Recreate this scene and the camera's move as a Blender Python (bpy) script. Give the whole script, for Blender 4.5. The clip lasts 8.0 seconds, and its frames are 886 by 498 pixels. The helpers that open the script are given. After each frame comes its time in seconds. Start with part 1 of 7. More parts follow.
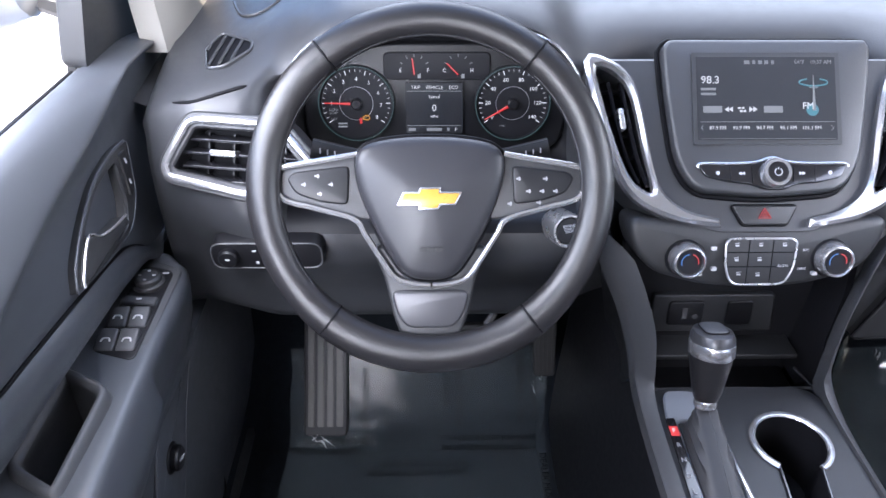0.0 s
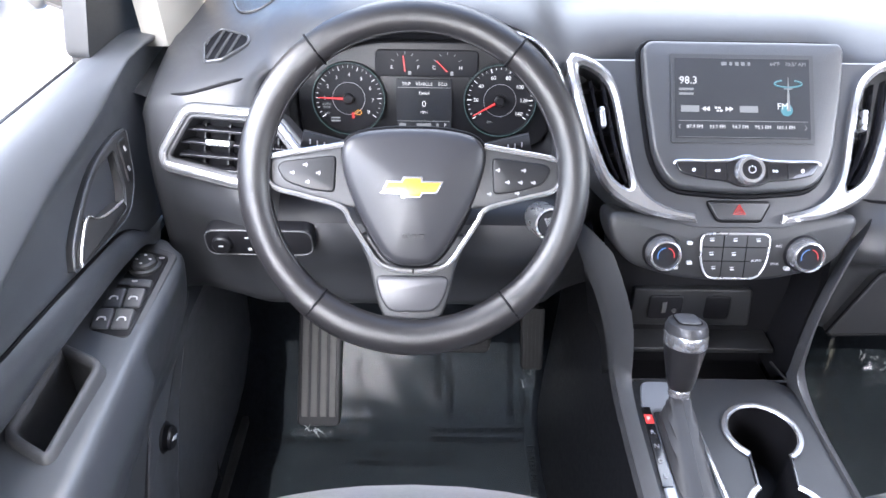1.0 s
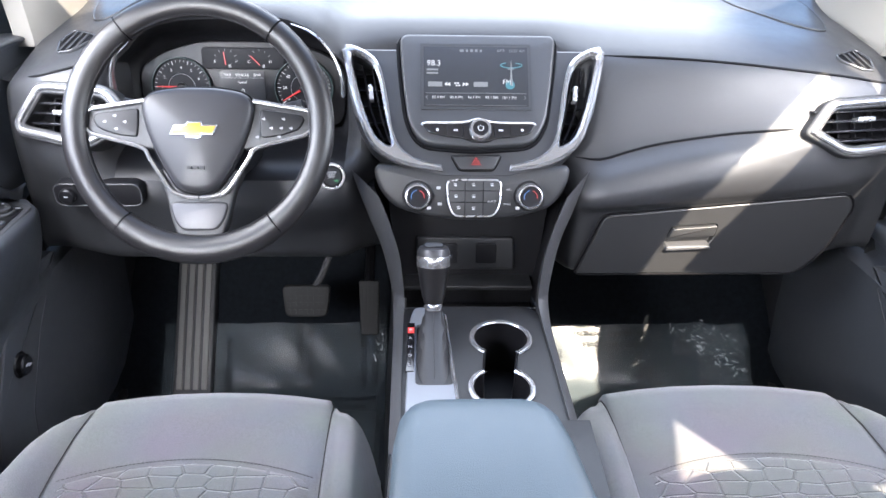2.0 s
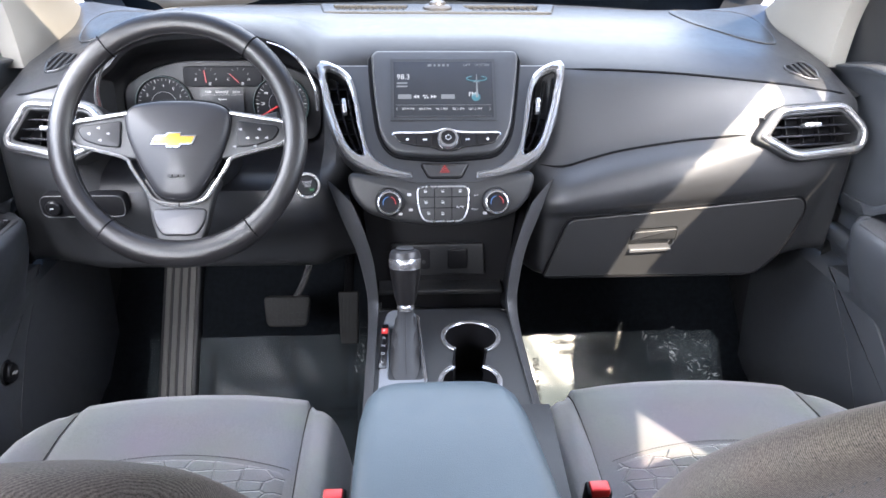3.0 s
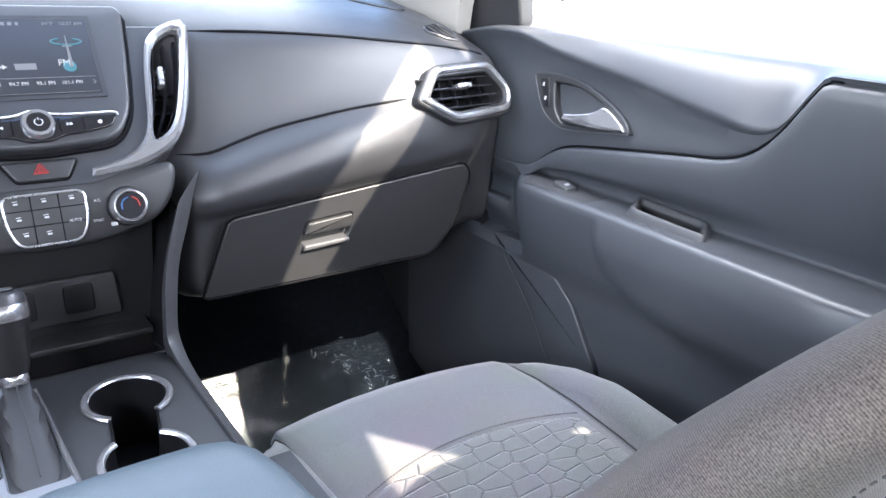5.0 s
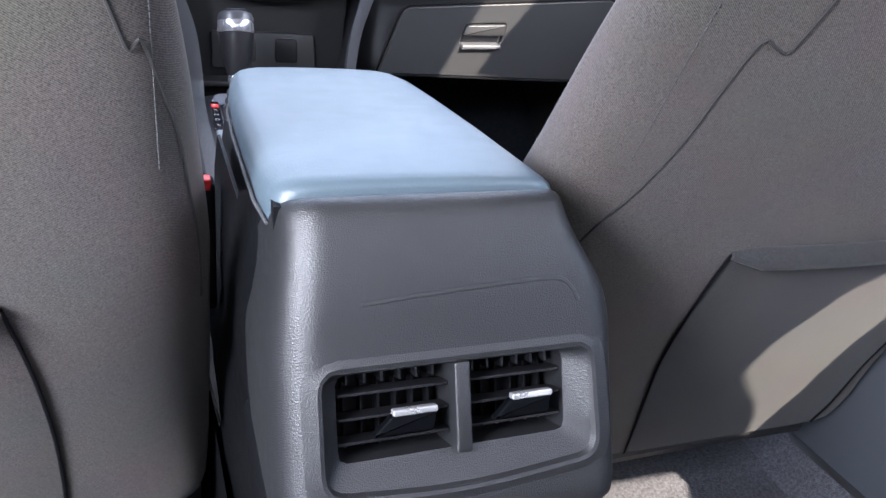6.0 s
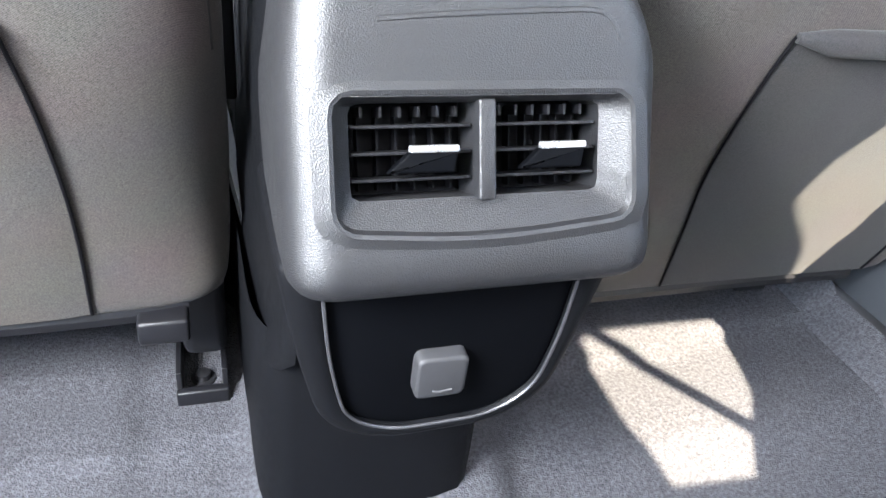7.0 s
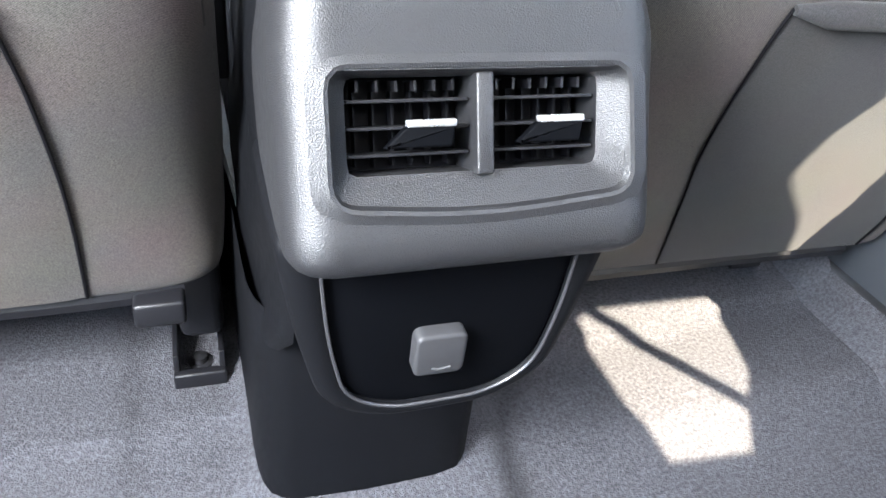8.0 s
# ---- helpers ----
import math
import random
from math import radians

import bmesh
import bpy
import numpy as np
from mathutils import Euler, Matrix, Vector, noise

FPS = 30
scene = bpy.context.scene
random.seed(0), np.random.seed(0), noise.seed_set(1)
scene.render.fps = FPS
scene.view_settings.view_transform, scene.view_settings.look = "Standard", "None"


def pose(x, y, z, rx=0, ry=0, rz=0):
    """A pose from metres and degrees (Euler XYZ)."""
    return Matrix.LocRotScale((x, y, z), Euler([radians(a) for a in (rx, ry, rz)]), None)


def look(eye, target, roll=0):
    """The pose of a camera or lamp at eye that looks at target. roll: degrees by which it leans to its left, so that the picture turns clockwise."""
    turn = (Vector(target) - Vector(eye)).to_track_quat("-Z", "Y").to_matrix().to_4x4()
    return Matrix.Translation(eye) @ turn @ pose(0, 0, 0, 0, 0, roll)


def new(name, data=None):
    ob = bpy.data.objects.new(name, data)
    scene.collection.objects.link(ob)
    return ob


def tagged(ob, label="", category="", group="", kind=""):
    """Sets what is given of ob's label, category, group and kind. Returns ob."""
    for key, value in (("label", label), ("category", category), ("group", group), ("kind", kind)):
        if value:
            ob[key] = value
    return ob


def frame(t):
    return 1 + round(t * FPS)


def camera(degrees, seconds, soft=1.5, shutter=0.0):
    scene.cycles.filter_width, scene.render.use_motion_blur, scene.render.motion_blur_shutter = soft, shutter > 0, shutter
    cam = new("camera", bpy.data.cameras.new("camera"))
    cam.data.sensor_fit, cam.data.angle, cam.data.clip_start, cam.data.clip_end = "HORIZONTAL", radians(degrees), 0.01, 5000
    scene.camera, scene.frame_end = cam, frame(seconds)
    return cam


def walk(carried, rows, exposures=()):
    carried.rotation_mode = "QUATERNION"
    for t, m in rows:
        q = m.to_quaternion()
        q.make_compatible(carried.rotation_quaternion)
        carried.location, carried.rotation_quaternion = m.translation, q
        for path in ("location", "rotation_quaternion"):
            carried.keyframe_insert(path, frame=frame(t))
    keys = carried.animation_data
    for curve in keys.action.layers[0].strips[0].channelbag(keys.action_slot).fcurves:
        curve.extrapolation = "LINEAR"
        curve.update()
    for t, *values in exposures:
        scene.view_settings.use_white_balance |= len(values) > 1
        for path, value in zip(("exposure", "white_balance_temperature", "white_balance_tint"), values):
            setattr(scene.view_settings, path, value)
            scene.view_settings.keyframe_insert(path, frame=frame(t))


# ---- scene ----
from mathutils.bvhtree import BVHTree

cam = camera(62.0, 8.0)
PATH = [
    (0, (-0.372, -0.704, 1.101), (-0.336, 0.965, -0.001), 0.4),
    (0.5, (-0.382, -0.726, 1.104), (-0.355, 0.911, -0.044), 1.1),
    (1, (-0.348, -0.74, 1.104), (-0.328, 0.936, 0.013), 1.1),
    (1.5, (-0.168, -0.869, 1.07), (-0.123, 0.87, 0.084), 1.2),
    (1.7, (-0.123, -0.95, 1.065), (-0.053, 0.808, 0.115), 1.4),
    (3, (-0.061, -1.092, 1.047), (0.044, 0.723, 0.212), 0.6),
    (3.5, (-0.065, -1.047, 1.023), (0.278, 0.752, 0.219), 1.1),
    (4, (-0.023, -0.9, 0.925), (0.816, 0.744, 0.157), 1.9),
    (4.2, (-0.027, -0.863, 0.911), (0.948, 0.704, 0.141), 2.0),
    (5.3, (-0.137, -0.885, 0.886), (0.984, 0.626, 0.207), 2.7),
    (5.5, (-0.162, -0.952, 0.841), (0.85, 0.633, 0.16), 3.8),
    (5.6, (-0.175, -0.985, 0.829), (0.781, 0.619, 0.112), 4.8),
    (5.8, (-0.172, -1.075, 0.81), (0.643, 0.568, 0.013), 6.8),
    (5.9, (-0.175, -1.119, 0.788), (0.591, 0.532, -0.042), 7.2),
    (6, (-0.166, -1.149, 0.759), (0.535, 0.51, -0.11), 6.8),
    (6.1, (-0.16, -1.17, 0.73), (0.504, 0.483, -0.18), 6.7),
    (6.2, (-0.161, -1.184, 0.701), (0.473, 0.462, -0.243), 6.8),
    (6.5, (-0.156, -1.176, 0.661), (0.428, 0.431, -0.378), 7.3),
    (7, (-0.149, -1.169, 0.656), (0.43, 0.392, -0.452), 7.3),
    (7.5, (-0.15, -1.17, 0.655), (0.432, 0.371, -0.479), 7.3),
    (8, (-0.151, -1.169, 0.65), (0.44, 0.363, -0.491), 7.1),
]
walk(cam, [(t, look(eye, target, roll)) for t, eye, target, roll in PATH],
     exposures=[(0.0, 2.88, 5900, 16), (0.5, 3.36, 6050, 14), (1.0, 3.48, 6150, 14), (1.7, 3.32, 6150, 13), (3.0, 3.0, 6150, 13), (4.2, 3.02, 6100, 13), (5.3, 3.05, 5900, 12), (6.0, 3.15, 5850, 15), (6.5, 3.85, 6200, 13), (7.0, 4.25, 6150, 9), (8.0, 4.25, 6150, 9)])


# ---- world, sun, exposure ----
SUN_TRAVEL = Vector((-0.40, 1.05, -1.0)).normalized()
world = bpy.data.worlds.new("sky")
scene.world = world
world.use_nodes = True
wn = world.node_tree.nodes
sky = wn.new("ShaderNodeTexSky")
sky.sky_type = "NISHITA"
sky.sun_disc = False
sky.sun_elevation = math.asin(-SUN_TRAVEL.z)
sky.sun_rotation = math.atan2(-SUN_TRAVEL.x, -SUN_TRAVEL.y)
wn["Background"].inputs["Strength"].default_value = 0.15
world.node_tree.links.new(sky.outputs[0], wn["Background"].inputs["Color"])
sun_data = bpy.data.lights.new("sun", "SUN")
sun_data.energy, sun_data.angle, sun_data.color = 3.6, radians(0.5), (1.0, 0.85, 0.63)
sun = new("sun", sun_data)
sun.matrix_world = look((3, -8, 8), Vector((3, -8, 8)) + SUN_TRAVEL)



def sky_lamp(name, at, aim, width, height, watts):
    """An added area lamp that stands in for sky light from one side."""
    d = bpy.data.lights.new(name, "AREA")
    d.shape, d.size, d.size_y, d.energy, d.color = "RECTANGLE", width, height, watts, (1.0, 0.985, 0.97)
    ob = new(name, d)
    ob.matrix_world = look(at, aim)
    return ob


sky_lamp("window_light_left", (-0.765, -0.24, 1.03), (-0.30, -0.20, 0.40), 0.56, 0.30, 1.8)
# Added inside the right-hand sheet, which covers this window.
sky_lamp("window_light_right", (0.665, -0.26, 1.0), (0.20, -0.20, 0.45), 0.60, 0.20, 1.35)
sky_lamp("door_light_rear_left", (-0.77, -1.20, 0.95), (-0.42, -0.74, 0.42), 0.36, 0.42, 6.4)
# Added fill lamps before closed walls; no window is modelled at either.
sky_lamp("fill_light_rear", (-0.05, -1.83, 1.17), (0.05, -0.7, 0.50), 0.8, 0.26, 0.5)
sky_lamp("fill_light_rear_right", (0.61, -1.25, 1.10), (0.15, -0.85, 0.55), 0.36, 0.16, 0.45)
sky_lamp("windscreen_light", (0.0, 0.38, 1.09), (0.0, 0.04, 0.35), 1.15, 0.62, 1.85)

# ---- materials ----


def node_mat(name):
    m = bpy.data.materials.new(name)
    m.use_nodes = True
    nt = m.node_tree
    return m, nt, nt.nodes["Principled BSDF"]


def pbr(name, color, rough=0.5, metal=0.0, grain=0.0, depth=0.0003, var=0.12, vscale=14.0, spec=0.5, coat=0.0, cells=False, wear=0.08):
    """A surface with slow colour drift, uneven gloss and a fine raised grain (grain: cells a metre)."""
    m, nt, b = node_mat(name)
    n, ln = nt.nodes, nt.links
    co = n.new("ShaderNodeTexCoord")
    slow = n.new("ShaderNodeTexNoise")
    slow.inputs["Scale"].default_value = vscale
    slow.inputs["Detail"].default_value = 6
    ln.new(co.outputs["Object"], slow.inputs["Vector"])
    mixer = n.new("ShaderNodeMix")
    mixer.data_type = "RGBA"
    mixer.inputs["A"].default_value = (*[c * (1 - var) for c in color], 1)
    mixer.inputs["B"].default_value = (*[min(1, c * (1 + var)) for c in color], 1)
    ln.new(slow.outputs["Fac"], mixer.inputs["Factor"])
    ln.new(mixer.outputs["Result"], b.inputs["Base Color"])
    fine = n.new("ShaderNodeTexNoise")
    fine.inputs["Scale"].default_value = vscale * 9
    fine.inputs["Detail"].default_value = 4
    ln.new(co.outputs["Object"], fine.inputs["Vector"])
    mr = n.new("ShaderNodeMapRange")
    mr.inputs["To Min"].default_value = max(0.02, rough - wear)
    mr.inputs["To Max"].default_value = min(1, rough + wear)
    ln.new(fine.outputs["Fac"], mr.inputs["Value"])
    ln.new(mr.outputs["Result"], b.inputs["Roughness"])
    b.inputs["Metallic"].default_value = metal
    b.inputs["Specular IOR Level"].default_value = spec
    b.inputs["Coat Weight"].default_value = coat
    if grain:
        tex = n.new("ShaderNodeTexVoronoi" if cells else "ShaderNodeTexNoise")
        tex.inputs["Scale"].default_value = grain
        ln.new(co.outputs["Object"], tex.inputs["Vector"])
        bump = n.new("ShaderNodeBump")
        bump.inputs["Strength"].default_value = 0.6
        bump.inputs["Distance"].default_value = depth
        ln.new(tex.outputs["Distance" if cells else "Fac"], bump.inputs["Height"])
        ln.new(bump.outputs["Normal"], b.inputs["Normal"])
    return m


def woven(name, color, other, angle=45.0, pitch=0.0017, quilt=0.0, rough=0.92, ribs=0.45, sheen=0.35):
    """Twill cloth: slanted ribs a pitch apart, two yarn colours, fuzz, and an optional quilted cell relief."""
    m, nt, b = node_mat(name)
    n, ln = nt.nodes, nt.links
    co = n.new("ShaderNodeTexCoord")
    mp = n.new("ShaderNodeMapping")
    mp.inputs["Rotation"].default_value = (radians(angle * 0.6), radians(angle), radians(angle))
    ln.new(co.outputs["Object"], mp.inputs["Vector"])
    wave = n.new("ShaderNodeTexWave")
    wave.inputs["Scale"].default_value = 0.314 / pitch
    wave.inputs["Distortion"].default_value = 1.2
    wave.inputs["Detail"].default_value = 1.0
    wave.inputs["Detail Scale"].default_value = 3.0
    ln.new(mp.outputs["Vector"], wave.inputs["Vector"])
    fuzz = n.new("ShaderNodeTexNoise")
    fuzz.inputs["Scale"].default_value = 850
    fuzz.inputs["Detail"].default_value = 3
    ln.new(co.outputs["Object"], fuzz.inputs["Vector"])
    slow = n.new("ShaderNodeTexNoise")
    slow.inputs["Scale"].default_value = 9
    slow.inputs["Detail"].default_value = 5
    ln.new(co.outputs["Object"], slow.inputs["Vector"])
    a = n.new("ShaderNodeMath")
    a.operation = "MULTIPLY_ADD"
    a.inputs[1].default_value = 1.0 - ribs
    crisp = n.new("ShaderNodeMapRange")
    crisp.inputs["From Min"].default_value = 0.21
    crisp.inputs["From Max"].default_value = 0.79
    ln.new(fuzz.outputs["Fac"], crisp.inputs["Value"])
    ln.new(crisp.outputs["Result"], a.inputs[0])
    half = n.new("ShaderNodeMath")
    half.operation = "MULTIPLY"
    half.inputs[1].default_value = ribs
    ln.new(wave.outputs["Fac"], half.inputs[0])
    ln.new(half.outputs[0], a.inputs[2])
    mixer = n.new("ShaderNodeMix")
    mixer.data_type = "RGBA"
    mixer.inputs["A"].default_value = (*color, 1)
    mixer.inputs["B"].default_value = (*other, 1)
    ln.new(a.outputs[0], mixer.inputs["Factor"])
    drift = n.new("ShaderNodeMix")
    drift.data_type, drift.blend_type = "RGBA", "MULTIPLY"
    drift.inputs["Factor"].default_value = 0.35
    ln.new(mixer.outputs["Result"], drift.inputs["A"])
    ln.new(slow.outputs["Color"], drift.inputs["B"])
    ln.new(drift.outputs["Result"], b.inputs["Base Color"])
    b.inputs["Roughness"].default_value = rough
    b.inputs["Specular IOR Level"].default_value = 0.25
    b.inputs["Sheen Weight"].default_value = sheen
    b.inputs["Sheen Roughness"].default_value = 0.5
    bump = n.new("ShaderNodeBump")
    bump.inputs["Strength"].default_value = 0.4
    bump.inputs["Distance"].default_value = 0.0004
    ln.new(a.outputs[0], bump.inputs["Height"])
    if quilt:
        warp = n.new("ShaderNodeMapping")
        warp.inputs["Scale"].default_value = (1.0, 1.7, 0.6)
        ln.new(co.outputs["Object"], warp.inputs["Vector"])
        vor = n.new("ShaderNodeTexVoronoi")
        vor.feature = "DISTANCE_TO_EDGE"
        vor.inputs["Scale"].default_value = quilt
        vor.inputs["Randomness"].default_value = 0.5
        ln.new(warp.outputs["Vector"], vor.inputs["Vector"])
        cut = n.new("ShaderNodeMapRange")
        cut.inputs["From Max"].default_value = 0.075
        ln.new(vor.outputs["Distance"], cut.inputs["Value"])
        deep = n.new("ShaderNodeBump")
        deep.inputs["Strength"].default_value = 0.8
        deep.inputs["Distance"].default_value = 0.003
        ln.new(cut.outputs["Result"], deep.inputs["Height"])
        ln.new(bump.outputs["Normal"], deep.inputs["Normal"])
        ln.new(deep.outputs["Normal"], b.inputs["Normal"])
    else:
        ln.new(bump.outputs["Normal"], b.inputs["Normal"])
    return m


def glow(name, color, strength):
    m, nt, b = node_mat(name)
    b.inputs["Base Color"].default_value = (0.02, 0.02, 0.02, 1)
    b.inputs["Emission Color"].default_value = (*color, 1)
    b.inputs["Emission Strength"].default_value = strength
    b.inputs["Roughness"].default_value = 0.4
    return m


def clear(name, tint, rough, share, milk=0.0):
    """A thin clear sheet: see-through with gloss that grows at a slant."""
    m, nt, b = node_mat(name)
    n, ln = nt.nodes, nt.links
    out = n["Material Output"]
    n.remove(b)
    see = n.new("ShaderNodeBsdfTransparent")
    see.inputs["Color"].default_value = (*tint, 1)
    shine = n.new("ShaderNodeBsdfGlossy")
    shine.inputs["Roughness"].default_value = rough
    fr = n.new("ShaderNodeFresnel")
    fr.inputs["IOR"].default_value = share
    mx = n.new("ShaderNodeMixShader")
    ln.new(fr.outputs[0], mx.inputs[0])
    if milk:
        haze = n.new("ShaderNodeBsdfDiffuse")
        haze.inputs["Color"].default_value = (0.55, 0.64, 0.69, 1)
        cloud = n.new("ShaderNodeTexNoise")
        cloud.inputs["Scale"].default_value = 7
        cloud.inputs["Detail"].default_value = 6
        rng = n.new("ShaderNodeMapRange")
        rng.inputs["To Min"].default_value, rng.inputs["To Max"].default_value = milk * 0.5, milk * 1.5
        ln.new(cloud.outputs["Fac"], rng.inputs["Value"])
        veil = n.new("ShaderNodeMixShader")
        ln.new(rng.outputs["Result"], veil.inputs[0])
        ln.new(see.outputs[0], veil.inputs[1])
        ln.new(haze.outputs[0], veil.inputs[2])
        ln.new(veil.outputs[0], mx.inputs[1])
    else:
        ln.new(see.outputs[0], mx.inputs[1])
    ln.new(shine.outputs[0], mx.inputs[2])
    ln.new(mx.outputs[0], out.inputs["Surface"])
    return m


M_DASH = pbr("dash_vinyl", (0.029, 0.030, 0.033), 0.40, grain=900, depth=0.00025, cells=True, vscale=7, spec=0.55)
M_SOFT = pbr("soft_trim_vinyl", (0.052, 0.056, 0.064), 0.36, grain=1400, depth=0.00012, cells=True, vscale=6)
M_HARD = pbr("hard_plastic", (0.020, 0.0205, 0.022), 0.44, grain=1100, depth=0.00025, cells=True)
M_GRAINED = pbr("grained_plastic", (0.0082, 0.0083, 0.0095), 0.47, grain=1100, depth=0.0004, cells=True, spec=0.62)
M_GREY = pbr("grey_trim_plastic", (0.048, 0.049, 0.053), 0.48, grain=1200, depth=0.0002, cells=True)
M_BLACK = pbr("black_plastic", (0.0065, 0.0065, 0.008), 0.42, grain=1500, depth=0.0001, spec=0.35)
M_GLOSS = pbr("gloss_black", (0.010, 0.010, 0.012), 0.16, wear=0.04, coat=0.4)
M_DIAL = pbr("dial_face", (0.010, 0.010, 0.012), 0.6, spec=0.2, wear=0.03)
# Near-black that paints the shade inside ducts, panel gaps and seams.
M_VOID = pbr("gap_shade_black", (0.003, 0.003, 0.004), 0.6, spec=0.12)
M_PAD = pbr("horn_pad_vinyl", (0.018, 0.018, 0.021), 0.42, grain=1300, depth=0.00008, vscale=9, spec=0.42)
M_LEATHER = pbr("wheel_leather", (0.0115, 0.011, 0.012), 0.33, grain=1500, depth=0.00016, cells=True, vscale=20, var=0.2)
M_BOOT = pbr("boot_leather", (0.022, 0.022, 0.024), 0.5, grain=800, depth=0.0003, cells=True)
# Grey vinyl with the sky's blue sheen put into its base colour.
M_ARM = pbr("sky_tinted_vinyl", (0.056, 0.078, 0.095), 0.46, grain=900, depth=0.0002, cells=True, vscale=5)
M_CHROME = pbr("satin_chrome", (0.50, 0.50, 0.51), 0.28, metal=0.75, var=0.04, wear=0.05)
M_BRIGHT = pbr("polished_chrome", (0.48, 0.48, 0.50), 0.21, metal=0.85, var=0.03, wear=0.03)
M_SILVER = pbr("satin_grey_paint", (0.045, 0.045, 0.049), 0.38, metal=0.3, var=0.05)
M_GOLD = pbr("gold_enamel", (0.48, 0.26, 0.04), 0.3, metal=0.3, var=0.12, vscale=60, coat=0.3)
M_WHITE = pbr("white_print", (0.42, 0.42, 0.43), 0.5, var=0.02)
M_DIM = pbr("grey_print", (0.22, 0.22, 0.23), 0.5, var=0.02)
M_STITCH = pbr("grey_thread", (0.045, 0.045, 0.048), 0.8)
M_CARPET = pbr("black_carpet", (0.011, 0.0135, 0.017), 0.95, grain=700, depth=0.002, var=0.5, vscale=90, spec=0.1)
M_REARCARPET = pbr("grey_carpet", (0.064, 0.064, 0.071), 0.95, grain=520, depth=0.006, var=0.95, vscale=260, spec=0.1)
M_PALE = pbr("pale_headliner", (0.25, 0.24, 0.222), 0.9, grain=900, depth=0.0005, var=0.05)
M_CLOTH = woven("seat_cloth", (0.066, 0.068, 0.071), (0.172, 0.176, 0.184), pitch=0.0013, ribs=0.12)
M_QUILT = woven("quilted_cloth", (0.066, 0.068, 0.071), (0.172, 0.176, 0.184), pitch=0.0013, quilt=29.0, ribs=0.12)
M_BACKCLOTH = woven("seat_back_cloth", (0.004, 0.0034, 0.0031), (0.112, 0.098, 0.089), angle=38, pitch=0.0011, ribs=0.36, sheen=0.06)
# Darker copy of the backrest cloth, for the shade on the passenger pocket.
M_SHADED_CLOTH = woven("shaded_seat_cloth", (0.005, 0.005, 0.0055), (0.044, 0.043, 0.044), angle=38, pitch=0.0010, ribs=0.3, sheen=0.06)
M_THREAD = pbr("dark_thread", (0.016, 0.015, 0.0145), 0.9)
M_COVER = pbr("grey_rubber", (0.022, 0.022, 0.024), 0.6, grain=1200, depth=0.0001)
# Low metal, bluish base: the sky's reflection is put into the colour.
M_SATIN = pbr("satin_silver_trim", (0.20, 0.212, 0.238), 0.30, metal=0.3, var=0.02, wear=0.0)
M_BLUE = glow("dial_blue", (0.08, 0.35, 1.0), 0.08)
# Darker copy of the grained plastic, for the shade below the lip.
M_SHADED_PLASTIC = pbr("shaded_grained_plastic", (0.0036, 0.0038, 0.0046), 0.5, grain=1200, depth=0.0002, cells=True, spec=0.09)
M_PANEL = pbr("smooth_black_panel", (0.0014, 0.0016, 0.0022), 0.55, spec=0.04, wear=0.03)
M_STEEL = pbr("dark_steel", (0.05, 0.05, 0.055), 0.35, metal=0.8)
M_RUBBER = pbr("pedal_rubber", (0.02, 0.02, 0.02), 0.7)
M_RESTGREY = pbr("foot_rest_plastic", (0.19, 0.185, 0.18), 0.6, grain=800, depth=0.0003)
M_CONCRETE = pbr("sunlit_concrete", (0.55, 0.54, 0.52), 0.9, grain=60, depth=0.002, var=0.15, vscale=0.8)
M_BODY = pbr("car_paint", (0.30, 0.31, 0.33), 0.35, metal=0.3, coat=0.5)
M_FILM = clear("clear_film", (0.80, 0.93, 0.98), 0.20, 1.22, 0.09)
M_FOLD = clear("folded_film", (1.0, 1.0, 1.0), 0.10, 1.5, 0.10)
# Near-white that stands in for glints on creased clear film.
M_GLINT = pbr("film_glint", (0.72, 0.73, 0.74), 0.25)
M_GLASS = clear("window_glass", (0.93, 0.96, 0.95), 0.01, 1.45)
M_INK = pbr("black_ink", (0.004, 0.004, 0.0045), 0.8, spec=0.2)
M_SCREEN = pbr("screen_glass", (0.022, 0.023, 0.026), 0.25, wear=0.02)
M_LIT = glow("screen_white", (0.95, 0.97, 1.0), 0.13)
M_LITDIM = glow("screen_grey", (0.8, 0.85, 0.9), 0.045)
M_TEAL = glow("screen_teal", (0.05, 0.55, 0.7), 0.06)
M_RED = glow("needle_red", (1.0, 0.03, 0.03), 0.10)
M_AMBER = glow("warning_amber", (1.0, 0.45, 0.02), 0.10)
M_REDPLASTIC = pbr("red_plastic", (0.6, 0.02, 0.02), 0.35)

# ---- shape helpers ----


class Plane:
    """A flat frame: an origin, u to its right, v up, n towards the viewer."""

    def __init__(self, o, u, v):
        self.o, self.u = Vector(o), Vector(u).normalized()
        v = Vector(v)
        self.v = (v - self.u * v.dot(self.u)).normalized()
        self.n = self.u.cross(self.v)

    def p(self, a, b, c=0.0):
        return self.o + self.u * a + self.v * b + self.n * c

    def matrix(self, a=0.0, b=0.0, c=0.0):
        m = Matrix((self.u, self.v, self.n)).transposed().to_4x4()
        m.translation = self.p(a, b, c)
        return m


def finish(bm, angle=0.55):
    bmesh.ops.recalc_face_normals(bm, faces=bm.faces)
    for fc in bm.faces:
        fc.smooth = True
    for e in bm.edges:
        if len(e.link_faces) == 2 and e.calc_face_angle(0) > angle:
            e.smooth = False


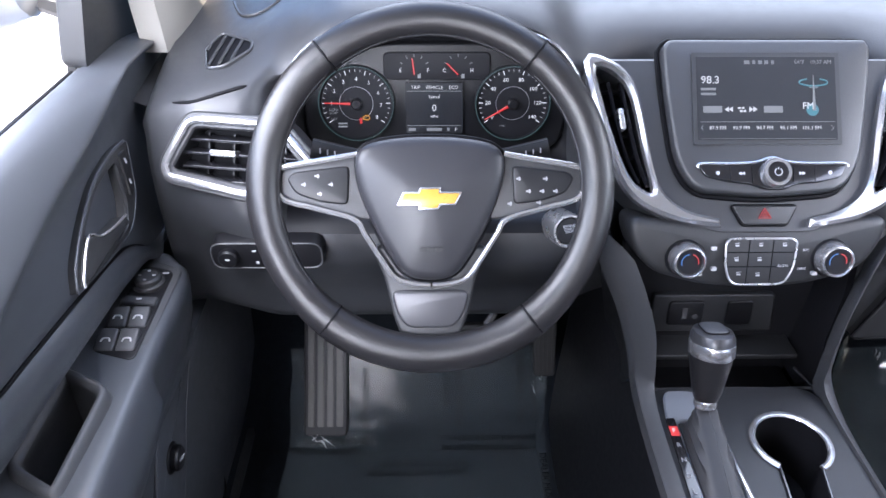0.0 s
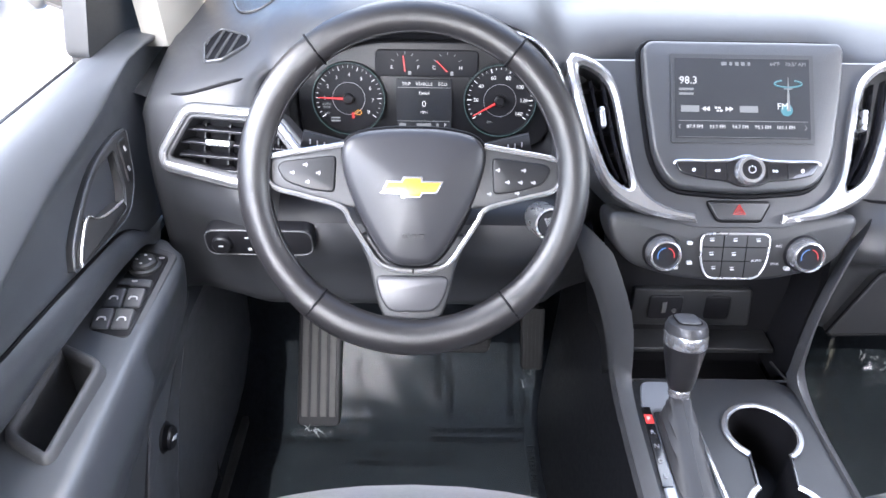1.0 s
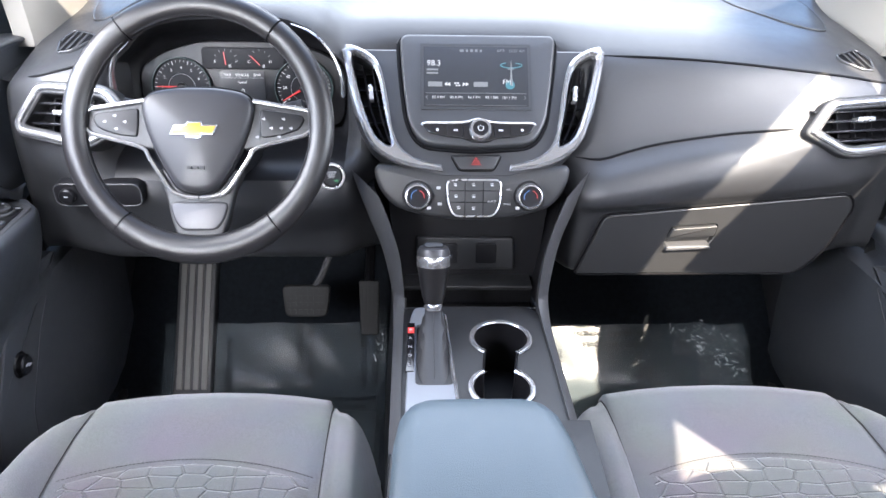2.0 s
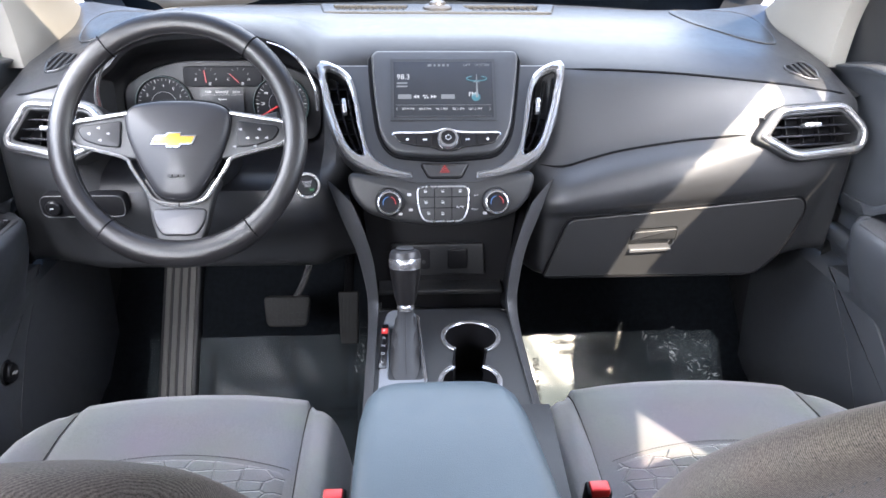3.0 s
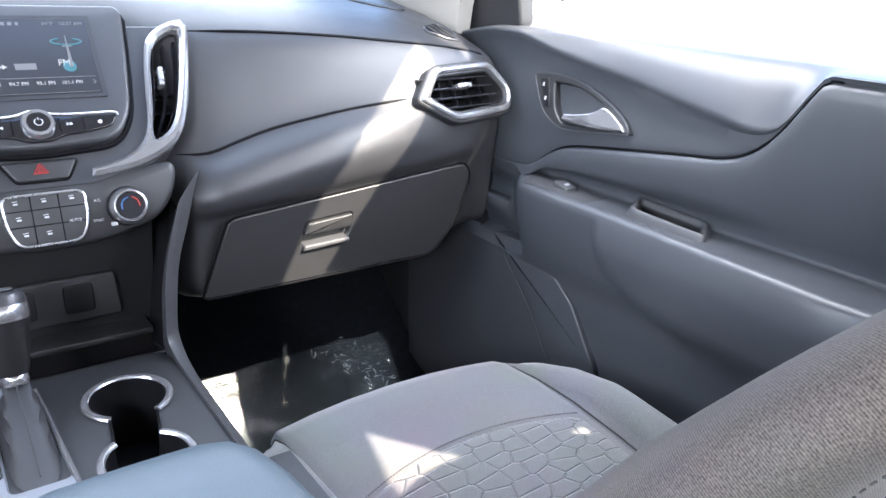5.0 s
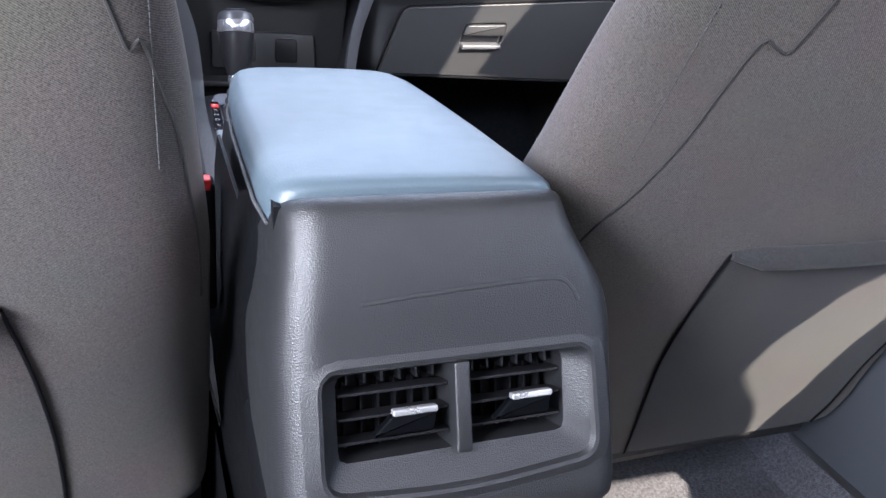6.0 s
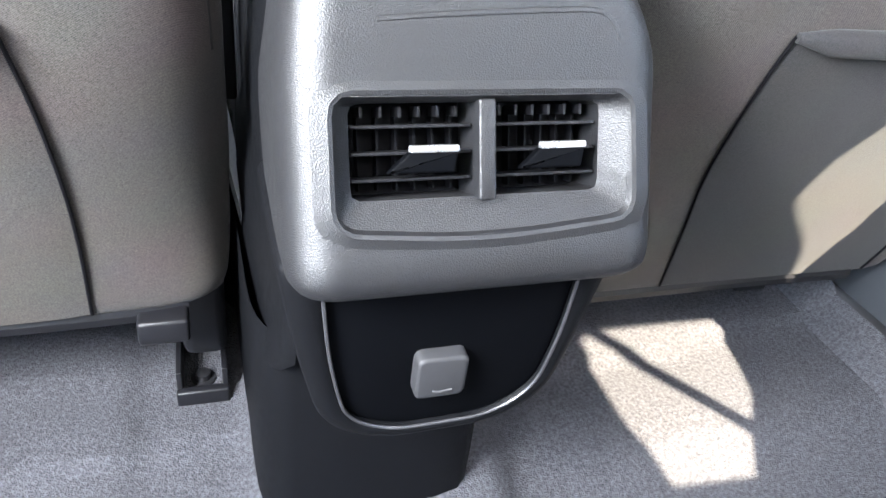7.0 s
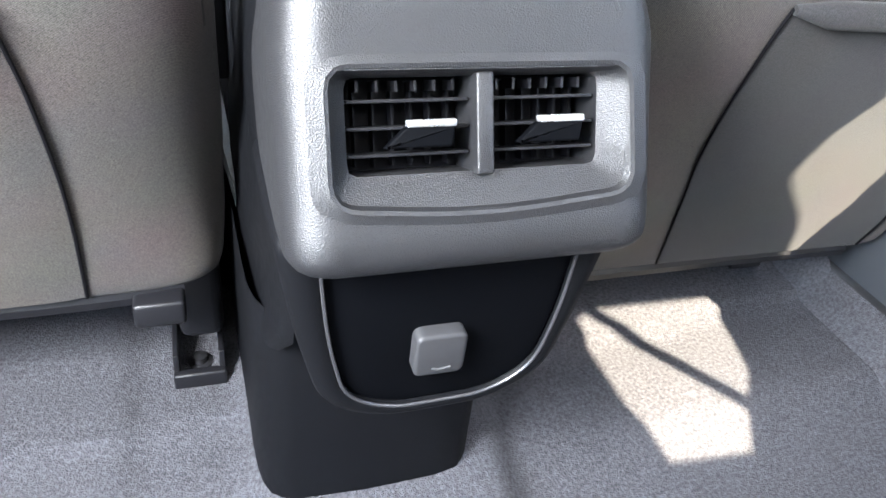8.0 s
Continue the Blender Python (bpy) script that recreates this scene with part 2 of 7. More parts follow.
def part(name, bm, material, parent=None, label="", angle=0.55):
    """Links a bmesh as one mesh object, under a thing or a part."""
    finish(bm, angle)
    me = bpy.data.meshes.new(name)
    bm.to_mesh(me)
    bm.free()
    me.materials.append(material)
    ob = new(name, me)
    if parent:
        ob.parent = parent
    if label:
        tagged(ob, label)
    return ob


def thing(name, at, label, category, group="", kind=""):
    ob = new(name)
    ob.empty_display_size = 0.05
    ob.location = at
    bpy.context.view_layer.update()
    return tagged(ob, label, category, group, kind)


def sub(name, bm, material, parent, label="", angle=0.55):
    """A part whose mesh is given in world places, under a parent that may stand elsewhere."""
    ob = part(name, bm, material, None, label, angle)
    ob.parent = parent
    at = Vector((0, 0, 0))
    p = parent
    while p:
        at += p.location
        p = p.parent
    ob.data.transform(Matrix.Translation(-at))
    return ob


def spline(pts, steps=6, closed=False):
    """A smooth line through the points."""
    pts = [Vector(p) for p in pts]
    n = len(pts)
    out = []
    for i in range(n if closed else n - 1):
        p0 = pts[(i - 1) % n] if closed or i else pts[0]
        p1, p2 = pts[i], pts[(i + 1) % n]
        p3 = pts[(i + 2) % n] if closed or i + 2 < n else pts[-1]
        for s in range(steps):
            t = s / steps
            out.append(0.5 * (2 * p1 + (p2 - p0) * t + (2 * p0 - 5 * p1 + 4 * p2 - p3) * t * t + (3 * p1 - p0 - 3 * p2 + p3) * t ** 3))
    if not closed:
        out.append(pts[-1])
    return out


def rounded(pts, r, seg=5):
    """A closed outline with its corners rounded."""
    out, n = [], len(pts)
    for i in range(n):
        a, b, c = Vector(pts[i - 1]), Vector(pts[i]), Vector(pts[(i + 1) % n])
        ri = r[i] if isinstance(r, (list, tuple)) else r
        d1, d2 = (a - b), (c - b)
        k = min(ri, d1.length * 0.48, d2.length * 0.48)
        p, q = b + d1.normalized() * k, b + d2.normalized() * k
        for s in range(seg + 1):
            t = s / seg
            out.append((1 - t) ** 2 * p + 2 * t * (1 - t) * b + t * t * q)
    return out


def rect(w, h, cx=0.0, cy=0.0):
    return [(cx - w / 2, cy - h / 2), (cx + w / 2, cy - h / 2), (cx + w / 2, cy + h / 2), (cx - w / 2, cy + h / 2)]


def circle(r, cx=0.0, cy=0.0, n=32):
    return [Vector((cx + r * math.cos(2 * math.pi * i / n), cy + r * math.sin(2 * math.pi * i / n))) for i in range(n)]


def area2(o):
    return sum(o[i - 1][0] * o[i][1] - o[i][0] * o[i - 1][1] for i in range(len(o)))


def inset(o, d):
    """The outline moved inwards by d."""
    o = [Vector((p[0], p[1])) for p in o]
    s = 1 if area2(o) > 0 else -1
    out, n = [], len(o)
    for i in range(n):
        a, b, c = o[i - 1], o[i], o[(i + 1) % n]
        e1, e2 = (b - a), (c - b)
        if e1.length < 1e-9 or e2.length < 1e-9:
            e1 = e2 = c - a
        n1 = Vector((-e1.y, e1.x)).normalized() * s
        n2 = Vector((-e2.y, e2.x)).normalized() * s
        m = n1 + n2
        m = m.normalized() if m.length > 1e-6 else n1
        out.append(b + m * (d / max(0.5, m.dot(n1))))
    return out


def ring_faces(bm, a, b):
    n = len(a)
    for i in range(n):
        bm.faces.new((a[i - 1], a[i], b[i], b[i - 1]))


def prism(bm, pl, outline, d0, d1, bevel=0.0, dome=0.0):
    """An outline raised from d0 to d1 over its plane, with a rounded front edge and a slightly domed face."""
    put = lambda o, c: [bm.verts.new(pl.p(p[0], p[1], c)) for p in o]
    rows = [put(outline, d0)]
    sgn = 1 if d1 > d0 else -1
    if bevel:
        for k in range(4):
            a = math.pi / 2 * k / 3
            rows.append(put(inset(outline, bevel * (1 - math.cos(a))), d1 - sgn * bevel * (1 - math.sin(a))))
    else:
        rows.append(put(outline, d1))
    if dome:
        c = sum((Vector((p[0], p[1])) for p in outline), Vector((0, 0))) / len(outline)
        base = inset(outline, bevel)
        for k in (0.75, 0.45, 0.15):
            rows.append(put([c + (Vector((p[0], p[1])) - c) * k for p in base], d1 + sgn * dome * (1 - k * k)))
    for a, b in zip(rows, rows[1:]):
        ring_faces(bm, a, b)
    bm.faces.new(rows[-1])
    bm.faces.new(rows[0])
    return bm


def within(x, y, ring):
    """Whether a place in a plane lies inside a closed outline."""
    hit = False
    for i in range(len(ring)):
        (ax, ay), (bx, by) = (ring[i - 1][0], ring[i - 1][1]), (ring[i][0], ring[i][1])
        if (ay > y) != (by > y) and x < ax + (bx - ax) * (y - ay) / (by - ay):
            hit = not hit
    return hit


def plate(bm, pl, outline, holes, d0, d1, bevel=0.0):
    """A flat plate from d0 (back) to d1 (front) with openings through it."""
    edges = []
    for k, o in enumerate([outline, *holes]):
        o = [Vector((p[0], p[1])) for p in o]
        front = inset(o, bevel if k == 0 else 0)
        if k and bevel:
            front = inset(o, -bevel)
        f = [bm.verts.new(pl.p(p[0], p[1], d1)) for p in front]
        edges += [bm.edges.new((f[i - 1], f[i])) for i in range(len(f))]
        if bevel:
            s = [bm.verts.new(pl.p(p[0], p[1], d1 - bevel)) for p in o]
            ring_faces(bm, f, s)
        else:
            s = f
        b = [bm.verts.new(pl.p(p[0], p[1], d0)) for p in o]
        ring_faces(bm, s, b)
    filled = bmesh.ops.triangle_fill(bm, use_beauty=True, use_dissolve=False, edges=edges)
    spare = []
    for fc in filled["geom"]:
        if isinstance(fc, bmesh.types.BMFace):
            c = fc.calc_center_median() - pl.o
            if any(within(c.dot(pl.u), c.dot(pl.v), h) for h in holes):
                spare.append(fc)
    if spare:
        bmesh.ops.delete(bm, geom=spare, context="FACES_ONLY")
    return bm


def skin(bm, rows, close_u=False, close_v=False, caps=False):
    """A surface through rows of points."""
    vs = [[bm.verts.new(p) for p in r] for r in rows]
    nu, nv = len(vs), len(vs[0])
    for i in range(nu if close_u else nu - 1):
        for j in range(nv if close_v else nv - 1):
            a, b, c, d = vs[i][j], vs[(i + 1) % nu][j], vs[(i + 1) % nu][(j + 1) % nv], vs[i][(j + 1) % nv]
            bm.faces.new((a, b, c, d))
    if caps:
        bm.faces.new(vs[0])
        bm.faces.new(vs[-1][::-1])
    return bm


def tube(bm, path, r, closed=False, sides=8, up=(0, 0, 1), flat=1.0, taper=None):
    """A round or flattened bar along a line; flat: its thickness along up as a share of its width."""
    path = [Vector(p) for p in path]
    n, rows = len(path), []
    up = Vector(up)
    for i, p in enumerate(path):
        a = path[i - 1] if closed or i else p
        b = path[(i + 1) % n] if closed or i + 1 < n else p
        t = (b - a).normalized()
        w = t.cross(up)
        w = w.normalized() if w.length > 1e-6 else Vector((1, 0, 0))
        h = w.cross(t).normalized()
        k = r * (taper(i / max(1, n - 1)) if taper else 1)
        rows.append([p + w * k * math.cos(2 * math.pi * j / sides) + h * k * flat * math.sin(2 * math.pi * j / sides) for j in range(sides)])
    return skin(bm, rows, close_u=closed, close_v=True, caps=not closed)


def box(bm, x0, x1, y0, y1, z0, z1, r=0.0):
    made = bmesh.ops.create_cube(bm, size=1, matrix=Matrix.LocRotScale(((x0 + x1) / 2, (y0 + y1) / 2, (z0 + z1) / 2), None, (x1 - x0, y1 - y0, z1 - z0)))
    if r:
        es = {e for v in made["verts"] for e in v.link_edges}
        bmesh.ops.bevel(bm, geom=list(es), offset=r, segments=3, profile=0.5, affect="EDGES")
    return bm


def lathe(bm, pl, profile, n=32, cx=0.0, cy=0.0):
    """A turned shape round the plane's n; profile: (radius, height)."""
    rows = [[pl.p(cx + r * math.cos(2 * math.pi * i / n), cy + r * math.sin(2 * math.pi * i / n), h) for i in range(n)] for r, h in profile]
    return skin(bm, rows, close_v=True, caps=True)


def lettering(body, size, pl, a, b, c, material, parent, name="lettering", spin=0.0, align="CENTER", thick=0.0002, mirror=False):
    """Flat raised letters, as one mesh, on a plane."""
    cu = bpy.data.curves.new(name, "FONT")
    cu.body, cu.size, cu.align_x, cu.align_y, cu.extrude = body, size, align, "CENTER", thick
    cu.resolution_u = 2
    tmp = bpy.data.objects.new("tmp", cu)
    me = bpy.data.meshes.new_from_object(tmp)
    bpy.data.objects.remove(tmp)
    bpy.data.curves.remove(cu)
    me.name = name
    m = pl.matrix(a, b, c) @ Matrix.Rotation(radians(spin), 4, "Z")
    if mirror:
        m = m @ Matrix.Diagonal((-1, 1, 1, 1))
    me.transform(m)
    me.materials.clear()
    me.materials.append(material)
    ob = new(name, me)
    if parent:
        ob.parent = parent
        at, p = Vector((0, 0, 0)), parent
        while p:
            at += p.location
            p = p.parent
        me.transform(Matrix.Translation(-at))
    return ob


B = bmesh.new


def smooth01(t):
    t = max(0.0, min(1.0, t))
    return t * t * (3 - 2 * t)


def lerp_rows(table, x):
    """Interpolates a table of (x, row) straight between its entries."""
    if x <= table[0][0]:
        return table[0][1]
    for (x0, r0), (x1, r1) in zip(table, table[1:]):
        if x <= x1:
            t = (x - x0) / (x1 - x0)
            return [tuple(a + (b - a) * t for a, b in zip(p, q)) for p, q in zip(r0, r1)]
    return table[-1][1]


def resample(o, n):
    """n evenly spaced points round a closed outline."""
    o = [Vector((p[0], p[1])) for p in o]
    seg = [(o[i] - o[i - 1]).length for i in range(len(o))]
    total, out = sum(seg), []
    i, acc = 0, 0.0
    for k in range(n):
        want = total * k / n
        while acc + seg[i] < want and i < len(o) - 1:
            acc += seg[i]
            i += 1
        t = (want - acc) / seg[i] if seg[i] else 0
        out.append(o[i - 1].lerp(o[i], t))
    return out

# ---- the car's shell and the ground outside ----
bm = B()
skin(bm, [[(-300, -300, -0.36), (300, -300, -0.36)], [(-300, 300, -0.36), (300, 300, -0.36)]])
tagged(part("ground", bm, M_CONCRETE), "sunlit pale concrete parking ground around the car", "ground", kind="structure")

bm = B()
ys = [-2.2, -1.3, -1.0, -0.76, -0.70, -0.64, -0.57, -0.53, -0.35, 0.0, 0.20, 0.26, 0.31, 0.38, 0.46, 0.56, 0.66, 0.74, 0.78]
zs = [-0.02, -0.02, -0.015, -0.01, -0.004, 0.004, 0.010, 0.012, 0.012, 0.004, 0.0, 0.004, 0.04, 0.135, 0.245, 0.38, 0.50, 0.66, 0.85]
xs = [-0.76, -0.73, -0.68, -0.5, -0.3, -0.17, -0.13, 0.0, 0.13, 0.17, 0.3, 0.5, 0.68, 0.73, 0.76]
rise = [0.16, 0.10, 0.012, 0, 0, 0.004, 0.05, 0.06, 0.05, 0.004, 0, 0, 0.012, 0.10, 0.16]
skin(bm, [[(x, y, z - 0.05 * smooth01((-0.40 - y) / 0.05) + (r if y < 0.25 else r * max(0.0, 1 - (y - 0.25) * 4))) for x, r in zip(xs, rise)] for y, z in zip(ys, zs)])
tagged(part("floor", bm, M_CARPET), "black carpeted front floor and toe board of the car", "floor", kind="structure")

bm = B()
rows = []
for y, z in ((-1.9, -0.010), (-1.0, -0.006), (-0.80, -0.002), (-0.745, 0.002), (-0.70, 0.012), (-0.68, 0.014), (-0.66, 0.014), (-0.645, 0.014), (-0.63, 0.014), (-0.615, 0.014), (-0.60, 0.014), (-0.59, 0.014), (-0.58, 0.014), (-0.57, 0.014), (-0.55, 0.014), (-0.53, 0.014), (-0.52, 0.016), (-0.44, 0.020), (-0.36, 0.016)):
    row = []
    for i in range(113):
        x = -0.70 + 1.4 * i / 112
        k = smooth01((0.15 - abs(x)) / 0.05) * 0.03 + smooth01((abs(x) - 0.66) / 0.04) * 0.05
        pad = 0.008 * (smooth01((abs(x) - 0.24) / 0.02) if x < 0 else 0)
        wave = 0.0025 * math.sin(9 * x + 4) * math.sin(11 * y + 1)
        ledge = 0.010 * smooth01((y + 0.60 - 0.10 * x) / 0.012) * smooth01((abs(x) - 0.10) / 0.02) + 0.008 * smooth01((y + 0.745 - 0.06 * x) / 0.02)
        row.append((x, y, z + k + pad + wave + ledge))
    rows.append(row)
skin(bm, rows)
tagged(part("rear_carpet", bm, M_REARCARPET), "dark grey felted carpet on the rear floor with low steps", "carpet", kind="structure")

# body sides: sills, pillars, roof
for side, nm in ((-1, "left"), (1, "right")):
    bm = B()
    box(bm, min(side * 0.70, side * 0.86), max(side * 0.70, side * 0.86), -2.2, 0.9, -0.16, 0.07, 0.02)
    tagged(part("sill_" + nm, bm, M_HARD), "black plastic covered door sill of the car", "door sill", kind="structure")
    bm = B()
    foot = spline([(side * 0.735, -1.0, 0.05), (side * 0.745, -1.0, 0.5), (side * 0.73, -1.0, 0.85), (side * 0.66, -1.005, 1.1), (side * 0.60, -1.01, 1.32)], 4)
    tube(bm, foot, 0.042, sides=10, up=(side, 0, 0), flat=0.5)
    tagged(part("pillar_" + nm, bm, M_PALE), "pale trimmed pillar between the front and rear doors", "pillar", kind="structure")
    bm = B()
    ahead = [(0.685, 0.45, 0.868), (0.678, 0.385, 0.905), (0.660, 0.26, 0.985), (0.64, 0.10, 1.075), (0.605, -0.03, 1.16), (0.58, -0.2, 1.235), (0.57, -0.5, 1.275)]
    behind = [(0.694, 0.195, 0.800), (0.694, 0.175, 0.895), (0.682, 0.10, 0.985), (0.660, -0.05, 1.08), (0.632, -0.21, 1.165), (0.61, -0.38, 1.22), (0.60, -0.6, 1.25)]
    ahead, behind = spline([Vector(p) for p in ahead], 4), spline([Vector(p) for p in behind], 4)
    sheet = []
    for a, b in zip(ahead, behind):
        span = b - a
        bulge = Vector((-0.022, -0.010, -0.010)) * min(1.0, span.length / 0.15)
        sheet.append([(side * q.x, q.y, q.z) for q in [a + Vector((0.035, 0.0, 0.0))] + [a + span * (k / 8) + bulge * math.sin(math.pi * k / 8) ** 0.7 for k in range(9)] + [b + Vector((0.03, 0.0, 0.0))]])
    skin(bm, sheet)
    tagged(part("pillar_front_" + nm, bm, M_PALE), "pale grey trimmed windscreen pillar and roof rail", "pillar", kind="structure")
    bm = B()
    pl = Plane((side * 0.745, 0.20, 0.88), (0, -1, 0), (-side * 0.16, 0, 1))
    prism(bm, pl, rounded([(-0.17, -0.11), (0.125, -0.06), (0.115, 0.10), (0.08, 0.16), (-0.04, 0.06), (-0.15, -0.03)], 0.015), -0.012, 0.016, 0.006)
    tagged(part("trim_mirror_" + nm, bm, M_HARD), "dark plastic corner trim at the front of the door window", "trim", kind="structure")

for side, nm in ((-1, "left"), (1, "right")):
    bm = B()
    skin(bm, [[(side * a, y, z + dz) for a, dz in ((0.64, -0.030), (0.685, -0.012), (0.715, 0.0), (0.745, 0.008), (0.80, 0.010))] for y, z in ((0.12, 0.765), (0.20, 0.775), (0.30, 0.785), (0.40, 0.80), (0.52, 0.82), (0.66, 0.84))])
    tagged(part("trim_corner_" + nm, bm, M_HARD), "dark plastic corner trim between dashboard, door and windscreen pillar", "trim", kind="structure")

# Unseen lining; front edge and rear height set by where sun must fall.
bm = B()
rows = []
for y, z in ((-0.11, 1.215), (-0.16, 1.24), (-0.25, 1.262), (-0.5, 1.29), (-0.85, 1.36), (-1.8, 1.36), (-2.25, 1.30)):
    rows.append([(x, y, z - 0.06 * (abs(x) / 0.6) ** 3) for x in [-0.6 + 0.1 * i for i in range(13)]])
under = [[(x, y, z + 0.035) for x, y, z in r] for r in rows]
skin(bm, rows)
skin(bm, under)
tagged(part("ceiling", bm, M_PALE), "pale cloth headliner under the car's roof", "ceiling", kind="structure")

# Unseen; added to close the cabin and cut light and reflections behind.
bm = B()
box(bm, -0.80, 0.58, -1.90, -1.86, -0.1, 1.36)
tagged(part("wall_rear", bm, M_HARD), "plain dark sheet added to close the unseen rear of the cabin", "wall", kind="structure")

# left body side, added to cut light, with front window and open rear doorway
LS = Plane((-0.80, 0.0, 0.85), (0, -1, 0), (0.22, 0, 0.975))
bm = B()
plate(bm, LS, [(-0.22, -0.95), (1.90, -0.95), (1.90, 0.50), (0.45, 0.50), (-0.10, 0.25), (-0.22, 0.10)], [[(-0.18, -0.075), (0.92, -0.075), (0.92, 0.36), (0.40, 0.36), (0.02, 0.20), (-0.17, 0.02)], [(1.08, -0.76), (1.72, -0.76), (1.72, 0.32), (1.08, 0.36)]], -0.01, 0.0)
tagged(part("wall_left", bm, M_HARD), "dark left side of the car body with its window and open rear doorway", "car body side", kind="structure")

# windscreen with its black edge band
bm = B()
rows = []
for k in range(9):
    t = k / 8
    y, z = 0.70 - 0.83 * t, 0.855 + 0.365 * t + 0.045 * math.sin(math.pi * t)
    w = 0.70 - 0.12 * t
    rows.append([(w * u / 6, y - 0.16 * (u / 6) ** 2 * (1 - 0.3 * t), z - 0.015 * (u / 6) ** 2) for u in range(-6, 7)])
skin(bm, rows)
screen = tagged(part("window_1", bm, M_GLASS), "clear laminated windscreen with a black border", "windscreen", kind="structure")
screen.visible_shadow = False
bm = B()
band = [(0.70 * u / 10, 0.695 - 0.16 * (u / 10) ** 2, 0.872 - 0.015 * (u / 10) ** 2) for u in range(-10, 11)]
tube(bm, band, 0.012, sides=8, up=(0, 0, 1), flat=0.5)
sub("edge_band", bm, M_BLACK, screen)

# bonnet seen through the windscreen
bm = B()
skin(bm, [[(x, y, z - 0.09 * (abs(x) / 0.75) ** 2) for x in [-0.78 + 0.13 * i for i in range(13)]] for y, z in ((0.74, 0.80), (0.85, 0.83), (1.2, 0.80), (1.6, 0.72), (1.85, 0.6), (1.9, 0.4))])
tagged(part("bonnet", bm, M_BODY), "grey painted car bonnet beyond the windscreen", "bonnet", kind="structure")

# kick panels beside the footwells
for side, nm in ((-1, "left"), (1, "right")):
    bm = B()
    skin(bm, [[(side * (0.712 + 0.012 * math.sin(3 * y + 5 * z)), y, z) for z in (-0.02, 0.1, 0.25, 0.4, 0.5, 0.55, 0.60)] for y in (0.11, 0.2, 0.3, 0.45, 0.6, 0.8)])
    skin(bm, [[(side * 0.75, 0.11, z), (side * 0.712, 0.11, z)] for z in (-0.02, 0.3, 0.60)])
    tagged(part("kick_panel_" + nm, bm, M_HARD), "dark plastic kick panel beside the footwell", "kick panel", kind="structure")

# sheet added along the right body side as a sun mask, holes shaped by patches
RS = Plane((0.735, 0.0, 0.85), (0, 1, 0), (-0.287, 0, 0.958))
dash_mat_patch = [(-0.222, 0.262), (-0.378, 0.322), (-0.592, 0.408), (-0.672, 0.432), (-0.76, 0.447), (-0.83, 0.452), (-0.90, 0.36), (-0.90, 0.27), (-0.70, 0.125), (-0.669, 0.142), (-0.616, 0.164), (-0.552, 0.180), (-0.705, 0.345), (-0.643, 0.330), (-0.488, 0.279), (-0.395, 0.246), (-0.241, 0.219)]
dash_end_patch = [(-0.165, 0.208), (-0.148, 0.160), (-0.150, 0.118), (-0.062, 0.118), (-0.055, 0.15)]
cushion_patch = [(-1.126, 0.407), (-1.33, 0.459), (-1.24, 0.36), (-1.114, 0.22)]
seatback_patch = [(-1.27, 0.150), (-1.318, 0.150), (-1.324, 0.119), (-1.238, -0.019), (-1.178, -0.142), (-1.14, -0.19), (-1.03, -0.34), (-0.95, -0.42), (-0.95, -0.20), (-1.08, 0.02)]
rear_floor_patch = [(-1.503, 0.135), (-1.222, -0.148), (-1.215, -0.167), (-1.307, -0.148), (-1.393, -0.124), (-1.486, -0.075), (-1.591, -0.051), (-1.752, 0.118), (-1.703, 0.163), (-1.556, 0.168)]
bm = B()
plate(bm, RS, [(0.14, 0.105), (-0.95, 0.105), (-0.93, -0.9), (-2.2, -0.9), (-2.2, 0.52), (-0.40, 0.52), (-0.05, 0.28)], [dash_mat_patch, dash_end_patch, cushion_patch, seatback_patch, rear_floor_patch], 0.0, 0.004)
wall = tagged(part("sun_mask_right", bm, M_HARD), "dark sheet along the car's right side, pierced to shape the sun patches", "car body side", kind="structure")
# Ledge added to keep the sun off the window strip below the sheet.
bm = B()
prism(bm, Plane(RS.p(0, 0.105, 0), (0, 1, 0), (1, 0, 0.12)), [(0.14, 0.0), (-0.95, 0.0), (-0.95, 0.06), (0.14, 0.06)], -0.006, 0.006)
sub("sun_ledge", bm, M_HARD, wall)
# Bar added to cast the dark stripe across the floor patch.
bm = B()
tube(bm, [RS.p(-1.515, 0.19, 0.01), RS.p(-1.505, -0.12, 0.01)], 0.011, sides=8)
sub("shade_bar", bm, M_BLACK, wall)

# ---- dashboard ----
dash = thing("dashboard", (0, 0.3, 0.45), "charcoal soft-touch dashboard with chrome-edged vents across the car", "dashboard")

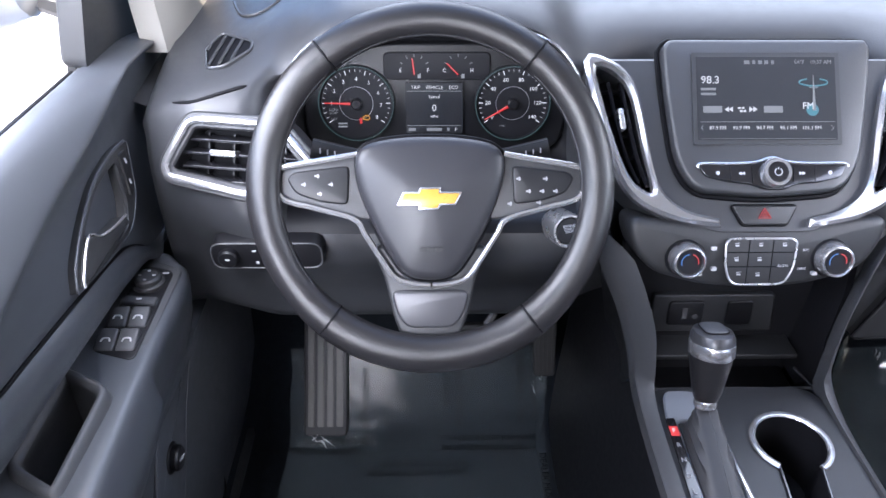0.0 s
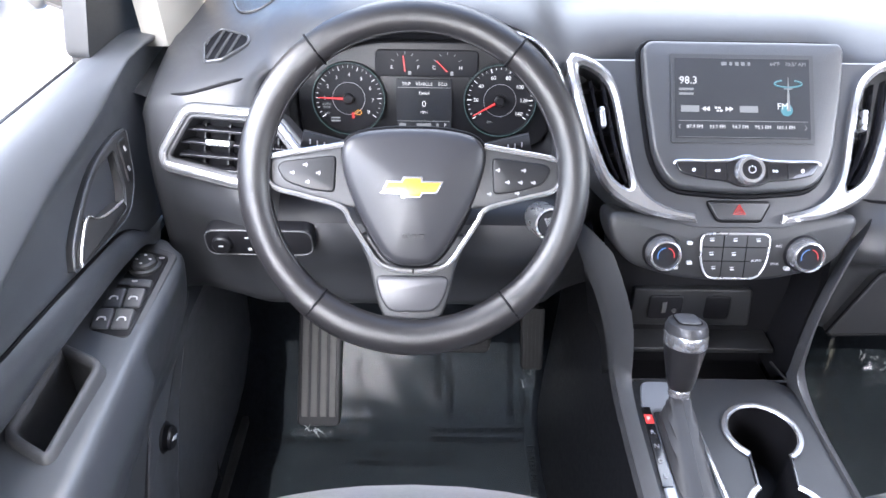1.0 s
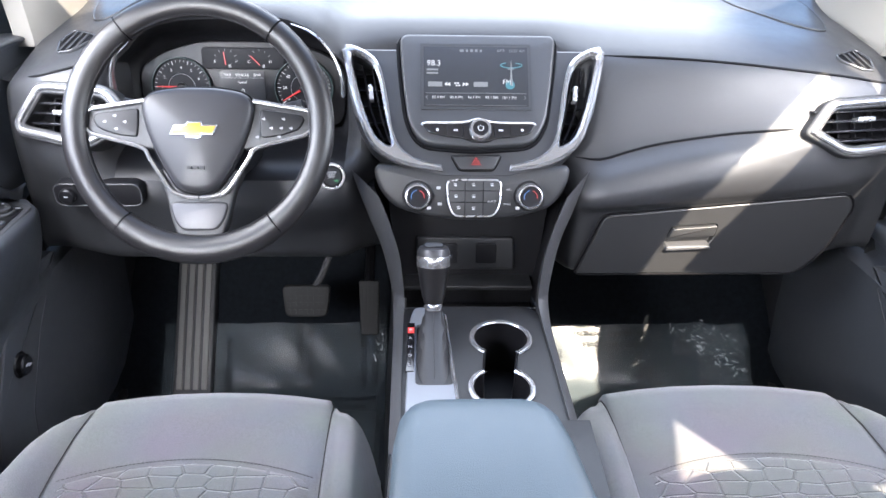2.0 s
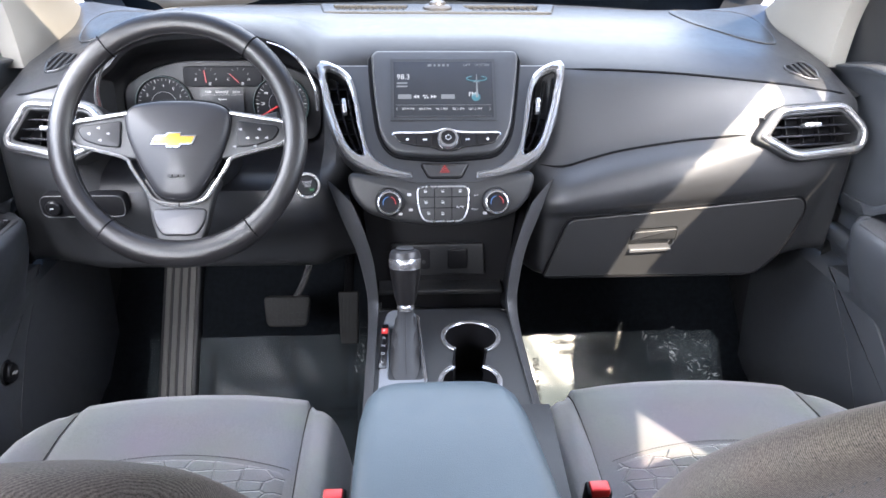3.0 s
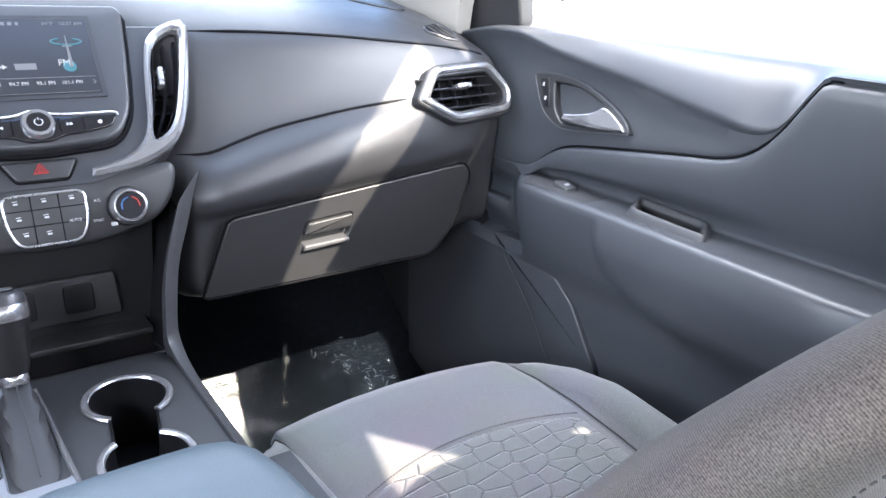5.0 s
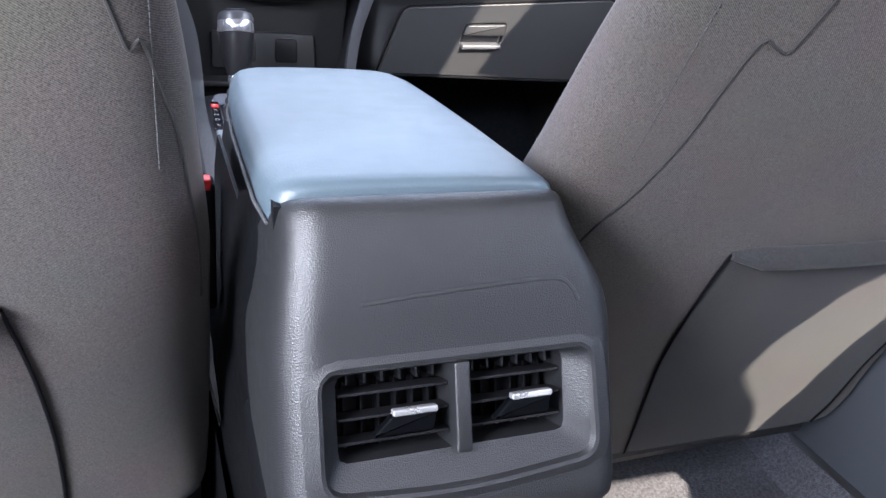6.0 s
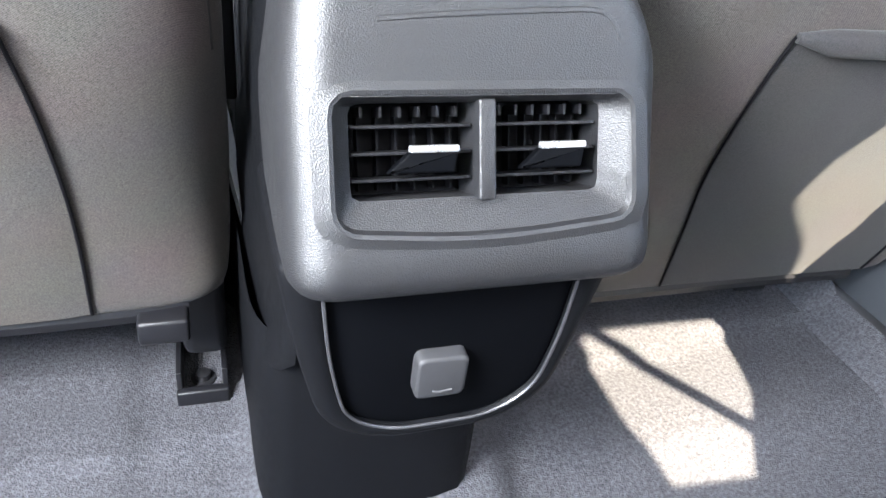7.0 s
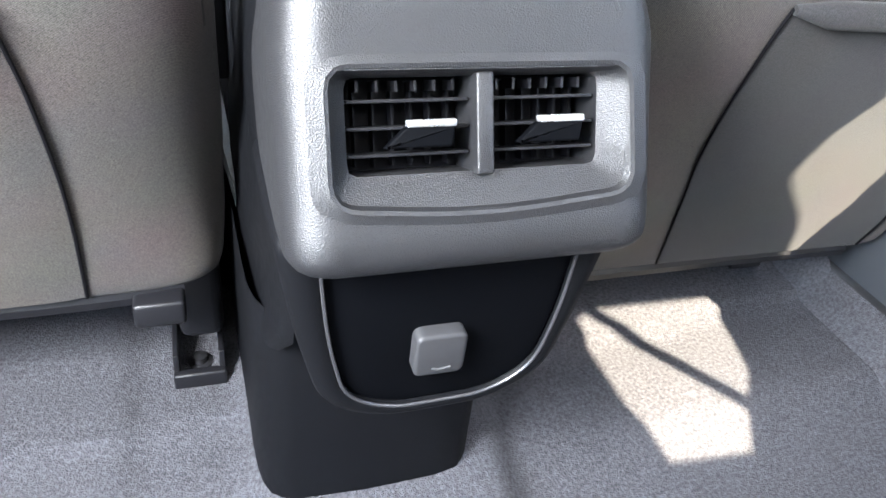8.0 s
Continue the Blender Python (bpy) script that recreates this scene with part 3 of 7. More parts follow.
RIGHT_DASH = [
    (0.20, [(0.66, 0.853), (0.44, 0.856), (0.30, 0.862), (0.18, 0.853), (0.112, 0.816), (0.080, 0.755), (0.045, 0.668), (0.010, 0.648), (-0.004, 0.622), (0.006, 0.602), (0.026, 0.588), (0.034, 0.53), (0.03, 0.476), (0.10, 0.456), (0.6, 0.44)]),
    (0.28, [(0.65, 0.853), (0.44, 0.856), (0.30, 0.861), (0.18, 0.850), (0.104, 0.816), (0.074, 0.752), (0.046, 0.691), (0.012, 0.668), (-0.004, 0.636), (0.006, 0.610), (0.026, 0.594), (0.034, 0.53), (0.03, 0.474), (0.10, 0.456), (0.6, 0.44)]),
    (0.37, [(0.63, 0.852), (0.44, 0.855), (0.29, 0.858), (0.17, 0.846), (0.098, 0.813), (0.068, 0.757), (0.043, 0.709), (0.010, 0.688), (-0.004, 0.652), (0.008, 0.620), (0.028, 0.600), (0.036, 0.53), (0.035, 0.474), (0.10, 0.456), (0.6, 0.44)]),
    (0.48, [(0.59, 0.850), (0.43, 0.852), (0.28, 0.852), (0.16, 0.838), (0.088, 0.804), (0.068, 0.768), (0.030, 0.724), (0.010, 0.704), (0.002, 0.665), (0.012, 0.630), (0.034, 0.607), (0.045, 0.54), (0.045, 0.476), (0.11, 0.456), (0.6, 0.44)]),
    (0.58, [(0.54, 0.856), (0.40, 0.853), (0.26, 0.846), (0.15, 0.827), (0.074, 0.796), (0.058, 0.768), (0.034, 0.728), (0.026, 0.706), (0.020, 0.670), (0.022, 0.638), (0.040, 0.613), (0.058, 0.55), (0.062, 0.482), (0.12, 0.460), (0.6, 0.44)]),
    (0.635, [(0.50, 0.866), (0.36, 0.848), (0.24, 0.836), (0.15, 0.817), (0.078, 0.788), (0.068, 0.765), (0.048, 0.728), (0.042, 0.706), (0.040, 0.674), (0.046, 0.644), (0.060, 0.618), (0.080, 0.55), (0.09, 0.49), (0.14, 0.466), (0.6, 0.44)]),
    (0.668, [(0.47, 0.876), (0.35, 0.842), (0.26, 0.829), (0.18, 0.808), (0.110, 0.780), (0.098, 0.757), (0.080, 0.722), (0.074, 0.70), (0.074, 0.67), (0.08, 0.64), (0.09, 0.612), (0.11, 0.55), (0.12, 0.49), (0.16, 0.466), (0.6, 0.44)]),
    (0.687, [(0.47, 0.876), (0.36, 0.840), (0.28, 0.826), (0.205, 0.804), (0.150, 0.776), (0.135, 0.752), (0.12, 0.72), (0.115, 0.70), (0.115, 0.67), (0.12, 0.64), (0.13, 0.61), (0.15, 0.55), (0.16, 0.49), (0.2, 0.466), (0.6, 0.44)]),
    (0.697, [(0.47, 0.874), (0.38, 0.838), (0.31, 0.824), (0.26, 0.798), (0.235, 0.770), (0.225, 0.735), (0.22, 0.715), (0.22, 0.695), (0.22, 0.665), (0.22, 0.635), (0.22, 0.60), (0.22, 0.55), (0.23, 0.49), (0.25, 0.466), (0.6, 0.44)]),
    (0.704, [(0.47, 0.872), (0.40, 0.836), (0.36, 0.815), (0.34, 0.785), (0.33, 0.75), (0.33, 0.73), (0.33, 0.71), (0.33, 0.69), (0.33, 0.66), (0.33, 0.63), (0.33, 0.60), (0.33, 0.55), (0.33, 0.49), (0.34, 0.466), (0.6, 0.44)]),
]
RIGHT_DASH = [(x, [(y - {0.635: 0.008, 0.668: 0.024, 0.687: 0.062, 0.697: 0.160, 0.704: 0.235}.get(x, 0.0) * (1.0 if 4 <= k <= 12 else 0.5 if k in (3, 13) else 0.0), z) for k, (y, z) in enumerate(r)]) for x, r in RIGHT_DASH]
mirror_end = [(-x, r) for x, r in RIGHT_DASH[::-1] if x > 0.6]
KNEE = [(0.024, 0.600), (0.05, 0.545), (0.06, 0.49), (0.10, 0.47), (0.6, 0.44)]
left_face = [(0.57, 0.847), (0.42, 0.850), (0.27, 0.850), (0.15, 0.833), (0.086, 0.800), (0.066, 0.772), (0.034, 0.730), (0.020, 0.706), (0.010, 0.670), (0.014, 0.638)]
side_in = [(0.62, 0.852), (0.43, 0.856), (0.28, 0.862), (0.16, 0.850), (0.098, 0.812), (0.085, 0.79), (0.07, 0.73), (0.05, 0.700), (0.03, 0.670), (0.016, 0.638)]


def bowl(lip, crest):
    return [(0.64, 0.853), (0.44, 0.858), (0.29, 0.870), (0.17, crest), (0.092, lip), (0.20, min(lip - 0.012, 0.825)), (0.205, 0.765), (0.195, 0.672), (0.06, 0.662), (0.030, 0.638), *KNEE]


DASH_ROWS = [
    *mirror_end,
    (-0.575, left_face + KNEE),
    (-0.552, side_in + KNEE),
    (-0.540, bowl(0.775, 0.852)),
    (-0.520, bowl(0.825, 0.868)),
    (-0.490, bowl(0.852, 0.884)),
    (-0.440, bowl(0.868, 0.894)),
    (-0.361, bowl(0.873, 0.898)),
    (-0.282, bowl(0.866, 0.894)),
    (-0.235, bowl(0.846, 0.884)),
    (-0.210, bowl(0.815, 0.868)),
    (-0.196, bowl(0.775, 0.854)),
    (-0.184, [(0.65, 0.853), (0.44, 0.857), (0.29, 0.864), (0.17, 0.854), (0.130, 0.812), (0.115, 0.77), (0.09, 0.71), (0.06, 0.68), (0.045, 0.655), (0.035, 0.63), (0.03, 0.60), (0.06, 0.55), (0.08, 0.50), (0.12, 0.47), (0.6, 0.44)]),
    (-0.12, [(0.66, 0.853), (0.44, 0.857), (0.30, 0.864), (0.19, 0.854), (0.160, 0.822), (0.15, 0.77), (0.13, 0.71), (0.12, 0.68), (0.115, 0.655), (0.11, 0.63), (0.11, 0.60), (0.12, 0.55), (0.13, 0.50), (0.14, 0.47), (0.6, 0.44)]),
    (0.12, [(0.66, 0.853), (0.44, 0.857), (0.30, 0.864), (0.19, 0.854), (0.160, 0.822), (0.15, 0.77), (0.13, 0.71), (0.12, 0.68), (0.115, 0.655), (0.11, 0.63), (0.11, 0.60), (0.12, 0.55), (0.13, 0.50), (0.14, 0.47), (0.6, 0.44)]),
    (0.165, [(0.66, 0.853), (0.44, 0.857), (0.30, 0.863), (0.18, 0.853), (0.122, 0.814), (0.095, 0.755), (0.060, 0.668), (0.035, 0.645), (0.012, 0.618), (0.012, 0.600), (0.026, 0.584), (0.034, 0.53), (0.03, 0.476), (0.10, 0.456), (0.6, 0.44)]),
    *RIGHT_DASH,
]


def vent_shape(s):
    """Plane and outline of a side vent."""
    pl = Plane((s * 0.575, 0.036, 0.738), (1, 0.16 * s, 0), (0, 0.5, 1))
    shape = [(-0.078, -0.017), (-0.036, 0.029), (0.086, 0.033), (0.124, -0.012), (0.110, -0.048), (-0.014, -0.055)] if s > 0 else [(-0.086, -0.006), (-0.040, 0.040), (0.066, 0.041), (0.096, -0.016), (0.090, -0.034), (-0.014, -0.050)]
    o = rounded([(s * a, b) for a, b in shape], [0.006, 0.016, 0.014, 0.016, 0.018, 0.02])
    return pl, o


def inside(o, x, y):
    hit = False
    for k in range(len(o)):
        (x0, y0), (x1, y1) = (o[k - 1][0], o[k - 1][1]), (o[k][0], o[k][1])
        if (y0 > y) != (y1 > y) and x < x0 + (x1 - x0) * (y - y0) / (y1 - y0):
            hit = not hit
    return hit


stations = []
for (x0, _), (x1, _) in zip(DASH_ROWS, DASH_ROWS[1:]):
    k = max(1, int((x1 - x0) / 0.011))
    stations += [x0 + (x1 - x0) * i / k for i in range(k)]
stations.append(DASH_ROWS[-1][0])
bm = B()
rows = []
for x in stations:
    prof = lerp_rows(DASH_ROWS, x)
    line = []
    for k in range(len(prof) - 1):
        a, b = prof[k], prof[k + 1]
        for t in (0, 0.25, 0.5, 0.75):
            line.append((a[0] + (b[0] - a[0]) * t, a[1] + (b[1] - a[1]) * t))
    line.append(prof[-1])
    rows.append([(x, y, z) for y, z in line])
skin(bm, rows)
for _ in range(7):
    bmesh.ops.smooth_vert(bm, verts=[v for v in bm.verts if not v.is_boundary], factor=0.3, use_axis_x=False, use_axis_y=True, use_axis_z=True)
bm.verts.index_update()
span = len(rows[0]) - 1
# Inner faces of the hood, given near-black in place of their shade.
hollow = [f for k, f in enumerate(bm.faces) if 17 <= k % span < 36 and -0.545 < f.calc_center_median().x < -0.192]
gone = []
for s in (1, -1):
    pl, o = vent_shape(s)
    core = inset(o, 0.006)
    for f in bm.faces:
        q = f.calc_center_median() - pl.o
        if f.is_valid and abs(q.dot(pl.n)) < 0.06 and inside(core, q.dot(pl.u), q.dot(pl.v)):
            gone.append(f)
bmesh.ops.delete(bm, geom=gone, context="FACES")
dash_shape = BVHTree.FromBMesh(bm)
bowl_bm = B()
known = {}
for f in hollow:
    corner = []
    for v in f.verts:
        if v.index not in known:
            known[v.index] = bowl_bm.verts.new(v.co)
        corner.append(known[v.index])
    bowl_bm.faces.new(corner)
bmesh.ops.delete(bm, geom=hollow, context="FACES")
sub("body", bm, M_DASH, dash, angle=0.9)
sub("cluster_hood", bowl_bm, M_BLACK, dash, "hollow behind the wheel, blackened for its shade", angle=0.9)


# sewn and moulded seams of the face
def dash_seam(xs_, k, r=0.0022):
    pts = []
    for x in xs_:
        y, z = lerp_rows(DASH_ROWS, x)[k]
        at, facing, _, _ = dash_shape.find_nearest(Vector((x, y, z)))
        pts.append(at + (facing if facing.y < 0 or facing.z > 0.5 else -facing) * 0.0003)
    bm_ = B()
    tube(bm_, spline(pts, 3), r, sides=6, taper=lambda t: 0.25 + 0.75 * smooth01(min(t, 1 - t) * 8))
    sub("seam", bm_, M_VOID, dash)


dash_seam([0.20, 0.26, 0.32, 0.40, 0.48, 0.56, 0.62, 0.655, 0.672], 4)
dash_seam([0.165, 0.20, 0.24, 0.28, 0.33, 0.40, 0.46, 0.49], 6)
dash_seam([-0.662, -0.64, -0.62, -0.60, -0.585, -0.575], 4)

# defroster grille, speaker and sensor on the top
TOP = Plane((0.0, 0.53, 0.8585), (1, 0, 0), (0, 1, 0.0))
bm = B()
plate(bm, TOP, rounded([(-0.215, -0.075), (0.245, -0.075), (0.275, 0.06), (-0.235, 0.06)], 0.012), [rounded([(-0.19, -0.055), (-0.055, -0.055), (-0.045, 0.035), (-0.205, 0.035)], 0.008), rounded([(0.085, -0.055), (0.215, -0.055), (0.235, 0.035), (0.07, 0.035)], 0.008)], -0.012, 0.003, 0.002)
grille = sub("defroster", bm, M_HARD, dash)
bm = B()
for x0, x1 in ((-0.2, -0.05), (0.075, 0.23)):
    for i in range(12):
        x = x0 + (x1 - x0) * (i + 0.5) / 12
        tube(bm, [TOP.p(x, -0.055, -0.002), TOP.p(x, 0.035, -0.002)], 0.0016, sides=4)
    for v in (-0.03, -0.005, 0.018):
        tube(bm, [TOP.p(x0, v, -0.004), TOP.p(x1, v, -0.004)], 0.0016, sides=4)
tagged(sub("grid", bm, M_BLACK, grille), kind="stuff")
bm = B()
lathe(bm, Plane((0.014, 0.50, 0.858), (1, 0, 0), (0, 1, 0)), [(0.03, 0), (0.03, 0.008), (0.026, 0.012), (0.018, 0.013), (0.016, 0.018), (0.008, 0.021), (0.001, 0.022)], 24)
sub("light_sensor", bm, M_SILVER, dash)
for s in (1, -1):
    o = spline([(s * a, b) for a, b in ((0.518, 0.540), (0.503, 0.395), (0.512, 0.310), (0.545, 0.240), (0.590, 0.214), (0.616, 0.250), (0.645, 0.370), (0.630, 0.455), (0.583, 0.515))], 5, closed=True)
    mid = Vector((s * 0.572, 0.37))

    def on_top(q, lift):
        at = dash_shape.ray_cast(Vector((q.x, q.y, 1.2)), Vector((0, 0, -1)))[0]
        return Vector((q.x, q.y, (at.z if at else 0.85) + lift))

    bm = B()
    skin(bm, [[on_top(mid.lerp(Vector(p), k), lift) for p in o] for k, lift in ((1.0, -0.003), (0.992, 0.0014), (0.97, 0.0022), (0.7, 0.0022), (0.35, 0.0022), (0.02, 0.0022))], close_v=True)
    cover = sub("speaker_cover", bm, M_HARD, dash)
    bm = B()
    tube(bm, [on_top(Vector(p), 0.0008) for p in resample(o, 80)], 0.0021, closed=True, sides=6, up=(0, 0, 1))
    sub("cover_edge", bm, M_DASH, cover)

# small demister slots at both ends, laid on the dash top
for s in (1, -1):
    spot, facing, _, _ = dash_shape.ray_cast(Vector((s * 0.606, 0.114 if s > 0 else 0.138, 1.2)), Vector((0, 0, -1)))
    facing = facing if facing.z > 0 else -facing
    DV = Plane(spot, Vector((1, 0, -facing.x / facing.z)), Vector((0, 1, -facing.y / facing.z)))
    squash = 0.62 if s > 0 else 0.72
    o = rounded([(s * a, b * squash) for a, b in ((0.020, -0.032), (0.025, 0.018), (0.008, 0.050), (-0.030, 0.012), (-0.030, -0.008), (0.0, -0.036))], 0.006)
    bm = B()
    plate(bm, DV, inset(o, -0.003), [o], -0.012, 0.0035, 0.0012)
    slot = sub("demister", bm, M_DASH, dash, "slotted demister outlet")
    bm = B()
    prism(bm, DV, inset(o, -0.001), -0.006, 0.0012)
    sub("duct", bm, M_VOID, slot)
    for i in range(4):
        t = -0.026 + 0.0135 * i
        ends = [q for q in ((s * (t + 0.020 - 0.020 * k / 20), (-0.036 + 0.088 * k / 20) * squash) for k in range(21)) if within(q[0], q[1], o)]
        if len(ends) > 1:
            bm = B()
            tube(bm, [DV.p(*ends[0], 0.0022), DV.p(*ends[-1], 0.0022)], 0.0020, sides=6, up=DV.n, flat=0.7)
            sub("slat", bm, M_HARD, slot)


# outer air vents with chrome surrounds
def outer_vent(s):
    pl, o = vent_shape(s)
    i2 = inset(o, 0.0145)
    bm_ = B()
    plate(bm_, pl, inset(o, -0.004), [i2], -0.03, 0.005, 0.002)
    v = sub("air_vent", bm_, M_HARD, dash, "side air vent in a chrome frame")
    bm_ = B()
    ring = [pl.p(p[0], p[1], 0.006) for p in resample(inset(o, 0.005), 72)]
    tube(bm_, ring, 0.0050, closed=True, sides=10, up=pl.n, flat=0.9)
    sub("chrome_frame", bm_, M_BRIGHT, v)
    bm_ = B()
    prism(bm_, pl, i2, -0.05, -0.028)
    sub("duct", bm_, M_VOID, v)
    lo = min(p[0] for p in i2)
    hi = max(p[0] for p in i2)
    for k, b in enumerate((0.014, -0.001, -0.016, -0.031)):
        bm_ = B()
        ea, eb = (lo + 0.006, hi - 0.008)
        plz = Plane(pl.p(0, b, -0.006), pl.u, pl.v + pl.n * 0.35)
        prism(bm_, plz, rounded([(ea, -0.0015), (eb, -0.0015), (eb, 0.0015), (ea, 0.0015)], 0.001, 2), -0.014, 0.003, 0.0006)
        sub("slat", bm_, M_GLOSS, v)
    for a in (-0.04, -0.01, 0.02, 0.05, 0.08):
        bm_ = B()
        tube(bm_, [pl.p(s * a, 0.022, -0.022), pl.p(s * a, -0.024, -0.022)], 0.0018, sides=6, up=pl.n, flat=3)
        sub("vane", bm_, M_BLACK, v)
    bm_ = B()
    prism(bm_, Plane(pl.p(s * 0.025, 0.0, 0), pl.u, pl.v), rounded(rect(0.030, 0.007), 0.002), -0.012, 0.004, 0.0015)
    sub("tab", bm_, M_CHROME, v)


outer_vent(1)
outer_vent(-1)

# glovebox lid with its pull
GB = Plane((0.40, 0.030, 0.535), (1, 0.05, 0), (0, -0.10, 1))
gb = rounded([(-0.225, -0.056), (-0.19, 0.052), (0.205, 0.083), (0.218, 0.06), (0.195, -0.02), (0.155, -0.066)], [0.004, 0.012, 0.02, 0.02, 0.03, 0.02])
latch = rounded([(-0.085, -0.006), (-0.078, 0.030), (-0.003, 0.034), (-0.006, 0.002), (-0.018, -0.010)], 0.006)
bm = B()
plate(bm, GB, gb, [latch], -0.012, 0.002, 0.002)
lid = sub("glovebox_lid", bm, M_HARD, dash, "closed grained glovebox lid")
bm = B()
tube(bm, [GB.p(p[0], p[1], 0.0005) for p in resample(inset(gb, -0.002), 90)], 0.0018, closed=True, sides=6, up=GB.n)
sub("gap", bm, M_VOID, lid)
bm = B()
prism(bm, GB, latch, -0.03, -0.016)
sub("latch_cup", bm, M_BLACK, lid)
bm = B()
prism(bm, GB, inset(rounded([(-0.084, 0.010), (-0.078, 0.030), (-0.003, 0.034), (-0.005, 0.012)], 0.004), 0.0015), -0.012, 0.007, 0.002)
sub("latch_paddle", bm, M_HARD, lid)
bm = B()
prism(bm, GB, rounded([(-0.084, -0.012), (-0.008, -0.010), (-0.010, -0.002), (-0.082, -0.003)], 0.003), -0.012, 0.010, 0.003)
sub("latch_lip", bm, M_GREY, lid)

# lower knee panel switches
KP = Plane((-0.561, 0.020, 0.622), (1, 0.0, 0), (0, -0.10, 1))
o = rounded(rect(0.130, 0.038), 0.014)
bm = B()
prism(bm, KP, o, -0.01, 0.010, 0.002)
sw = sub("light_switch", bm, M_BLACK, dash)
bm = B()
tube(bm, [KP.p(p[0], p[1], 0.010) for p in resample(inset(o, 0.001), 60)], 0.0011, closed=True, sides=6, up=KP.n)
sub("edge_line", bm, M_GREY, sw)
bm = B()
lathe(bm, KP, [(0.012, 0.008), (0.012, 0.016), (0.010, 0.018), (0.001, 0.0185)], 24, -0.044, 0)
sub("knob", bm, M_BLACK, sw)
bm = B()
for a, b, w, h in ((-0.044, 0.001, 0.006, 0.0022), (-0.012, -0.009, 0.004, 0.0035), (-0.014, 0.008, 0.005, 0.0018)):
    prism(bm, KP, rounded(rect(w, h, a, b), 0.001), 0.0105, 0.0186 if a < -0.03 else 0.0112)
tagged(sub("marks", bm, M_WHITE, sw), kind="stuff")

# start button
SB = Plane((-0.213, 0.018, 0.650), (1, 0.25, 0), (0.05, 0.35, 1))
bm = B()
lathe(bm, SB, [(0.0205, -0.03), (0.0205, 0.004), (0.0193, 0.007), (0.0168, 0.007), (0.0160, 0.002)], 32)
st = sub("start_button", bm, M_CHROME, dash, "round start button in a chrome ring")
bm = B()
lathe(bm, SB, [(0.0160, -0.01), (0.0160, 0.004), (0.0145, 0.006), (0.001, 0.0065)], 32)
sub("cap", bm, M_BLACK, st)
for row, (txt, b) in enumerate((("ENGINE", 0.006), ("START", 0.0025), ("STOP", -0.001))):
    lettering(txt, 0.0042, SB, 0, b, 0.0068, M_WHITE, st)
bm = B()
prism(bm, SB, rect(0.006, 0.0025, 0.006, -0.007), 0.006, 0.0072)
sub("lamp", bm, glow("start_green", (0.05, 0.9, 0.3), 0.06), st)

# ---- centre stack ----
stack = thing("center_stack", (0, 0.08, 0.6), "charcoal centre stack with a touch screen, chrome-edged vents and climate dials", "centre stack")
CS = Plane((0.002, 0.0825, 0.779), (1, 0, 0), (0, 0.61, 0.792))
vent_shape = [(-0.184, 0.040), (-0.158, 0.030), (-0.142, 0.0), (-0.133, -0.05), (-0.121, -0.104), (-0.138, -0.104), (-0.155, -0.083), (-0.170, -0.045), (-0.180, 0.0)]
outline = rounded([(-0.196, 0.052), (-0.10, 0.052), (0.10, 0.052), (0.197, 0.052), (0.193, 0.0), (0.182, -0.05), (0.160, -0.095), (0.125, -0.128), (0.055, -0.150), (-0.052, -0.150), (-0.122, -0.128), (-0.158, -0.095), (-0.180, -0.05), (-0.191, 0.0)], 0.012)
vl = spline(vent_shape, 3, closed=True)
vr = [Vector((-p.x + 0.002, p.y)) for p in vl][::-1]
bm = B()
plate(bm, CS, outline, [vl, vr], -0.06, 0.0, 0.003)
sub("face", bm, M_DASH, stack)


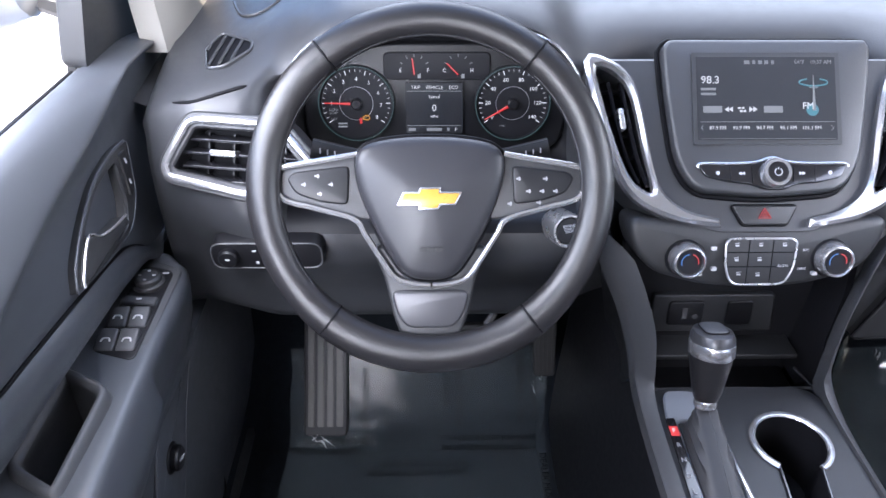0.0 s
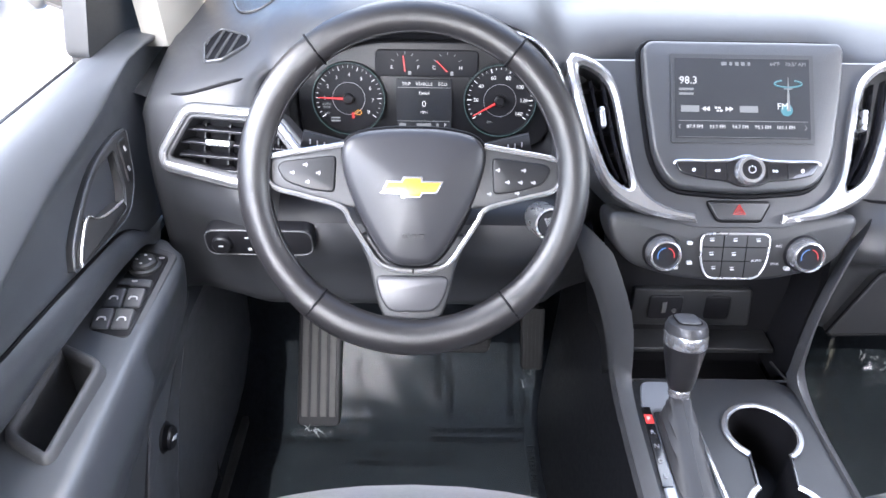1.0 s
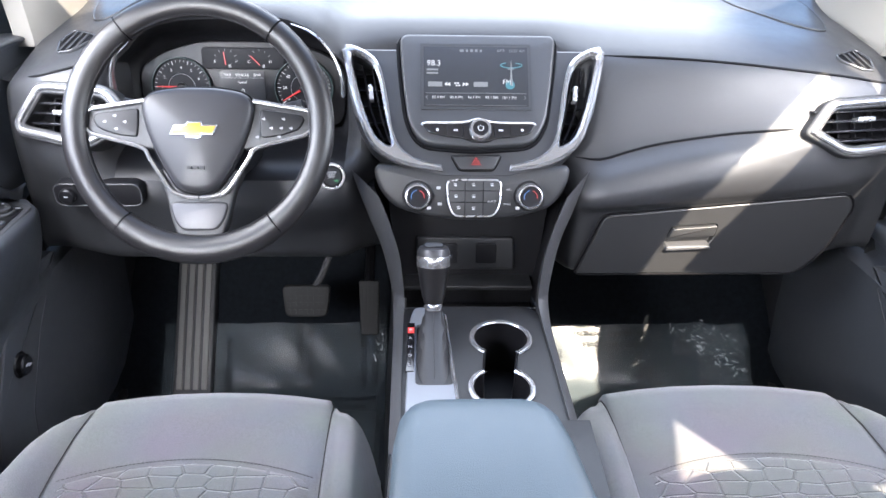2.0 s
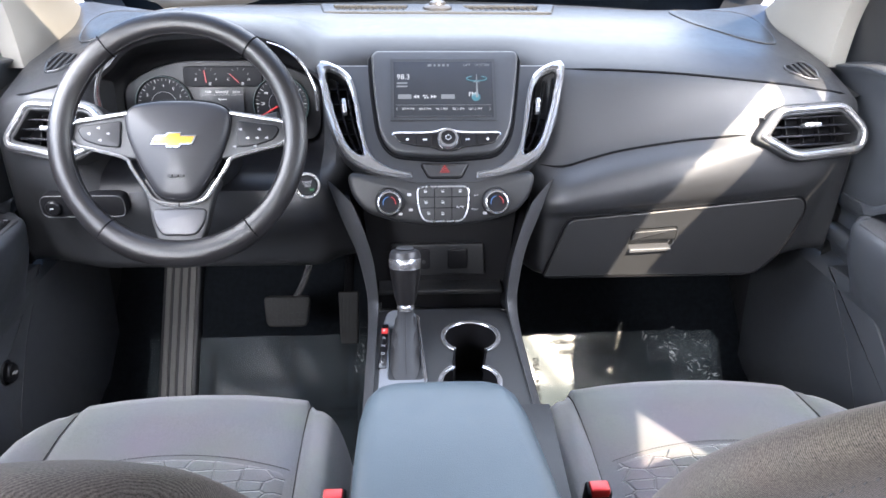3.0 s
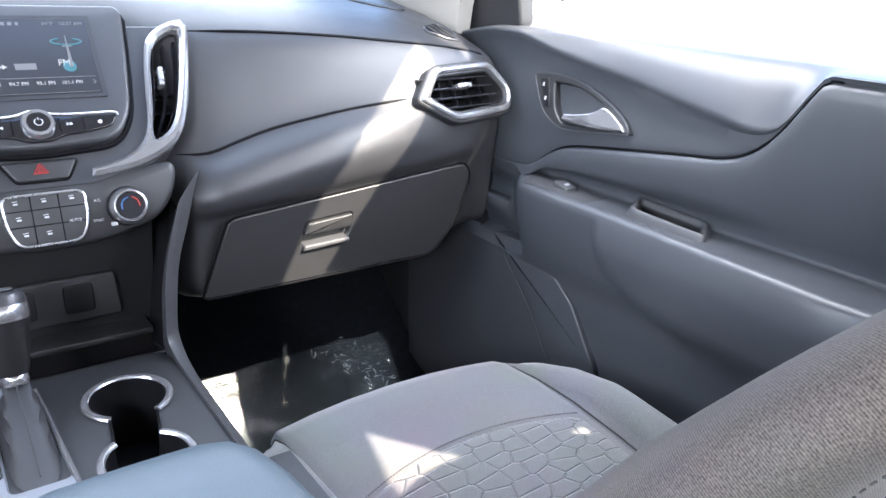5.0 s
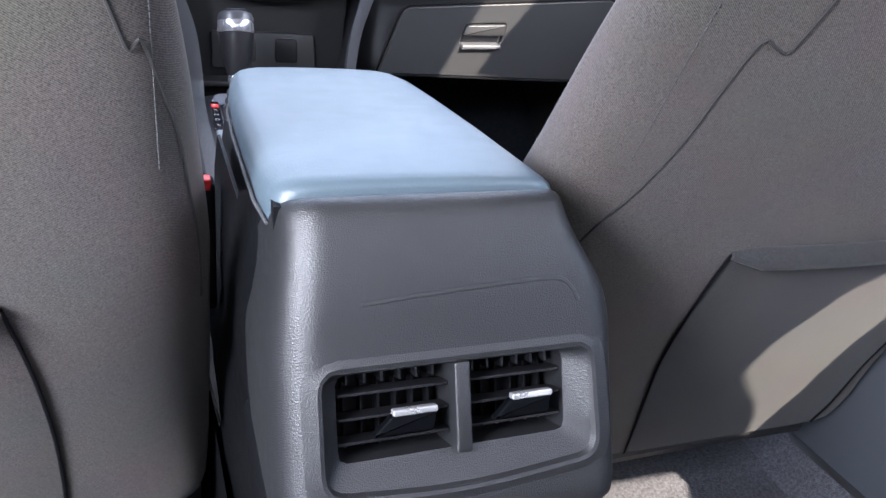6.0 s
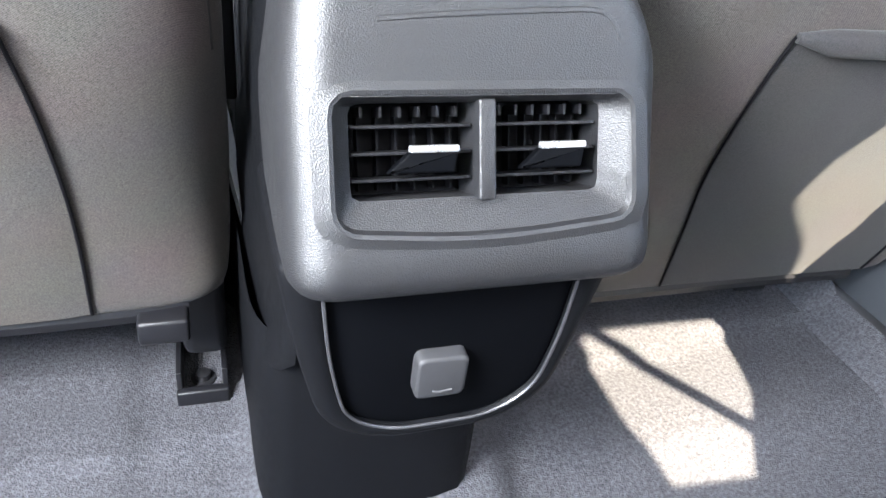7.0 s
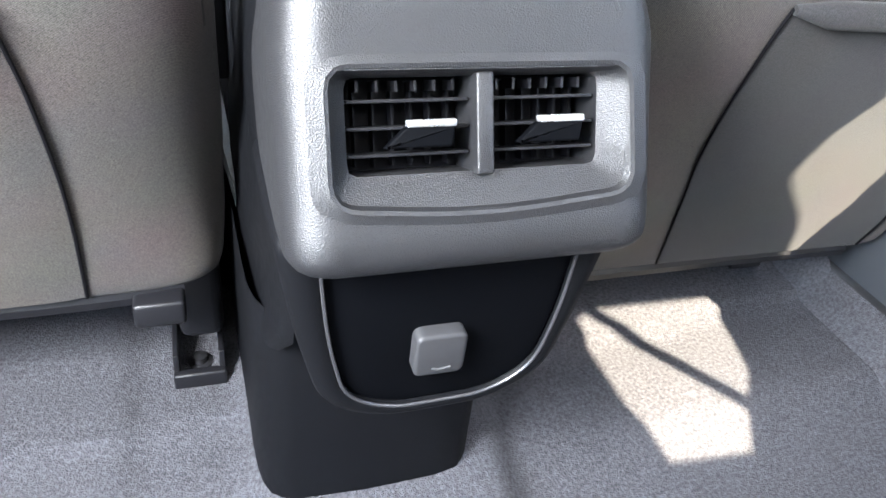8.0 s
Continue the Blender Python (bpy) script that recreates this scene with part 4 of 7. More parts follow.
def centre_vent(shape, s):
    bm_ = B()
    prism(bm_, CS, shape, -0.055, -0.035)
    v = sub("air_vent", bm_, M_VOID, stack, "upright air vent with black slats")
    cx = s * 0.155
    for k in range(3):
        off = s * (-0.014 + 0.014 * k)
        top, bot = 0.03 - 0.012 * (k if s < 0 else 2 - k) * 0.4, -0.095
        path = spline([CS.p(s * 0.168 + off, top, -0.012), CS.p(s * 0.160 + off, -0.02, -0.010), CS.p(s * 0.150 + off * 0.9, -0.06, -0.011), CS.p(s * 0.134 + off * 0.6, bot, -0.014)], 4)
        bm_ = B()
        tube(bm_, path, 0.0022, sides=8, up=CS.n, flat=4.5)
        sub("slat", bm_, M_GLOSS, v)
    for k in range(5):
        b = 0.02 - 0.026 * k
        bm_ = B()
        tube(bm_, [CS.p(s * (0.182 - 0.006 * k), b, -0.028), CS.p(s * (0.140 - 0.004 * k), b, -0.028)], 0.002, sides=6, up=CS.n, flat=3)
        sub("vane", bm_, M_BLACK, v)
    bm_ = B()
    prism(bm_, Plane(CS.p(s * 0.155, -0.018, 0), CS.u + CS.v * 0.12 * -s, CS.v), rounded(rect(0.0065, 0.025), 0.0025), -0.012, 0.001, 0.002)
    sub("tab", bm_, M_CHROME, v)
    # chrome sweep: round the vent and out along the stack
    out_side = [(-0.199, 0.046), (-0.189, 0.0), (-0.176, -0.047), (-0.160, -0.092), (-0.138, -0.117), (-0.098, -0.135), (-0.048, -0.143)]
    in_side = [(-0.050, -0.133), (-0.085, -0.124), (-0.110, -0.106), (-0.122, -0.078), (-0.129, -0.035), (-0.137, 0.006), (-0.145, 0.028), (-0.160, 0.043), (-0.180, 0.053), (-0.193, 0.055)]
    full = spline(out_side, 4) + spline(in_side, 4)
    full = [Vector((s * -1 * p.x + (0.002 if s > 0 else 0), p.y)) for p in full]
    hole = spline([(s * -1 * a + (0.002 if s > 0 else 0), b) for a, b in ((-0.185, 0.040), (-0.160, 0.031), (-0.144, 0.003), (-0.134, -0.05), (-0.124, -0.098), (-0.131, -0.103), (-0.150, -0.086), (-0.166, -0.045), (-0.178, 0.0))], 3, closed=True)
    bm_ = B()
    plate(bm_, CS, full, [hole], -0.004, 0.011, 0.004)
    sub("chrome_sweep", bm_, M_BRIGHT, v, "chrome sweep round the vent")


centre_vent(vl, -1)
centre_vent(vr, 1)

# screen unit
bez = rounded([(-0.112, 0.060), (-0.108, 0.0), (-0.099, -0.07), (-0.080, -0.103), (0.0, -0.110), (0.086, -0.103), (0.106, -0.07), (0.117, 0.0), (0.124, 0.060), (0.118, 0.069), (-0.104, 0.069)], [0.008, 0.02, 0.02, 0.02, 0.03, 0.02, 0.02, 0.02, 0.01, 0.008, 0.008])
bm = B()
prism(bm, CS, bez, -0.01, 0.017, 0.005, 0.001)
unit = sub("screen_bezel", bm, M_DASH, stack, "charcoal screen surround")
bm = B()
tube(bm, [CS.p(p[0], p[1], 0.0015) for p in resample(inset(bez, -0.003), 80)], 0.003, closed=True, sides=6, up=CS.n)
sub("gap", bm, M_VOID, unit)
SC = Plane(CS.p(0.002, 0.0, 0.0185), CS.u, CS.v)
bm = B()
prism(bm, SC, rounded(rect(0.166, 0.104), 0.002), -0.002, 0.0004)
sub("screen_edge", bm, M_HARD, unit)
bm = B()
prism(bm, SC, rounded(rect(0.156, 0.094), 0.001), -0.001, 0.0010)
disp = sub("display", bm, M_SCREEN, unit, "dark touch screen showing a radio page")
E0 = 0.0013
lettering("98.3", 0.0125, SC, -0.0735, 0.0205, E0, M_LIT, disp, align="LEFT")
lettering("64°F", 0.0062, SC, 0.038, 0.041, E0, M_LITDIM, disp)
lettering("10:37 AM", 0.0062, SC, 0.062, 0.041, E0, M_LITDIM, disp)
bm = B()
for a, w in ((-0.021, 0.006), (-0.013, 0.003), (-0.006, 0.004), (0.001, 0.004), (0.008, 0.003)):
    prism(bm, SC, rect(w, 0.004, a, 0.041), 0.0005, E0)
for b in (0.0105, 0.005):
    prism(bm, SC, rect(0.017, 0.0026, -0.065, b), 0.0005, E0)
for a in (-0.061, 0.007):
    prism(bm, SC, rect(0.021, 0.0075, a, -0.0125), 0.0005, E0)
tagged(sub("status_marks", bm, M_LITDIM, disp), kind="stuff")
bm = B()
for a, d in ((-0.045, -1), (-0.0405, -1), (-0.018, 1), (-0.0135, 1)):
    prism(bm, SC, [(a - d * 0.002, -0.0155), (a + d * 0.0025, -0.0125), (a - d * 0.002, -0.0095)], 0.0005, E0)
for a, b in ((-0.031, -0.011), (-0.027, -0.011), (-0.029, -0.0145), (-0.025, -0.0145)):
    prism(bm, SC, rect(0.003, 0.0022, a, b), 0.0005, E0)
sub("play_marks", bm, M_LIT, disp)
for i, txt in enumerate(("87.9 FM", "93.9 FM", "94.7 FM", "95.1 FM", "101.1 FM")):
    lettering(txt, 0.0058, SC, -0.056 + 0.0263 * i, -0.0335, E0, M_LIT, disp)
bm = B()
for y_, h in ((-0.0265, 0.0005), (-0.0455, 0.0003)):
    prism(bm, SC, rect(0.15, h, 0, y_), 0.0005, E0)
for a, d in ((-0.0735, -1), (0.0725, 1)):
    tube(bm, [SC.p(a - d * 0.0012, -0.0310, E0), SC.p(a + d * 0.0012, -0.0335, E0), SC.p(a - d * 0.0012, -0.0360, E0)], 0.0005, sides=4, up=SC.n)
sub("menu_lines", bm, M_LITDIM, disp)
bm = B()
tube(bm, [SC.p(0.053, -0.014, E0), SC.p(0.053, 0.026, E0)], 0.0013, sides=6, up=SC.n, taper=lambda t: 1.6 - 1.3 * t)
prism(bm, SC, rounded(rect(0.010, 0.003, 0.053, 0.013), 0.001), 0.0005, E0)
sub("mast", bm, M_LITDIM, disp)
bm = B()
tube(bm, [SC.p(0.053 + 0.016 * math.cos(a), 0.018 + 0.004 * math.sin(a), E0) for a in [math.pi * (0.65 + 1.7 * i / 24) for i in range(25)]], 0.0009, sides=4, up=SC.n)
prism(bm, SC, circle(0.007, 0.051, -0.013, 20), 0.0005, 0.0011)
sub("radio_waves", bm, M_TEAL, disp)
lettering("FM", 0.0105, SC, 0.046, -0.009, E0 + 0.0004, M_LIT, disp)

# strip of keys under the screen
strip = rounded([(-0.078, -0.074), (-0.015, -0.074), (0.0, -0.069), (0.018, -0.069), (0.033, -0.074), (0.089, -0.074), (0.082, -0.089), (0.055, -0.095), (0.03, -0.097), (0.018, -0.103), (-0.004, -0.103), (-0.018, -0.097), (-0.045, -0.094), (-0.070, -0.088)], 0.006)
strip = [Vector((p.x, p.y)) for p in strip]
bm = B()
prism(bm, CS, strip, 0.01, 0.0205, 0.0015)
keys = sub("key_strip", bm, M_GLOSS, unit)
bm = B()
tube(bm, spline([CS.p(a, b, 0.0205) for a, b in ((-0.079, -0.078), (-0.074, -0.0735), (-0.04, -0.0735), (-0.014, -0.072), (0.005, -0.067), (0.024, -0.072), (0.05, -0.0735), (0.084, -0.0735), (0.089, -0.078))], 5), 0.0017, sides=8, up=CS.n)
sub("chrome_line", bm, M_BRIGHT, keys)
bm = B()
for a in (-0.030, 0.040):
    tube(bm, [CS.p(a - 0.012, -0.077, 0.0206), CS.p(a - 0.012, -0.093, 0.0206)], 0.0006, sides=4, up=CS.n)
    tube(bm, [CS.p(a + 0.012, -0.077, 0.0206), CS.p(a + 0.012, -0.095, 0.0206)], 0.0006, sides=4, up=CS.n)
tagged(sub("key_gaps", bm, M_VOID, keys), kind="stuff")
bm = B()
for a in (-0.056, 0.069):
    prism(bm, CS, circle(0.0022, a, -0.084, 10), 0.0195, 0.0209)
for a, d in ((-0.031, -1), (-0.0275, -1), (0.036, 1), (0.0395, 1)):
    prism(bm, CS, [(a - d * 0.0015, -0.0865), (a + d * 0.002, -0.0845), (a - d * 0.0015, -0.0825)], 0.0195, 0.0209)
tagged(sub("marks", bm, M_WHITE, keys), kind="stuff")
bm = B()
lathe(bm, CS, [(0.0165, 0.016), (0.0165, 0.026), (0.0150, 0.030), (0.0115, 0.030), (0.0112, 0.028)], 40, 0.007, -0.0845)
kn = sub("volume_knob", bm, M_BRIGHT, unit, "chrome ringed volume knob")
bm = B()
lathe(bm, CS, [(0.0112, 0.02), (0.0112, 0.0285), (0.0105, 0.0295), (0.001, 0.030)], 32, 0.007, -0.0845)
sub("cap", bm, M_GLOSS, kn)
bm = B()
tube(bm, [CS.p(0.007 + 0.004 * math.sin(a), -0.0845 + 0.004 * math.cos(a), 0.0302) for a in [0.6 + 5.1 * i / 16 for i in range(17)]], 0.0005, sides=4, up=CS.n)
tube(bm, [CS.p(0.007, -0.082, 0.0302), CS.p(0.007, -0.0795, 0.0302)], 0.0005, sides=4, up=CS.n)
sub("mark", bm, M_WHITE, kn)

# hazard key
hz = rounded([(-0.035, -0.118), (0.039, -0.118), (0.027, -0.140), (-0.023, -0.140)], 0.004)
bm = B()
prism(bm, CS, hz, -0.002, 0.005, 0.002)
hzb = sub("hazard_button", bm, M_HARD, stack)
bm = B()
tube(bm, [CS.p(a, b, 0.0055) for a, b in ((-0.0055, -0.1325), (0.0015, -0.1215), (0.0085, -0.1325))], 0.0009, closed=True, sides=6, up=CS.n)
tube(bm, [CS.p(a, b, 0.0055) for a, b in ((-0.0015, -0.1302), (0.0015, -0.1255), (0.0045, -0.1302))], 0.0007, closed=True, sides=6, up=CS.n)
sub("red_triangle", bm, M_RED, hzb)
bm = B()
tube(bm, [CS.p(p[0], p[1], 0.001) for p in resample(inset(hz, -0.001), 50)], 0.001, closed=True, sides=6, up=CS.n)
sub("gap", bm, M_VOID, hzb)

# climate panel
HV = Plane((0.0, -0.012, 0.634), (1, 0, 0), (0, 0.30, 0.954))
hv = rounded([(-0.150, 0.046), (-0.05, 0.036), (0.058, 0.036), (0.148, 0.046), (0.140, 0.008), (0.118, -0.020), (0.06, -0.036), (0.0, -0.040), (-0.06, -0.036), (-0.118, -0.020), (-0.142, 0.008)], 0.02)
bm = B()
prism(bm, HV, hv, -0.05, 0.003, 0.008, 0.004)
cl = sub("climate_panel", bm, M_HARD, stack)
for s in (-1, 1):
    bm = B()
    lathe(bm, HV, [(0.0225, -0.002), (0.0225, 0.006), (0.0210, 0.009)], 40, s * 0.083, -0.002)
    dial = sub("dial", bm, M_BLACK, cl, "rotary temperature dial with a chrome rim")
    bm = B()
    lathe(bm, HV, [(0.0198, 0.006), (0.0190, 0.0205), (0.0178, 0.0240), (0.0160, 0.0245), (0.0146, 0.0225), (0.0143, 0.018)], 40, s * 0.083, -0.002)
    sub("chrome_rim", bm, M_BRIGHT, dial)
    bm = B()
    lathe(bm, HV, [(0.0145, 0.012), (0.0145, 0.0215), (0.0135, 0.0222), (0.001, 0.0225)], 32, s * 0.083, -0.002)
    sub("cap", bm, M_DIAL, dial)
    for c0, c1, mt in ((1.7, 3.5, M_BLUE), (-0.2, 1.3, M_RED)):
        bm = B()
        tube(bm, [HV.p(s * 0.083 + 0.0095 * math.cos(a), -0.002 + 0.0095 * math.sin(a), 0.0228) for a in [c0 + (c1 - c0) * i / 10 for i in range(11)]], 0.0007, sides=4, up=HV.n)
        sub("scale", bm, mt, dial)
pad_o = rounded([(-0.040, 0.022), (0.041, 0.022), (0.040, -0.012), (0.031, -0.032), (-0.030, -0.032), (-0.038, -0.012)], 0.010)
bm = B()
prism(bm, HV, pad_o, 0.0, 0.0105, 0.0015)
kp = sub("key_pad", bm, M_HARD, cl)
bm = B()
tube(bm, [HV.p(p[0], p[1], 0.0100) for p in resample(pad_o, 70)], 0.0014, closed=True, sides=8, up=HV.n)
sub("chrome_line", bm, M_CHROME, kp)
bm = B()
for b in (0.006, -0.011):
    tube(bm, [HV.p(-0.038, b, 0.0106), HV.p(0.038, b, 0.0106)], 0.0006, sides=4, up=HV.n)
for a in (-0.013, 0.014):
    tube(bm, [HV.p(a, 0.021, 0.0106), HV.p(a, -0.031, 0.0106)], 0.0006, sides=4, up=HV.n)
tagged(sub("key_gaps", bm, M_VOID, kp), kind="stuff")
bm = B()
for a, b in ((-0.027, 0.014), (0.0, 0.014), (0.027, 0.014), (-0.026, -0.003), (0.0, -0.003), (-0.022, -0.020), (0.0, -0.021)):
    prism(bm, HV, rounded(rect(0.0045, 0.0020, a, b), 0.0008), 0.0095, 0.0109)
    tube(bm, [HV.p(a - 0.003, b + 0.0024, 0.0108), HV.p(a + 0.002, b + 0.003, 0.0108)], 0.0004, sides=4, up=HV.n)
for a, b in ((-0.052, 0.010), (-0.050, -0.014), (-0.066, -0.020), (0.066, -0.020)):
    prism(bm, HV, rounded(rect(0.006, 0.004, a, b), 0.001), 0.002, 0.0092)
tagged(sub("key_marks", bm, M_WHITE, kp), kind="stuff")
lettering("AUTO", 0.0045, HV, 0.027, -0.010, 0.0110, M_WHITE, kp)
lettering("A/C", 0.0045, HV, 0.052, 0.008, 0.0095, M_WHITE, kp)
lettering("SYNC", 0.0042, HV, 0.050, -0.014, 0.0095, M_WHITE, kp)

# ---- instrument cluster ----
cluster = thing("instrument_cluster", (-0.361, 0.19, 0.67), "black instrument cluster with red needles and teal-rimmed gauges in the dash", "instrument cluster")
CL = Plane((-0.362, 0.168, 0.744), (1, 0, 0), (0, 0.14, 0.99))
face_o = rounded([(-0.165, -0.062), (0.160, -0.062), (0.165, 0.03), (0.13, 0.055), (0.07, 0.073), (-0.07, 0.073), (-0.13, 0.055), (-0.168, 0.03)], 0.03)
bm = B()
prism(bm, CL, face_o, -0.02, -0.004, 0.003)
sub("face", bm, M_BLACK, cluster)
for cx, nums, r_n, name_ in ((-0.101, "1 2 3 4 5 6 7 8".split(), 0.034, "tachometer"), (0.095, "0 20 40 60 80 100 120 140".split(), 0.034, "speedometer")):
    bm = B()
    lathe(bm, CL, [(0.0475, -0.006), (0.0475, 0.003), (0.0455, 0.004), (0.0440, 0.000)], 48, cx, 0.0)
    g = sub(name_, bm, M_DIAL, cluster)
    bm = B()
    tube(bm, [CL.p(cx + 0.0465 * math.cos(a), 0.0465 * math.sin(a), 0.004) for a in [2 * math.pi * i / 60 for i in range(60)]], 0.0005, closed=True, sides=6, up=CL.n)
    sub("teal_rim", bm, glow("gauge_teal", (0.25, 0.6, 0.6), 0.02), g)
    bm = B()
    prism(bm, CL, circle(0.044, cx, 0, 40), -0.004, -0.001)
    sub("dial_plate", bm, M_DIAL, g)
    bm = B()
    for i in range(29):
        a = radians(215 - 250 * i / 28)
        r0 = 0.037 if i % 4 == 0 else 0.0395
        tube(bm, [CL.p(cx + r0 * math.cos(a), r0 * math.sin(a), 0.0), CL.p(cx + 0.0425 * math.cos(a), 0.0425 * math.sin(a), 0.0)], 0.0006 if i % 4 == 0 else 0.00035, sides=4, up=CL.n)
    tagged(sub("ticks", bm, M_LIT, g), kind="stuff")
    for i, tx in enumerate(nums):
        a = radians(215 - 250 * i / 7) if cx > 0 else radians(180 - 215 * i / 7)
        lettering(tx, 0.0070, CL, cx + 0.0310 * math.cos(a), 0.0305 * math.sin(a), 0.0, M_LIT, g)
    bm = B()
    tube(bm, [CL.p(cx + 0.021 * math.cos(a), 0.021 * math.sin(a), 0.0) for a in [2 * math.pi * i / 40 for i in range(40)]], 0.0003, closed=True, sides=4, up=CL.n)
    sub("inner_ring", bm, M_DIM, g)
    a = radians(178) if cx < 0 else radians(210)
    bm = B()
    tube(bm, [CL.p(cx + 0.006 * math.cos(a), 0.006 * math.sin(a), 0.003), CL.p(cx + 0.040 * math.cos(a), 0.040 * math.sin(a), 0.003)], 0.0014, sides=6, up=CL.n, flat=0.4, taper=lambda t: 1.2 - 0.8 * t)
    sub("needle", bm, M_RED, g)
    bm = B()
    lathe(bm, CL, [(0.007, -0.001), (0.007, 0.005), (0.005, 0.007), (0.001, 0.007)], 24, cx, 0)
    sub("hub", bm, M_BLACK, g)
    if cx < 0:
        for tx, b in (("AUTO", -0.008), ("STOP", -0.012), ("OFF", -0.020)):
            lettering(tx, 0.0042, CL, cx - 0.029, b, 0.0, M_LITDIM, g)
        bm = B()
        prism(bm, CL, rounded(rect(0.003, 0.008, cx + 0.005, -0.022), 0.001), -0.002, 0.0003)
        sub("red_telltale", bm, M_RED, g)
        bm = B()
        tube(bm, [CL.p(cx + 0.012 + a_, -0.018 + b_, 0.0003) for a_, b_ in ((-0.004, -0.002), (-0.004, 0.001), (-0.001, 0.003), (0.003, 0.002), (0.004, -0.001), (0.002, -0.003))], 0.0007, closed=True, sides=4, up=CL.n)
        sub("engine_telltale", bm, M_AMBER, g)
        bm = B()
        for b in (-0.0255, -0.0295):
            prism(bm, CL, rect(0.012, 0.002, cx - 0.018, b), -0.001, 0.0003)
        tagged(sub("unit_marks", bm, M_LITDIM, g), kind="stuff")
    else:
        lettering("MPH", 0.0038, CL, cx - 0.012, -0.029, 0.0, M_LITDIM, g)
bm = B()
prism(bm, CL, rounded(rect(0.132, 0.034, 0.0, 0.046), 0.008), -0.004, 0.0, 0.002)
small = sub("fuel_temperature_gauge", bm, M_DIAL, cluster)
for cx, l, r_ in ((-0.028, "E", "F"), (0.026, "C", "H")):
    lettering(l, 0.0065, CL, cx - 0.017, 0.041, 0.0004, M_LIT, small)
    lettering(r_, 0.0065, CL, cx + 0.017, 0.041, 0.0004, M_LIT, small)
    bm = B()
    for i in range(5):
        a = radians(150 - 30 * i)
        tube(bm, [CL.p(cx + 0.0165 * math.cos(a), 0.041 + 0.0165 * math.sin(a), 0.0004), CL.p(cx + 0.020 * math.cos(a), 0.041 + 0.020 * math.sin(a), 0.0004)], 0.0005, sides=4, up=CL.n)
    prism(bm, CL, rect(0.004, 0.005, cx + 0.006, 0.034), -0.001, 0.0005)
    tagged(sub("ticks", bm, M_LITDIM, small), kind="stuff")
    a = radians(97) if cx < 0 else radians(135)
    bm = B()
    tube(bm, [CL.p(cx, 0.036, 0.001), CL.p(cx + 0.020 * math.cos(a), 0.036 + 0.020 * math.sin(a), 0.001)], 0.0009, sides=6, up=CL.n, flat=0.5)
    sub("needle", bm, M_RED, small)
IC = Plane(CL.p(-0.0035, -0.006, 0.0), CL.u, CL.v)
bm = B()
prism(bm, IC, rounded(rect(0.072, 0.064), 0.001), -0.004, 0.0)
info = sub("info_display", bm, M_SCREEN, cluster)
for tx, a in (("TRIP", -0.023), ("VEHICLE", 0.0), ("ECO", 0.024)):
    lettering(tx, 0.0058, IC, a, 0.026, 0.0004, M_LIT, info)
lettering("Speed", 0.0058, IC, 0, 0.0145, 0.0004, M_LIT, info)
lettering("0", 0.012, IC, 0, 0.0, 0.0004, M_LIT, info)
lettering("MPH", 0.0048, IC, 0, -0.011, 0.0004, M_LIT, info)
lettering("P", 0.0058, IC, 0.028, -0.0275, 0.0004, M_LIT, info)
bm = B()
for b in (0.0215, -0.0225):
    prism(bm, IC, rect(0.068, 0.0006, 0, b), -0.001, 0.0004)
for a, w in ((-0.028, 0.009), (0.0, 0.019), (0.018, 0.003)):
    prism(bm, IC, rect(w, 0.0038, a, -0.0275), -0.001, 0.0004)
tagged(sub("readout_bars", bm, M_LITDIM, info), kind="stuff")
# chrome strips inside the hood
for s in (-1, 1):
    c = -0.368
    pts = [(c + s * 0.172, 0.088, 0.755), (c + s * 0.170, 0.086, 0.785), (c + s * 0.155, 0.085, 0.822), (c + s * 0.130, 0.086, 0.848), (c + s * 0.10, 0.088, 0.860)]
    bm = B()
    tube(bm, spline(pts, 5), 0.0085, sides=8, up=(s, 0, 0.3), flat=0.4, taper=lambda t: 1.15 - 0.8 * t)
    sub("chrome_strip", bm, M_BRIGHT, cluster)

# ---- steering wheel ----
wheel = thing("steering_wheel", (-0.3705, -0.0815, 0.7575), "black leather steering wheel with silver-edged spokes and a gold badge", "steering wheel")
WP = Plane((-0.3705, -0.0815, 0.7575), (1, 0, 0), (0, 0.437, 0.899))
bm = B()
rows = []
for i in range(96):
    a = 2 * math.pi * i / 96
    low = smooth01((-math.sin(a) - 0.55) / 0.35)
    rw, rh = 0.0165 + 0.0025 * low, 0.0150
    rc = 0.1605 + 0.001 * low
    ring = []
    for j in range(16):
        b = 2 * math.pi * j / 16
        rr = rc + rw * math.cos(b)
        ring.append(WP.p(rr * math.cos(a), rr * math.sin(a), rh * math.sin(b)))
    rows.append(ring)
skin(bm, rows, close_u=True, close_v=True)
sub("rim", bm, M_LEATHER, wheel, "stitched black leather rim")
for deg in (52, 128, 232, 308):
    a = radians(deg)
    bm = B()
    tube(bm, [WP.p((0.1605 + 0.0172 * math.cos(b)) * math.cos(a), (0.1605 + 0.0172 * math.cos(b)) * math.sin(a), 0.0154 * math.sin(b)) for b in [2 * math.pi * j / 20 for j in range(20)]], 0.0012, closed=True, sides=6, up=(math.cos(a), 0, math.sin(a)))
    sub("seam", bm, M_VOID, wheel)
